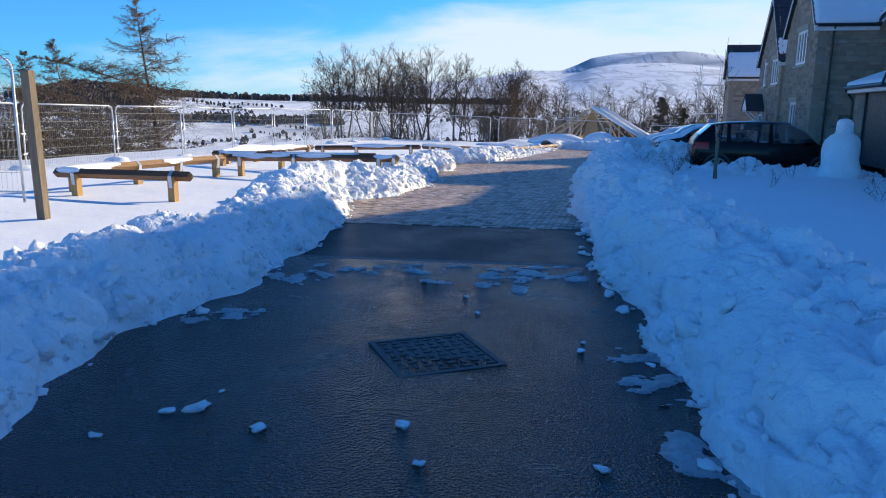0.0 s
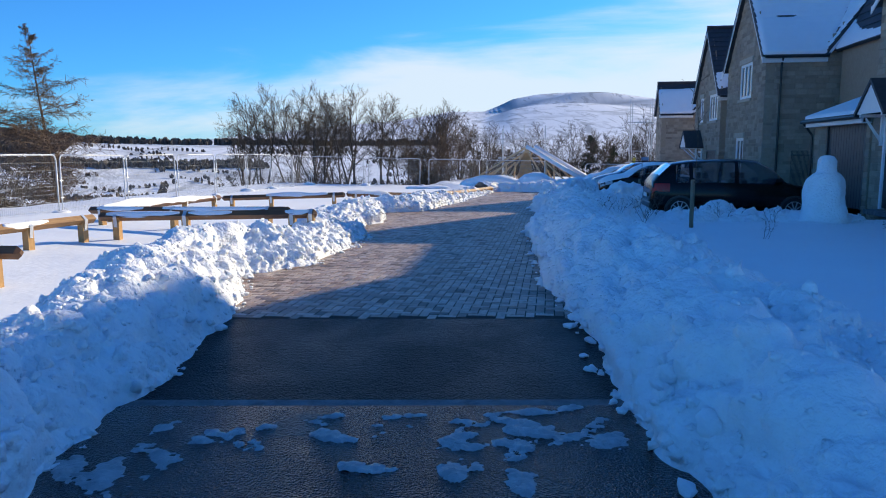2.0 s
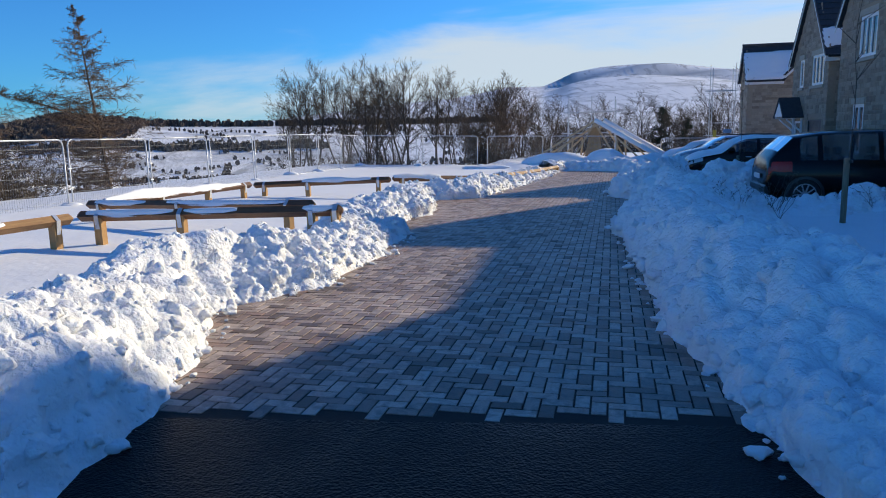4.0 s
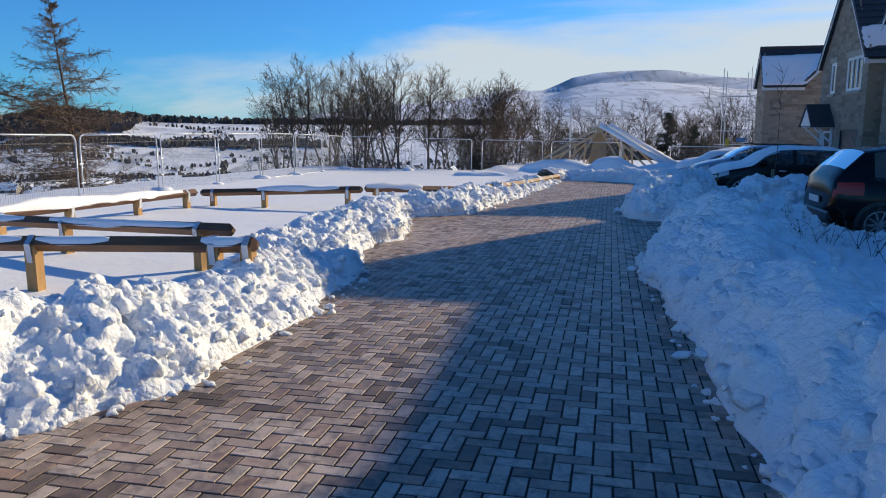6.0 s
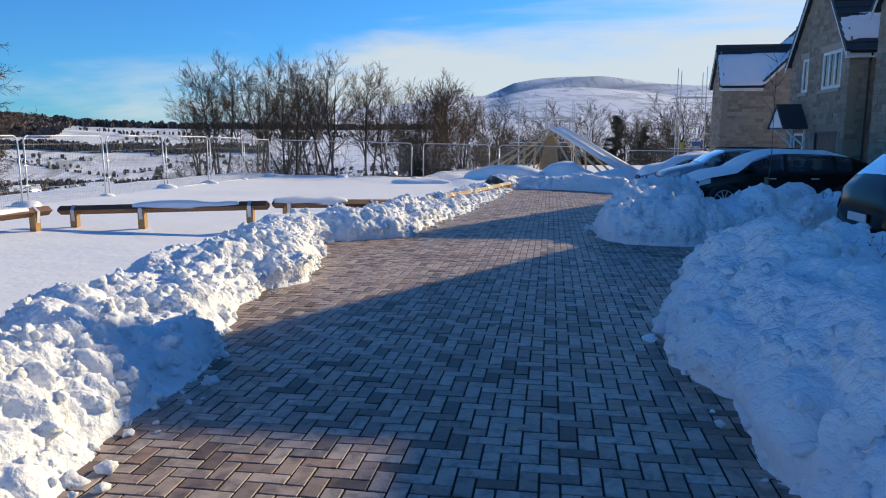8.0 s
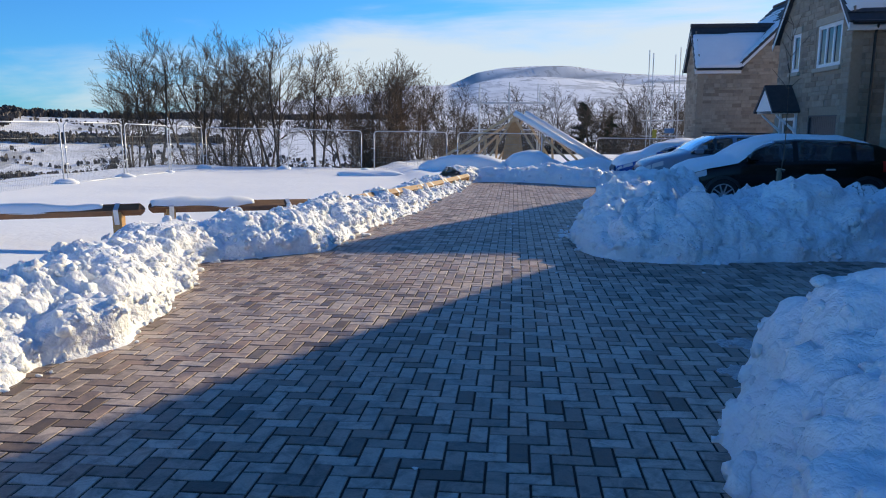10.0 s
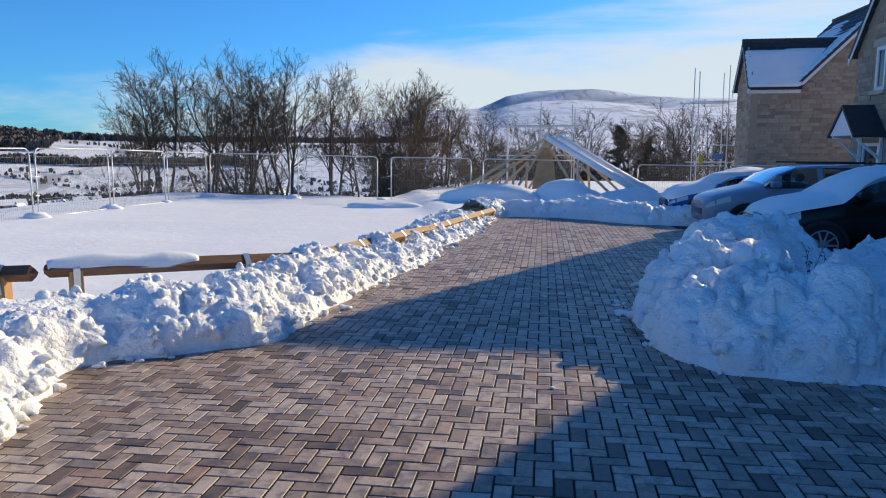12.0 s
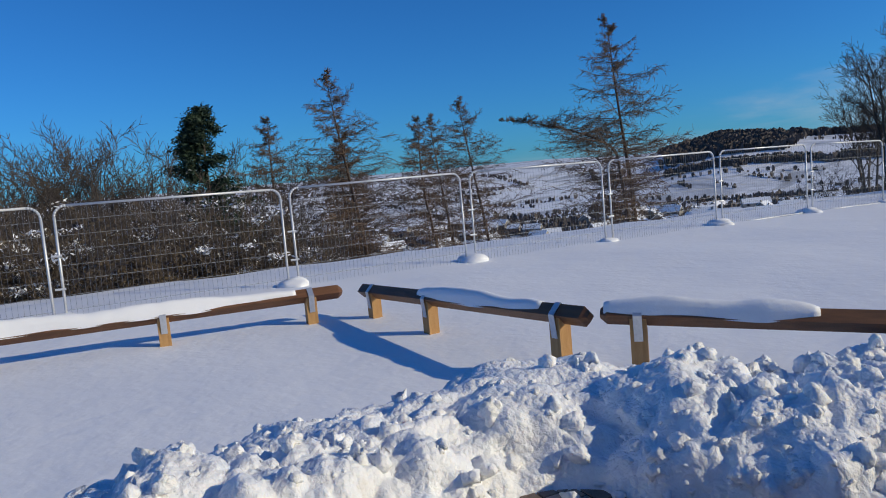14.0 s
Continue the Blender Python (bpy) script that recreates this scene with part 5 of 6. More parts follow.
# larches, bare and leaning with the wind
LARCH = [tree("larch", grow_larch(random.Random(200 + k), 14.0, lean, bend), BARK_RED, "bare wind-swept larch with drooping fine twigs", "larch tree", "larches") for k, (lean, bend) in enumerate(((-0.07, 0.0), (-0.16, 0.12), (-0.13, 0.0), (-0.10, -0.75)))]
LARCHES = [(0, -26.0, 65.4, 11.9, 8), (3, -24.6, 62.6, 9.4, 8), (1, -34.6, 43.2, 6.8, 20), (2, -27.6, 43.6, 7.9, 20), (1, -26.2, 47.3, 5.6, 10), (2, -25.4, 50.4, 6.2, 15), (0, -33.0, 47.0, 5.5, 20), (1, -30.5, 45.2, 5.0, 30), (2, -39.0, 60.0, 7.0, 0)]
done = set()
for k, x, y, top, turn in LARCHES:
    g = float(land_z(x, y))
    plant(LARCH[k], x, y, (top - g) / 14.0, turn, first=k not in done)
    done.add(k)


# evergreens
def conifer(height, spread, seed, label, clumps=2600, power=0.8, leaf=0.13):
    r = random.Random(seed)
    t = empty("conifer")
    bm = bmesh.new()
    tube(bm, (0, 0, 0), (0.1, 0, height * 0.96), height * 0.02, 0.02, 7)
    part("trunk", bm, BARK, t)
    whorls = []
    for k in range(70):
        z = height * (0.08 + 0.90 * (k / 70))
        L = spread * (1 - k / 70) ** power * r.uniform(0.6, 1.15) + 0.15
        a = r.uniform(0, 6.283)
        whorls.append((Vector((0, 0, z)), Vector((math.cos(a), math.sin(a), r.uniform(-0.05, 0.35))) * L))
    segs = [(p, p + v, 0.03, 0.01) for p, v in whorls]
    br = new("bough", segs_mesh("bough", segs, BARK))
    br.parent = t

    def at():
        p, v = r.choice(whorls)
        f = r.uniform(0.25, 1.05)
        return p + v * f + Vector((r.gauss(0, 0.13), r.gauss(0, 0.13), r.gauss(0, 0.10))) * (0.6 + spread * 0.22)
    ob = new("crown", leafy("crown", r, clumps * 3, at, NEEDLE, leaf))
    ob.parent = t

    def on_top():
        p, v = r.choice(whorls[:50])
        return p + v * r.uniform(0.6, 1.0) + Vector((r.gauss(0, 0.1), r.gauss(0, 0.1), 0.14))
    ob = new("bough_snow", leafy("bough_snow", r, clumps // 7, on_top, SNOW_SOFT, 0.13))
    ob.parent = t
    return tagged(t, label, "conifer")


PINE = conifer(11.0, 3.5, 5, "dense dark pine holding a little snow", 8000, 0.85)
g = float(land_z(-31.4, 37.2))
plant(PINE, -29.6, 36.2, (5.7 - g) / 11.0, 20, first=True)
plant(PINE, 20.6, 68.5, (3.4 - float(land_z(20.6, 68.5))) / 11.0, 90)
plant(PINE, 22.6, 68.0, (2.4 - float(land_z(22.6, 68.0))) / 11.0, 190)
BROWN_LEAF = grained("brown evergreen leaves", (0.075, 0.055, 0.03), (0.15, 0.105, 0.06), 4, 0.8, 0.2, 0.02)
ob = tree("bare_tree", grow(random.Random(140), 8.6, 5), BARK, "bare tree grown through an evergreen", group="bare trees")
plant(ob, 4.9, 56.2, 0.72, 0, first=True)
ob = tree("bare_tree", [(a * 1.0, b * 1.0, c, d) for a, b, c, d in grow_shrub(random.Random(141), 7.0, 1.3, 110)], BARK_RED, "dense reddish-brown twiggy tree with a rounded crown", group="bare trees", split=0.015)
plant(ob, 4.5, 55.4, (4.9 - float(land_z(4.5, 55.4))) / 7.4, 0, first=True)


# thickets beyond the fence
def thicket(seed, height, spread, snowy):
    r = random.Random(seed)
    t = empty("shrub")
    ob = new("stem", segs_mesh("stem", grow_shrub(r, height, spread, 22), BARK if seed % 2 else GRASSY))
    ob.parent = t
    def at():
        a, rr = r.uniform(0, 6.283), spread * 1.25 * math.sqrt(r.random())
        return Vector((rr * math.cos(a), rr * math.sin(a), height * (0.15 + 0.75 * r.random() ** 1.2 * (1 - 0.3 * (rr / spread) ** 2))))
    ob = new("foliage", leafy("foliage", r, 900, at, BROWN_LEAF, 0.06))
    ob.parent = t
    if snowy:
        clumps = [at() for _ in range(14)]
        def snow_at():
            p = r.choice(clumps)
            return p + Vector((r.gauss(0, 0.16), r.gauss(0, 0.16), r.gauss(0, 0.05)))
        ob = new("twig_snow", leafy("twig_snow", r, 420, snow_at, SNOW_SOFT, 0.08))
        ob.parent = t
    return tagged(t, "tangled brown winter shrub with snow in its twigs" if snowy else "tangled bare brown winter shrub", "shrub", "thicket beyond the fence")


SHRUBS = [thicket(301, 3.4, 1.6, True), thicket(302, 2.8, 1.5, True), thicket(303, 3.0, 1.7, False), thicket(304, 2.4, 1.5, False)]
r = random.Random(7)
spots = []
for k in range(24):                      # down the slope behind the long fence run
    f = k / 23
    spots.append((-16.0 - 5.0 * r.random() - 4 * f, 14 + 19 * f + r.uniform(-1, 1), k % 2, r.uniform(0.9, 1.35)))
for k in range(10):
    spots.append((-24 - 6 * r.random(), 22 + 14 * r.random(), k % 2, r.uniform(1.3, 1.7)))
for k in range(26):                      # close behind the fence panels
    f = k / 25
    spots.append((-15.6 - 3.5 * r.random() + 2.2 * f, 20.5 + 12 * f + r.uniform(-0.7, 0.7), (0, 2, 1, 3)[k % 4], r.uniform(0.85, 1.15)))
for k in range(11):                      # under the grove
    spots.append((-9 + 17 * k / 10 + r.uniform(-0.6, 0.6), 54.5 + 4.5 * r.random() - 0.1 * k, 2 + k % 2, r.uniform(0.6, 0.95)))
for k in range(26):                      # round the building plot
    spots.append((10 + 24 * k / 25 + r.uniform(-0.8, 0.8), 64 + 10 * r.random(), 1 + k % 3, r.uniform(0.9, 1.3)))
done = set()
for x, y, k, sc in spots:
    plant(SHRUBS[k], x, y, sc, r.uniform(0, 360), 0.15, first=k not in done)
    done.add(k)


# ---- far woods, hedges and village ----
def far_wood(name, places, mat, label, blades=9):
    r = random.Random(len(places))
    verts, faces = [], []
    for x, y, h in places:
        z = float(land_z(x, y)) - 1
        for _ in range(blades):
            a, sp = r.uniform(0, 6.283), h * r.uniform(0.0, 0.28)
            tx, ty = x + sp * math.cos(a), y + sp * math.sin(a)
            hh, w = h * r.uniform(0.6, 1.0), h * r.uniform(0.12, 0.30)
            b = r.uniform(0, 6.283)
            n = len(verts)
            cb, sb = math.cos(b), math.sin(b)
            outline = [(-0.12, 0.0), (0.12, 0.0), (0.75, 0.42), (1.0, 0.66), (0.62, 0.90), (0.1, 1.0), (-0.5, 0.94), (-0.95, 0.70), (-0.8, 0.40)]
            verts += [(tx + w * u * r.uniform(0.8, 1.2) * cb, ty + w * u * r.uniform(0.8, 1.2) * sb, z + hh * v) for u, v in outline]
            faces.append(tuple(range(n, n + 9)))
    ob = raw(name, verts, faces, mat)
    return tagged(ob, label, "woodland", kind="stuff")


WOOD = grained("far winter wood", (0.085, 0.07, 0.062), (0.15, 0.125, 0.11), 0.05, 0.95, 0.2, 0.1, fine=0.4)
r = random.Random(77)


def polar(az, dist):
    return dist * math.sin(radians(az)), 10 + dist * math.cos(radians(az))


wood = []
for _ in range(1900):                    # the wooded brow and its flank
    az = r.triangular(-31.5, -21.5, -26.5)
    wood.append((*polar(az, r.uniform(1010, 1330)), r.uniform(8, 15)))
for _ in range(700):                     # a thinner row along the crest
    wood.append((*polar(r.uniform(-24.0, 6.0), r.uniform(1235, 1330)), r.uniform(7, 14)))
for _ in range(700):                     # a darker belt below it
    az = r.uniform(-31, -8)
    wood.append((*polar(az, 930 + 5 * math.sin(az) + r.uniform(-14, 14)), r.uniform(6, 11)))
far_wood("far_wood", wood, WOOD, "leafless wood along the crest of the opposite hill")
hedge = []
for k in range(150):
    az, d = r.uniform(-66, 20), r.uniform(300, 1100)
    x, y = polar(az, d)
    a, L = r.uniform(0, 3.14), r.uniform(60, 190)
    n = int(L / 7)
    for j in range(n):
        hedge.append((x + math.cos(a) * 7 * j + r.gauss(0, 2), y + math.sin(a) * 7 * j * 0.5 + r.gauss(0, 2), r.uniform(3, 8)))
for k in range(190):                     # copses and tree belts between the village houses
    az, d = r.uniform(-66, 4), r.uniform(230, 720)
    cx, cy = polar(az, d)
    wide, deep = r.uniform(14, 48), r.uniform(2, 6)
    for _ in range(r.randint(20, 60)):
        a, b = r.gauss(0, wide), r.gauss(0, deep)
        ca, sa = math.cos(radians(-az)), math.sin(radians(-az))
        hedge.append((cx + a * ca - b * sa, cy + a * sa + b * ca, r.uniform(2.5, 6.5)))
far_wood("far_hedges", hedge, WOOD, "dark hedgerows and scattered trees on snowy fields", 4)

COTTAGE_WALL = grained("cottage wall", (0.22, 0.20, 0.17), (0.42, 0.39, 0.34), 0.4, 0.9, 0.2, 0.02, fine=3)


def cottage():
    c = empty("cottage")
    bm = bmesh.new()
    prism(bm, [(-3.5, 0), (3.5, 0), (3.5, 4.8), (0, 7.6), (-3.5, 4.8)], "x", -5.5, 5.5)
    part("wall", bm, COTTAGE_WALL, c)
    bm = bmesh.new()
    prism(bm, [(-4.0, 4.5), (0, 7.7), (4.0, 4.5), (4.0, 4.9), (0, 8.1), (-4.0, 4.9)], "x", -5.8, 5.8)
    part("roof", bm, SNOW_SOFT, c, "snow-covered roof")
    bm = bmesh.new()
    soft_box(bm, -4.9, -4.0, -0.5, 0.5, 6.5, 9.3, 0.05)
    part("chimney", bm, COTTAGE_WALL, c)
    for x in (-3.4, 0, 3.4):
        for z in (1.0, 3.2):
            bm = bmesh.new()
            for sgn in (-1, 1):
                box(bm, x - 0.6, x + 0.6, sgn * 3.5 - 0.04, sgn * 3.5 + 0.04, z, z + 1.2)
            part("window", bm, GLASS, c)
    return tagged(c, "small stone village house under a snowy roof", "house", "village houses")


COTTAGE = cottage()
for k in range(210):
    az, d = r.uniform(-64, -12), r.uniform(280, 620)
    if k > 190:
        az, d = r.uniform(-8, 12), r.uniform(500, 800)
    x, y = polar(az, d)
    m = pose(x, y, float(land_z(x, y)) - 0.6, 0, 0, r.choice([20, 35, 110, 80]) + r.uniform(-12, 12))
    if k == 0:
        COTTAGE.matrix_world = m
    else:
        ob = copy_thing(COTTAGE, m)
        s = r.uniform(0.8, 1.3)
        ob.matrix_world = m @ Matrix.Diagonal((s * r.uniform(0.8, 1.6), s, s, 1))


# ---- parked cars ----
def paint(name, col, rough=0.16):
    m = grained(name, col, tuple(min(1, 1.15 * k) for k in col), 3, rough, 0.03, 0.001)
    m.node_tree.nodes["Principled BSDF"].inputs["Specular IOR Level"].default_value = 0.3
    return m


PAINT_BLACK = paint("black car paint", (0.002, 0.002, 0.0025))
PAINT_DARK = paint("dark grey-brown car paint", (0.008, 0.005, 0.004))
PAINT_SILVER = paint("silver blue car paint", (0.22, 0.28, 0.36))
PAINT_BLUE = paint("blue car paint", (0.02, 0.10, 0.36))
TYRE = grained("tyre rubber", (0.012, 0.012, 0.012), (0.022, 0.022, 0.022), 20, 0.85, 0.3, 0.003)
RIM = grained("alloy wheel", (0.42, 0.43, 0.45), (0.55, 0.56, 0.58), 10, 0.35, 0.05, 0.001, metal=0.8)
LAMP_RED = material("red lamp lens", (0.55, 0.02, 0.012), 0.25)
LAMP_CLEAR = material("clear lamp lens", (0.55, 0.58, 0.60), 0.1)
CAR_GLASS = material("tinted car glass", (0.30, 0.33, 0.36), 0.03, spec=0.5)
CAR_GLASS.node_tree.nodes["Principled BSDF"].inputs["Transmission Weight"].default_value = 0.85
CAR_GLASS.node_tree.nodes["Principled BSDF"].inputs["IOR"].default_value = 1.08


def loft(bm, rings, close_ends=True):
    vs = [[bm.verts.new(p) for p in ring] for ring in rings]
    n = len(vs[0])
    for a, b in zip(vs, vs[1:]):
        for k in range(n):
            bm.faces.new((a[k], a[(k + 1) % n], b[(k + 1) % n], b[k]))
    if close_ends:
        bm.faces.new(vs[0][::-1])
        bm.faces.new(vs[-1])
    bmesh.ops.recalc_face_normals(bm, faces=bm.faces)


def car(name, m, col, L=4.2, W=1.76, H=1.46, snow=0.0, tall=0.0, label="", hood_len=0.95, rails=False):
    """A five-door car, nose towards +x, standing on z 0."""
    c = empty("car", m)
    tagged(c, label, "car", "parked cars")
    x_n, x_t, w = L / 2, -L / 2, W / 2
    belt = 0.94 + tall
    cowl = x_n - hood_len
    side_x = [x_n, x_n - 0.05, x_n - 0.18, x_n - 0.5, cowl, cowl - 0.35, cowl - 0.72, cowl - 1.1, -0.25, x_t + 1.2, x_t + 0.75, x_t + 0.5, x_t + 0.2, x_t + 0.06, x_t]
    side_z = [0.58 + tall, 0.68 + tall, 0.76 + tall, 0.86 + tall, belt + 0.03, belt + 0.62 * (H - belt), H - 0.035, H - 0.005, H, H - 0.02, H - 0.07, H - 0.12, belt + 0.22, belt + 0.06, belt - 0.26]

    def top_z(x):
        return float(np.interp(-x, [-v for v in side_x], side_z))

    def ring(x):
        zt = top_z(x)
        zb = float(np.interp(-x, [-x_n, -x_n + 0.15, -x_t - 0.2, -x_t], [0.28, 0.20, 0.22, 0.38]))
        y = w * float(np.interp(-x, [-x_n, -x_n + 0.06, -x_n + 0.2, -x_n + 0.6, -x_n + 1.1, -x_t - 0.7, -x_t - 0.2, -x_t - 0.05, -x_t], [0.66, 0.80, 0.91, 0.98, 1.0, 1.0, 0.95, 0.87, 0.80]))
        bz = min(belt + 0.02 * (x < 0), zt - 0.05)
        wr = 0.945 * y - 0.36 * max(0.0, zt - bz - 0.05)
        half = [(0, zb), (0.80 * y, zb), (0.95 * y, zb + 0.07), (0.99 * y, zb + 0.22), (y, 0.5 * (zb + bz) + 0.05), (0.99 * y, bz - 0.08), (0.945 * y, bz),
                (0.55 * 0.945 * y + 0.45 * wr, bz + 0.5 * (zt - 0.05 - bz)), (wr, zt - 0.05), (0.90 * wr, zt - 0.012), (0.5 * wr, zt + 0.012), (0, zt + 0.02)]
        return [(x, a, b) for a, b in half] + [(x, -a, b) for a, b in half[-2:0:-1]]

    xs = [x_n, x_n - 0.05, x_n - 0.18, x_n - 0.5, cowl, cowl - 0.08, cowl - 0.35, cowl - 0.72, cowl - 0.95, 0.02, -0.08, -0.55, x_t + 1.05, x_t + 0.95, x_t + 0.62, x_t + 0.5, x_t + 0.2, x_t + 0.06, x_t]
    rings = [ring(x) for x in xs]
    n = len(rings[0])
    panes = collections.defaultdict(list)
    body_faces = []
    for a in range(len(xs) - 1):
        for k in range(n):
            kk = k if k < 11 else n - 1 - k
            where = "body"
            if kk in (6, 7):
                if 5 <= a <= 8:
                    where = "front_side_window"
                elif 10 <= a <= 11:
                    where = "rear_side_window"
                elif a == 13:
                    where = "quarter_window"
                if where != "body":
                    where += " " + ("l" if k < 11 else "r")
            elif kk in (8, 9, 10):
                if 5 <= a <= 6:
                    where = "windscreen"
                elif a == 15 and kk > 8:
                    where = "rear_window"
            quad = [rings[a][k], rings[a][(k + 1) % n], rings[a + 1][(k + 1) % n], rings[a + 1][k]]
            (body_faces if where == "body" else panes[where]).append(quad)

    def skin(quads):
        bm = bmesh.new()
        cache = {}
        for q in quads:
            vs = []
            for p in q:
                key = tuple(round(v, 4) for v in p)
                if key not in cache:
                    cache[key] = bm.verts.new(p)
                if cache[key] not in vs:
                    vs.append(cache[key])
            if len(vs) > 2:
                bm.faces.new(vs)
        return bm
    bm = skin(body_faces)
    for r_, flip in ((rings[0], True), (rings[-1], False)):
        vs = [bm.verts.new(p) for p in r_]
        bm.faces.new(vs[::-1] if flip else vs)
    bmesh.ops.remove_doubles(bm, verts=bm.verts, dist=0.0005)
    bmesh.ops.recalc_face_normals(bm, faces=bm.faces)
    part("body", bm, col, c, smooth=True)
    for where, quads in panes.items():
        part(where.split()[0], skin(quads), CAR_GLASS, c, "tinted glass", smooth=True)
    for xs_, ys_ in ((0.30, 0.36), (0.30, -0.36), (-0.62, 0.36), (-0.62, -0.36)):
        bm = bmesh.new()
        soft_box(bm, xs_ - 0.14, xs_, ys_ - 0.22, ys_ + 0.22, 0.55, belt + 0.12, 0.05)
        soft_box(bm, xs_ - 0.15, xs_ - 0.05, ys_ - 0.11, ys_ + 0.11, belt + 0.13, belt + 0.30, 0.03)
        part("seat_back", bm, TYRE, c, "dark seat back with headrest")
    for sgn in (-1, 1):
        bm = bmesh.new()
        soft_box(bm, cowl - 0.36, cowl - 0.18, sgn * (w + 0.02) - 0.09, sgn * (w + 0.02) + 0.09, belt + 0.01, belt + 0.15, 0.03)
        part("mirror", bm, col, c)
        def lens(stations, lo):
            quads = []
            cols = []
            for x, grow_x in stations:
                q = ring(x)
                a, b, e = Vector(q[4]), Vector(q[5]), Vector(q[6])
                pts = [b.lerp(a, lo), b, b.lerp(e, 0.8)]
                cols.append([(p.x + grow_x, sgn * (abs(p.y) + 0.008), p.z) for p in pts])
            for p, q in zip(cols, cols[1:]):
                for k in range(2):
                    quads.append([p[k], p[k + 1], q[k + 1], q[k]])
            return skin(quads)
        part("tail_light", lens([(x_t + 0.03, -0.012), (x_t + 0.10, -0.01), (x_t + 0.22, 0), (x_t + 0.46, 0)], 0.55), LAMP_RED, c, "red tail lamp", smooth=True)
        part("headlight", lens([(x_n - 0.03, 0.012), (x_n - 0.10, 0.01), (x_n - 0.24, 0), (x_n - 0.46, 0)], 0.25), LAMP_CLEAR, c, "clear headlamp", smooth=True)
        for xd in (0.28, -0.68):
            bm = bmesh.new()
            soft_box(bm, xd - 0.09, xd + 0.09, sgn * (w * 0.985) - 0.02, sgn * (w * 0.985) + 0.022, belt - 0.17, belt - 0.14, 0.008)
            part("door_handle", bm, col if not snow else STRAP, c)
        for xw in (x_n - 0.78, x_t + 0.72):
            wheel = empty("wheel")
            wheel.parent = c
            wheel.location = (xw, sgn * (w - 0.12), 0.315)
            bm = bmesh.new()
            tube(bm, (0, -sgn * 0.10, 0), (0, sgn * 0.115, 0), 0.315, n=28)
            part("tyre", bm, TYRE, wheel)
            bm = bmesh.new()
            for k in range(10):
                a = 2 * math.pi * k / 10
                d, t = Vector((math.cos(a), 0, math.sin(a))), Vector((-math.sin(a), 0, math.cos(a)))
                y0, y1 = sgn * 0.112, sgn * 0.128
                q = [d * 0.04 - t * 0.018, d * 0.225 - t * 0.012, d * 0.225 + t * 0.012, d * 0.04 + t * 0.018]
                hull8(bm, [(p.x, y0, p.z) for p in q] + [(p.x, y1, p.z) for p in q])
            tube(bm, (0, sgn * 0.11, 0), (0, sgn * 0.132, 0), 0.055, n=12)
            n = 28
            for k in range(n):
                a, b = 2 * math.pi * k / n, 2 * math.pi * (k + 1) / n
                q = [(r * math.cos(g), r * math.sin(g)) for r, g in ((0.215, a), (0.235, a), (0.235, b), (0.215, b))]
                hull8(bm, [(p[0], sgn * 0.112, p[1]) for p in q] + [(p[0], sgn * 0.126, p[1]) for p in q])
            bmesh.ops.recalc_face_normals(bm, faces=bm.faces)
            part("rim", bm, RIM, wheel, "spoked alloy rim")
            bm = bmesh.new()
            arc = [-0.12 + (math.pi + 0.24) * k / 14 for k in range(15)]
            loft(bm, [[(q * math.cos(g), sgn * y, q * math.sin(g)) for q, y in ((0.325, 0.03), (0.325, 0.132), (0.385, 0.126), (0.385, 0.03))] for g in arc])
            part("wheel_arch", bm, BLACKPLASTIC, wheel)
    bm = bmesh.new()
    soft_box(bm, x_t - 0.03, x_t + 0.25, -w * 0.80, w * 0.80, 0.34, 0.52, 0.04)
    part("bumper", bm, BLACKPLASTIC, c)
    bm = bmesh.new()
    soft_box(bm, x_t - 0.045, x_t - 0.028, -0.26, 0.26, 0.56 + tall, 0.67 + tall, 0.004)
    part("number_plate", bm, WHITE, c, "plain pale number plate")
    bm = bmesh.new()
    soft_box(bm, x_n - 0.06, x_n + 0.012, -w * 0.42, w * 0.42, 0.40, 0.56, 0.02)
    part("grille", bm, BLACKPLASTIC, c)
    if rails:
        for sgn in (-1, 1):
            bm = bmesh.new()
            tube(bm, (cowl - 0.75, sgn * w * 0.66, H + 0.05), (x_t + 0.7, sgn * w * 0.66, H + 0.03), 0.018, n=6)
            part("roof_rail", bm, BLACKPLASTIC, c)
    if snow:
        prof = [(x, top_z(x) - 0.01) for x in np.linspace(x_n - 0.03, x_t + 0.62, 40)]
        pts = np.array(prof)
        seg = np.r_[0, np.cumsum(np.hypot(*np.diff(pts, axis=0).T))]
        aa = np.linspace(0, seg[-1], 64)
        xs, zs = np.interp(aa, seg, pts[:, 0]), np.interp(aa, seg, pts[:, 1])
        nb = 18
        verts, faces = [], []
        for i in range(64):
            e = min(1.0, 8 * min(i, 63 - i) / 63)
            wy = w * float(np.interp(-xs[i], [-x_n, -x_n + 0.2, -cowl, -cowl + 0.7, 2], [0.70, 0.90, 0.93, 0.74, 0.72])) * (1 + 0.05 * float(wave(aa[i], 3, 3, 3, 3)))
            for j in range(nb + 1):
                f = 2 * j / nb - 1
                th = snow * (1 - abs(f) ** 5) * (0.25 + 0.75 * e) * (1 + 0.25 * float(wave(aa[i] * 1.3, f * 1.5, 8, 2.5, 3))) + 0.012
                verts.append((xs[i] + 0.3 * th * (xs[i] > cowl - 0.6), wy * f, zs[i] + th - 0.06 * (abs(f) > 0.97)))
        for i in range(63):
            for j in range(nb):
                k = i * (nb + 1) + j
                faces.append((k, k + nb + 1, k + nb + 2, k + 1))
        ob = raw("snow_cover", verts, faces, SNOW_SOFT, True)
        ob.parent = c
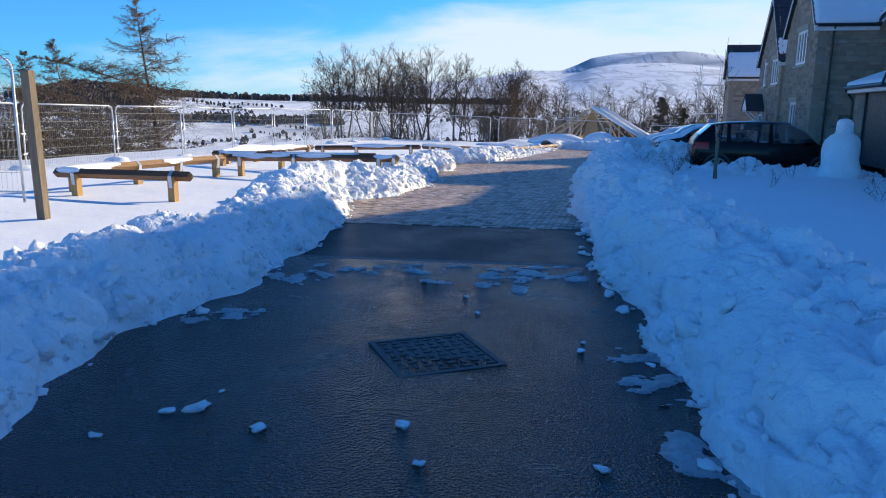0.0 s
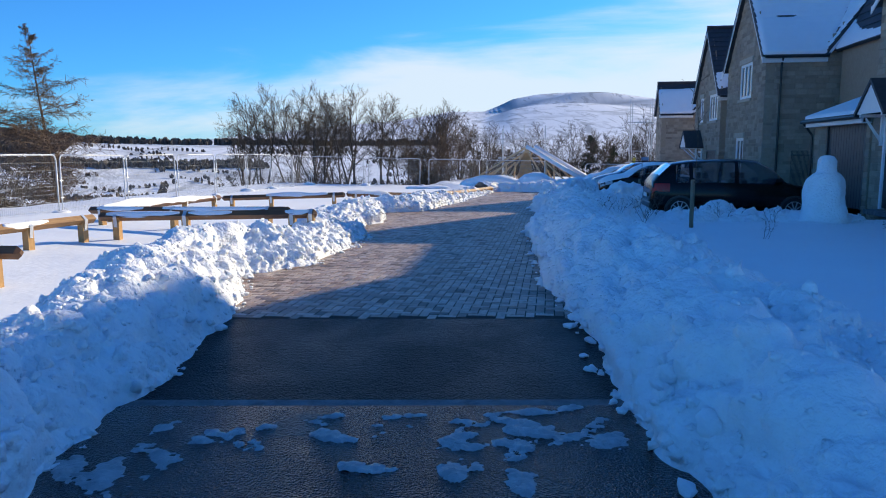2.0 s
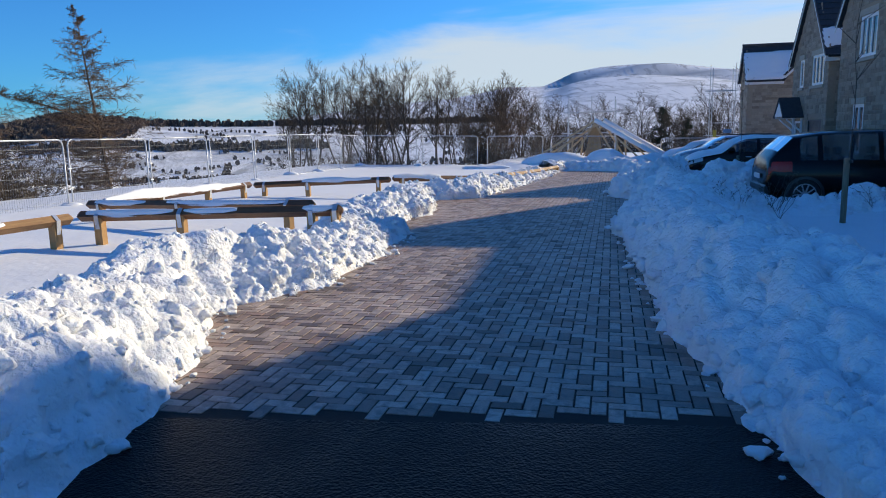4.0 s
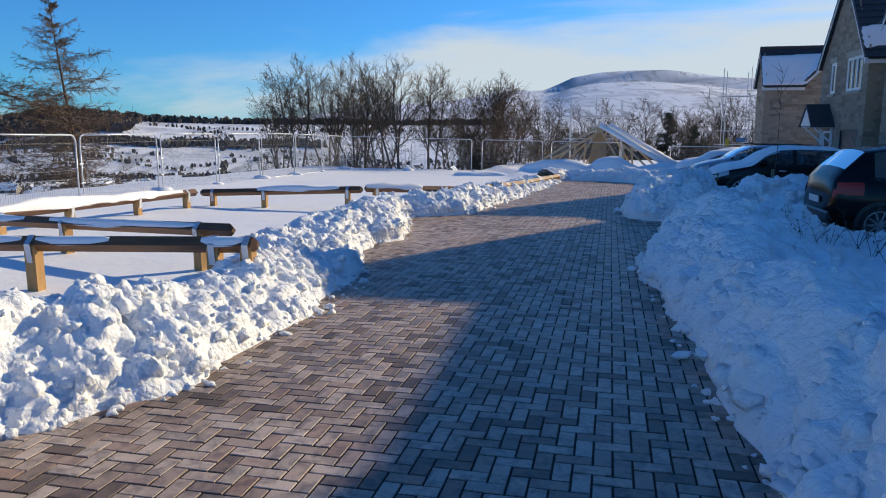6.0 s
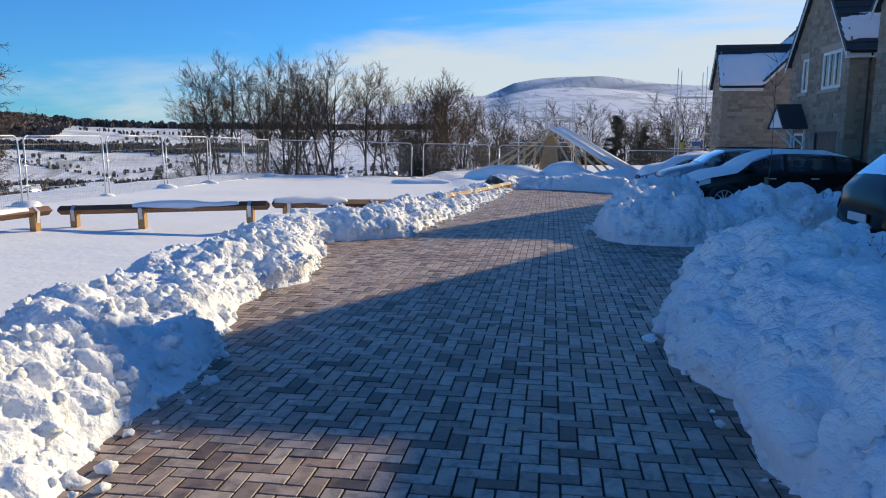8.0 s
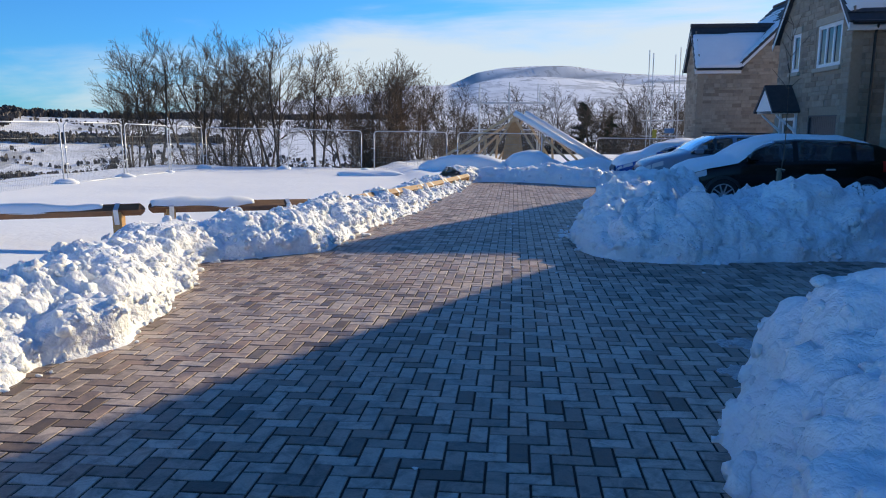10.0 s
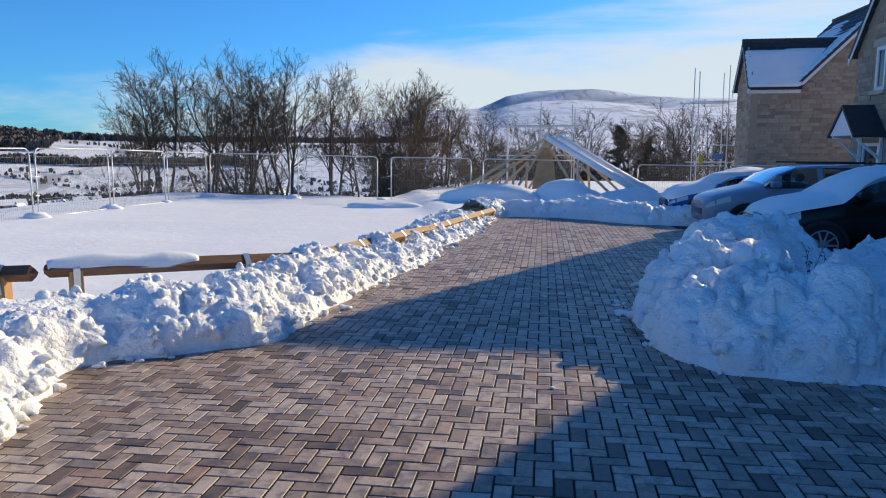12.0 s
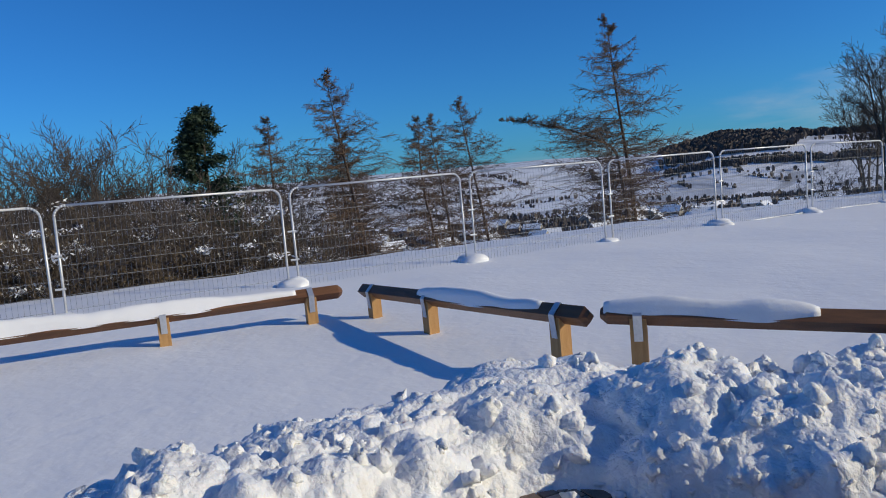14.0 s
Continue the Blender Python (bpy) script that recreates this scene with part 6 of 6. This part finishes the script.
        tagged(ob, "thick snow on bonnet, windscreen and roof")
    return c


def car_pose(x, y, turn):
    return pose(x, y, float(drive_z(y)), 0, 0, turn)


car("car", car_pose(9.65, 21.55, -13), PAINT_BLACK, 4.35, 1.80, 1.62, tall=0.06, label="black five-door hatchback parked nose to the garage")
car("car", car_pose(11.0, 30.0, 167), PAINT_DARK, 4.25, 1.80, 1.42, snow=0.075, tall=0.04, label="dark crossover car with snow on bonnet and roof", hood_len=1.05)
car("car", car_pose(12.05, 33.9, 167), PAINT_SILVER, 4.4, 1.84, 1.47, tall=0.06, label="silver-blue sports utility car cleared of snow", hood_len=1.05, rails=True)
car("car", car_pose(12.4, 36.9, 167), PAINT_BLUE, 4.1, 1.74, 1.20, snow=0.14, tall=-0.1, label="blue car buried under snow at the drive's end")


# ---- snowman, saplings and garden plants ----
def snow_heap():
    bm = bmesh.new()
    n, rings = 40, []
    prof = [(0.58, -0.15), (0.55, 0.05), (0.46, 0.25), (0.41, 0.5), (0.38, 0.8), (0.36, 1.0), (0.28, 1.12), (0.20, 1.17), (0.185, 1.28), (0.175, 1.42), (0.13, 1.5), (0.04, 1.53)]
    zz = np.linspace(0, len(prof) - 1, 46)
    for t in zz:
        r, z = np.interp(t, range(len(prof)), [p[0] for p in prof]), np.interp(t, range(len(prof)), [p[1] for p in prof])
        ring = []
        for k in range(n):
            a = 2 * math.pi * k / n
            q = r * (1 + 0.09 * float(wave(math.cos(a) * 2, math.sin(a) * 2 + z * 3, 4, 2.0, 4)))
            ring.append(bm.verts.new((q * math.cos(a) * 1.08, q * math.sin(a) * 0.9, z)))
        rings.append(ring)
    for a, b in zip(rings, rings[1:]):
        for k in range(n):
            bm.faces.new((a[k], a[(k + 1) % n], b[(k + 1) % n], b[k]))
    bm.faces.new(rings[-1])
    ob = part("snowman", bm, SNOW, None, smooth=True)
    ob.location = (9.8, 17.7, -0.06)
    tagged(ob, "plain rough snowman built on the snowy lawn", "snowman")


snow_heap()


def sapling(x, y, z0, stake_top, top, seed):
    t = empty("sapling", pose(x, y, z0))
    r = random.Random(seed)
    segs, p = [], Vector((0.06, 0.03, -0.3))
    n, H = 12, top - z0
    for k in range(n):
        q = p + Vector((r.gauss(0, 0.012), r.gauss(0, 0.012), (H + 0.3) / n))
        segs.append((p, q, 0.014 * (1 - 0.7 * k / n), 0.014 * (1 - 0.7 * (k + 1) / n)))
        if k > 6:
            for _ in range(2):
                d = Vector((r.gauss(0, 1), r.gauss(0, 1), r.uniform(0.8, 1.8))).normalized() * r.uniform(0.2, 0.55)
                segs.append((q, q + d, 0.007, 0.003))
        p = q
    ob = new("stem", segs_mesh("stem", segs, BARK))
    ob.parent = t
    bm = bmesh.new()
    tube(bm, (0, 0, -0.4), (0, 0, stake_top - z0), 0.042, n=10)
    part("stake", bm, GREYWOOD, t, "round timber stake")
    bm = bmesh.new()
    tube(bm, (0.03, 0.01, stake_top - z0 - 0.07), (0.03, 0.01, stake_top - z0 - 0.03), 0.06, n=10)
    part("tie", bm, BLACKPLASTIC, t, "black rubber tie")
    tagged(t, "thin bare sapling tied to a timber stake in snow", "sapling", "saplings")


sapling(6.4, 16.85, 0.05, 1.0, 2.9, 3)
sapling(9.57, 27.8, 0.1, 0.58, 3.0, 4)

DARK_LEAF = grained("withered dark leaves", (0.02, 0.012, 0.01), (0.05, 0.028, 0.02), 8, 0.7, 0.2, 0.005)


def twig_plant(seed, h=0.55):
    r = random.Random(seed)
    t = empty("garden_shrub")
    segs, tips = [], []
    for _ in range(4):
        p, d = Vector((r.gauss(0, 0.03), r.gauss(0, 0.03), -0.15)), Vector((r.gauss(0, 0.35), r.gauss(0, 0.35), 1)).normalized()
        for k in range(6):
            d = (d + Vector((r.gauss(0, 0.16), r.gauss(0, 0.16), 0))).normalized()
            q = p + d * (h + 0.15) / 6
            segs.append((p, q, 0.006 * (1 - 0.1 * k), 0.006 * (1 - 0.1 * (k + 1))))
            if k > 1:
                for _ in range(2):
                    s = (d + Vector((r.gauss(0, 0.8), r.gauss(0, 0.8), 0.1))).normalized() * r.uniform(0.04, 0.14)
                    segs.append((q, q + s, 0.003, 0.002))
                    tips.append(q + s)
            p = q
    ob = new("stem", segs_mesh("stem", segs, BARK))
    ob.parent = t
    ob = new("foliage", leafy("foliage", r, 46, lambda: r.choice(tips) + Vector((r.gauss(0, 0.012), r.gauss(0, 0.012), r.gauss(0, 0.012))), DARK_LEAF, 0.026))
    ob.parent = t
    return tagged(t, "leggy garden shrub with withered leaves poking through snow", "shrub", "garden shrubs")


TWIGS = [twig_plant(k, 0.45 + 0.06 * k) for k in range(4)]
r = random.Random(31)
done = set()
SPOTS = [(4.7, 17.1), (5.05, 17.3), (5.3, 16.6), (5.7, 17.5), (4.6, 18.4), (5.4, 18.9), (6.0, 18.3), (6.5, 18.9), (5.9, 19.2), (7.4, 18.7), (7.7, 18.1), (8.1, 18.5), (8.6, 17.6), (6.9, 15.0), (8.4, 13.6), (9.4, 14.6), (7.6, 12.4), (10.2, 16.2), (5.9, 25.9), (6.0, 26.2), (8.6, 25.6), (9.6, 25.9), (7.4, 26.6), (10.6, 26.0)]
for k, (x, y) in enumerate(SPOTS):
    j = k % 4
    zt = float(land_z(x, y)) + (0.22 if x < 6.6 else 0.0) + (0.16 if y > 23 and x < 7 else 0)
    plant(TWIGS[j], x, y, r.uniform(0.6, 0.9) if x > 4.8 else 0.75, r.uniform(0, 360), 0.0, first=j not in done, z=zt)
    done.add(j)


# ---- side gate between the houses ----
def side_gate():
    g = empty("railing_gate", house_pose(-12.15, 0.05))
    for a, b in ((0.05, 1.35), (1.4, 3.2)):
        bm = bmesh.new()
        for z in (0.15, 1.35):
            box(bm, a, b, -0.50, -0.475, z, z + 0.035)
        part("rail", bm, BLACKPLASTIC, g)
        for k in range(int((b - a) / 0.11) + 1):
            bm = bmesh.new()
            tube(bm, (a + 0.11 * k, -0.4875, 0.0), (a + 0.11 * k, -0.4875, 1.52), 0.009, n=5)
            part("bar", bm, BLACKPLASTIC, g)
    tagged(g, "black metal railing and gate between two houses", "gate")


side_gate()


# ---- building plot: trusses, piles and scaffold ----
NEW_TIMBER = grained("new sawn softwood", (0.52, 0.36, 0.20), (0.74, 0.56, 0.34), 3, 0.65, 0.2, 0.002, stretch=(1, 6, 6))
NEW_BOARD = grained("new sheathing board", (0.42, 0.24, 0.11), (0.60, 0.38, 0.19), 4, 0.7, 0.2, 0.002)

def roof_truss(m, seed, board):
    t = empty("roof_truss", m)
    tagged(t, "new softwood roof truss standing on the ground, snow along its rafter", "roof truss", "stacked roof trusses")
    half, rise, d, th = 3.75, 2.25, 0.10, 0.05

    def timber(name, a, b, dep=d, label=""):
        a, b = Vector((a[0], 0, a[1])), Vector((b[0], 0, b[1]))
        n = Vector((-(b - a).z, 0, (b - a).x)).normalized() * dep / 2
        bm = bmesh.new()
        y = th / 2
        hull8(bm, [a - n + Vector((0, -y, 0)), b - n + Vector((0, -y, 0)), b - n + Vector((0, y, 0)), a - n + Vector((0, y, 0)), a + n + Vector((0, -y, 0)), b + n + Vector((0, -y, 0)), b + n + Vector((0, y, 0)), a + n + Vector((0, y, 0))])
        bmesh.ops.recalc_face_normals(bm, faces=bm.faces)
        part(name, bm, NEW_TIMBER, t, label)
    timber("rafter", (-half, 0), (0, rise))
    timber("rafter", (half, 0), (0, rise))
    timber("bottom_chord", (-half + 0.1, 0.05), (half - 0.1, 0.05))
    for x in (-1.25, 1.25):
        timber("web", (x, 0.1), (x * 0.5 + math.copysign(0.55, x), rise * 0.6), 0.08)
        timber("web", (x, 0.1), (0, rise - 0.12), 0.08)
        timber("web", (x * 2, 0.1), (x * 0.5 + math.copysign(0.55, x), rise * 0.6), 0.08)
    if board:
        bm = bmesh.new()
        prism(bm, [(-0.5, 0.35), (0.45, 0.35), (0.22, rise - 0.35), (-0.2, rise - 0.35)], "y", 0.03, 0.045)
        part("sheathing", bm, NEW_BOARD, t, "brown board fixed between webs")
    a, b = Vector((0.0, 0, rise + 0.06)), Vector((half + 0.05, 0, 0.09))
    bm = bmesh.new()
    tube(bm, a, b, 0.12, 0.14, n=10)
    part("snow_cap", bm, SNOW_SOFT, t, "snow lying along the rafter", smooth=True)


for k, (off, x) in enumerate(((0.0, 0), (0.10, 0.02), (0.20, 0.0), (1.35, 0.5), (1.45, 0.52))):
    px, py = 9.37 + x * 0.974 + off * 0.225, 45.6 - x * 0.225 + off * 0.974
    roof_truss(pose(px, py, -0.44, 0, 0, -13), k, k == 2)


def pile(x, y, rx, ry, top, seed, label):
    g = float(land_z(x, y))
    ob = lump("snow_mound", x, y, g, rx, ry, top - g, seed)
    ob.rotation_euler.z = radians(-13)
    tagged(ob, label, "covered stack", "snow-covered stacks")


pile(7.3, 43.8, 1.6, 0.8, 0.20, 5, "low building stack under smooth deep snow")
pile(9.75, 43.3, 1.2, 0.8, 0.36, 6, "rounded building stack under smooth deep snow")
pile(6.2, 44.3, 1.0, 0.6, 0.02, 7, "low building stack under smooth deep snow")
pile(11.6, 42.9, 1.2, 0.7, 0.05, 8, "low building stack under smooth deep snow")
pile(15.2, 45.0, 1.3, 0.7, 0.12, 9, "dark rounded stack under a little snow")
pile(3.2, 43.5, 1.3, 0.6, -0.32, 10, "low drift of snow beside the rail")


def scaffold(x, y, turn, bays, depth, levels, top, label):
    s = empty("scaffold", pose(x, y, float(land_z(x, y)), 0, 0, turn))
    tagged(s, label, "scaffold", "scaffolds")
    for i in range(bays + 1):
        for j in (0, 1):
            bm = bmesh.new()
            tube(bm, (i * 1.35, j * depth, -0.2), (i * 1.35, j * depth, top + 0.25 * ((i + j) % 2)), 0.024, n=6)
            part("standard", bm, GALV, s)
    for z in levels:
        for j in (0, 1):
            bm = bmesh.new()
            tube(bm, (-0.3, j * depth + 0.03, z), (bays * 1.35 + 0.3, j * depth + 0.03, z), 0.024, n=6)
            part("ledger", bm, GALV, s)
    return s


scaffold(8.4, 48.1, -13, 2, 1.6, (1.55, 2.75), 3.4, "galvanised tube scaffold round the building plot")
sc = scaffold(18.2, 51.6, -13, 1, 1.0, (1.2, 2.0, 4.0), 5.4, "tube scaffold with bright sheets beside a house")
YELLOW = grained("yellow sheet", (0.55, 0.42, 0.05), (0.62, 0.48, 0.08), 3, 0.6, 0.1, 0.01)
BLUESHEET = grained("blue sheet", (0.10, 0.25, 0.45), (0.16, 0.32, 0.52), 3, 0.6, 0.1, 0.01)
for x0, x1, z0, z1, mt in ((0.1, 0.3, 1.1, 1.55, YELLOW), (0.7, 1.2, 1.35, 1.6, BLUESHEET)):
    bm = bmesh.new()
    soft_box(bm, x0, x1, -0.07, -0.03, z0, z1, 0.01)
    part("sheet", bm, mt, sc)


# ---- on the road: cover, slush and snow bits ----
def road_cover():
    c = empty("manhole_cover", pose(-0.065, 4.74, float(drive_z(4.74)), 0, 0, 21.0))
    tagged(c, "square cast-iron access cover set flush in wet asphalt", "manhole cover")
    w, h = 0.37, 0.37
    bm = bmesh.new()
    for x0, x1, y0, y1 in ((-w, w, -h, -h + 0.04), (-w, w, h - 0.04, h), (-w, -w + 0.04, -h + 0.04, h - 0.04), (w - 0.04, w, -h + 0.04, h - 0.04)):
        box(bm, x0, x1, y0, y1, -0.05, 0.006)
    part("frame", bm, IRON, c)
    bm = bmesh.new()
    box(bm, -w + 0.045, w - 0.045, -h + 0.045, h - 0.045, -0.05, 0.001)
    part("plate", bm, IRON, c)
    for i in range(8):
        for j in range(8):
            x, y = -0.29 + 0.083 * i, -0.29 + 0.083 * j
            bm = bmesh.new()
            if (i + j) % 2:
                box(bm, x - 0.030, x + 0.030, y - 0.014, y + 0.014, 0.0, 0.0055)
            else:
                box(bm, x - 0.014, x + 0.014, y - 0.030, y + 0.030, 0.0, 0.0055)
            part("tread", bm, IRON, c)


road_cover()
SLUSH = snow_material("wet slush", 40, 8, 0.7, 0.0, True)
for nd in SLUSH.node_tree.nodes:
    if nd.type == "VALTORGB":
        for el_, grey in zip(nd.color_ramp.elements, (0.26, 0.50)):
            el_.color = (grey * 0.97, grey, grey * 1.03, 1)
SLUSH.node_tree.nodes["Principled BSDF"].inputs["Roughness"].default_value = 0.3


def slush(x, y, rx, ry, turn, seed, tall=0.02, cover=0.45):
    n = max(18, int(max(rx, ry) * 2 / 0.014))
    gx, gy = np.meshgrid(np.linspace(-1, 1, n), np.linspace(-1, 1, n), indexing="ij")
    f = 0.62 * wave(gx * rx * 10, gy * ry * 10, seed, 1.6, 5) + cover - 0.42 - (gx * gx + gy * gy) * 0.75
    z = np.clip(f, -0.3, 0.7) * tall * 1.1 + 0.004 * wave(gx * rx, gy * ry, seed + 1, 60, 2) * (f > 0)
    verts = np.stack([gx * rx, gy * ry, z], -1).reshape(-1, 3)
    idx = np.arange(n * n).reshape(n, n)
    keep = (np.maximum.reduce([f[:-1, :-1], f[1:, :-1], f[1:, 1:], f[:-1, 1:]]) > 0).ravel()
    faces = np.stack([idx[:-1, :-1], idx[1:, :-1], idx[1:, 1:], idx[:-1, 1:]], -1).reshape(-1, 4)[keep]
    if len(faces) < 4:
        return
    used = np.unique(faces)
    remap = np.full(n * n, -1)
    remap[used] = np.arange(len(used))
    ob = raw("slush_patch", verts[used].tolist(), remap[faces].tolist(), SLUSH, True)
    ob.location = (x, y, float(drive_z(y)) + 0.002)
    ob.rotation_euler.z = radians(turn)
    tagged(ob, "thin patch of wet melting slush on the road", "slush", "slush patches", kind="stuff")


r = random.Random(3)
for k, (x, y, rx, ry) in enumerate([(0.62, 7.15, 0.30, 0.42), (0.2, 7.45, 0.34, 0.14), (-0.2, 7.35, 0.3, 0.12), (-0.75, 7.25, 0.35, 0.12), (-1.1, 7.5, 0.3, 0.2), (0.9, 7.35, 0.3, 0.16), (1.25, 7.2, 0.35, 0.3), (-0.55, 7.55, 0.22, 0.09),
                                    (1.5, 4.7, 0.4, 0.25), (1.35, 4.15, 0.3, 0.3), (1.25, 3.2, 0.25, 0.35), (-1.45, 7.0, 0.4, 0.4), (-1.8, 5.6, 0.35, 0.3), (0.4, 6.75, 0.16, 0.2), (0.75, 6.6, 0.15, 0.15), (-0.1, 6.9, 0.2, 0.08),
                                    (4.6, 20.35, 0.5, 0.3), (4.9, 21.1, 0.4, 0.2), (0.1, 7.65, 0.5, 0.08), (1.0, 7.62, 0.4, 0.07)]):
    slush(x, y, rx, ry, r.uniform(-25, 15), 40 + k, 0.022 if y < 10 else 0.014, 0.55 if rx > 0.25 else 0.6)
for k, (x, y, s) in enumerate([(-1.35, 3.75, 0.075), (-1.5, 3.7, 0.05), (-0.95, 3.5, 0.055), (-0.98, 3.52, 0.04), (-0.22, 3.55, 0.055), (-0.12, 3.15, 0.04), (0.72, 3.12, 0.045), (-1.75, 3.4, 0.04), (-1.3, 4.0, 0.025), (0.28, 5.75, 0.035), (0.95, 4.8, 0.05), (1.0, 5.0, 0.03), (0.2, 6.3, 0.03), (-0.6, 5.9, 0.02),
                               (-0.35, 21.2, 0.02), (2.2, 19.5, 0.018), (3.9, 24.3, 0.03), (4.3, 23.9, 0.025), (5.9, 23.6, 0.03), (4.6, 27.2, 0.03), (4.7, 27.6, 0.02), (4.9, 28.2, 0.03)]):
    ob = new("snow_lump", CLODS[k % 7])
    ob.location = (x, y, float(drive_z(y)) + 0.2 * s)
    ob.scale = (s * 0.8, s * 0.55, s * 0.30)
    ob.rotation_euler.z = r.uniform(0, 6)
    tagged(ob, "small loose lump of snow on the cleared surface", "snow lump", "loose snow lumps")


# ---- paving blocks ----
def paving():
    L, W, J = 0.206, 0.103, 0.006
    turn = radians(-14.5)
    c, s = math.cos(turn), math.sin(turn)
    ox, oy = 0.0, 10.5
    def wanted(x, y):
        if y > 39.5 or y + 0.114 * x < 10.62:
            return False
        if x < float(np.interp(y, LEFT_X[:, 1], LEFT_X[:, 0])) - 0.5:
            return False
        if y < 20.6:
            xr = float(np.interp(y, RIGHT_X[:, 1], RIGHT_X[:, 0])) + 0.7
            if x > xr and not (y > 19.4 - 0.1 * (x - 6) and x < 9.5):
                return False
        if x > 10.5 - 0.02 * y:
            return False
        if 6.2 < x and 24.9 < y + 0.13 * (x - 7) < 28.0:
            return False
        return True
    verts, faces, singles = [], [], []
    rng = random.Random(4)
    def lay(u0, u1, v0, v1):
        um, vm = (u0 + u1) / 2, (v0 + v1) / 2
        x, y = ox + c * um - s * vm, oy + s * um + c * vm
        if not wanted(x, y):
            return
        long_u = (u1 - u0) > (v1 - v0)
        z = float(drive_z(y)) + rng.uniform(-0.0022, 0.0022)
        if -0.4 < um < 1.9 and 4.0 < vm < 6.9 and len(singles) < 300:
            singles.append((x, y, z, long_u))
            return
        n = len(verts)
        t1, t2 = rng.uniform(-0.002, 0.002), rng.uniform(-0.002, 0.002)
        for inset, dz in ((J, -0.03), (J, -0.003), (J + 0.003, 0.0)):
            for (u, v) in ((u0 + inset, v0 + inset), (u1 - inset, v0 + inset), (u1 - inset, v1 - inset), (u0 + inset, v1 - inset)):
                verts.append((ox + c * u - s * v, oy + s * u + c * v, z + dz + t1 * (u - um) / L * 2 + t2 * (v - vm) / L * 2))
        for o in (0, 4):
            for k in range(4):
                faces.append((n + o + k, n + o + (k + 1) % 4, n + o + 4 + (k + 1) % 4, n + o + 4 + k))
        faces.append((n + 8, n + 9, n + 10, n + 11))
    # herringbone at right angles: an L of one flat and one upright block, stepped by one width
    ni = 420
    for i in range(-ni, 180):
        for j in range(-100, 180):
            u, v = (i + 2 * j) * W, -(i - 2 * j) * W
            if v < -0.5 or v > 30.5 or u < -4 or u > 16:
                continue
            lay(u, u + L, v, v + W)
            lay(u, u + W, v - L, v)
    ob = raw("paving_blocks", verts, faces, BLOCK_MANY)
    ob.parent = PAVEMENT
    tagged(ob, "brown and grey rectangular paving blocks in herringbone", kind="stuff")
    meshes = {}
    for flag in (True, False):
        bm = bmesh.new()
        a, b = (L, W) if flag else (W, L)
        rings = []
        for inset, dz in ((J, -0.03), (J, -0.003), (J + 0.003, 0.0)):
            rings.append([bm.verts.new(q) for q in ((-a / 2 + inset, -b / 2 + inset, dz), (a / 2 - inset, -b / 2 + inset, dz), (a / 2 - inset, b / 2 - inset, dz), (-a / 2 + inset, b / 2 - inset, dz))])
        for p, q in zip(rings, rings[1:]):
            for k in range(4):
                bm.faces.new((p[k], p[(k + 1) % 4], q[(k + 1) % 4], q[k]))
        bm.faces.new(rings[-1])
        meshes[flag] = finish(bm, "paving_block", BLOCK_ONE)
    for x, y, z, flag in singles:
        ob = new("paving_block", meshes[flag])
        ob.parent = PAVEMENT
        ob.location = (x, y, z)
        ob.rotation_euler = (radians(rng.uniform(-0.4, 0.4)), radians(rng.uniform(-0.4, 0.4)), turn)


paving()
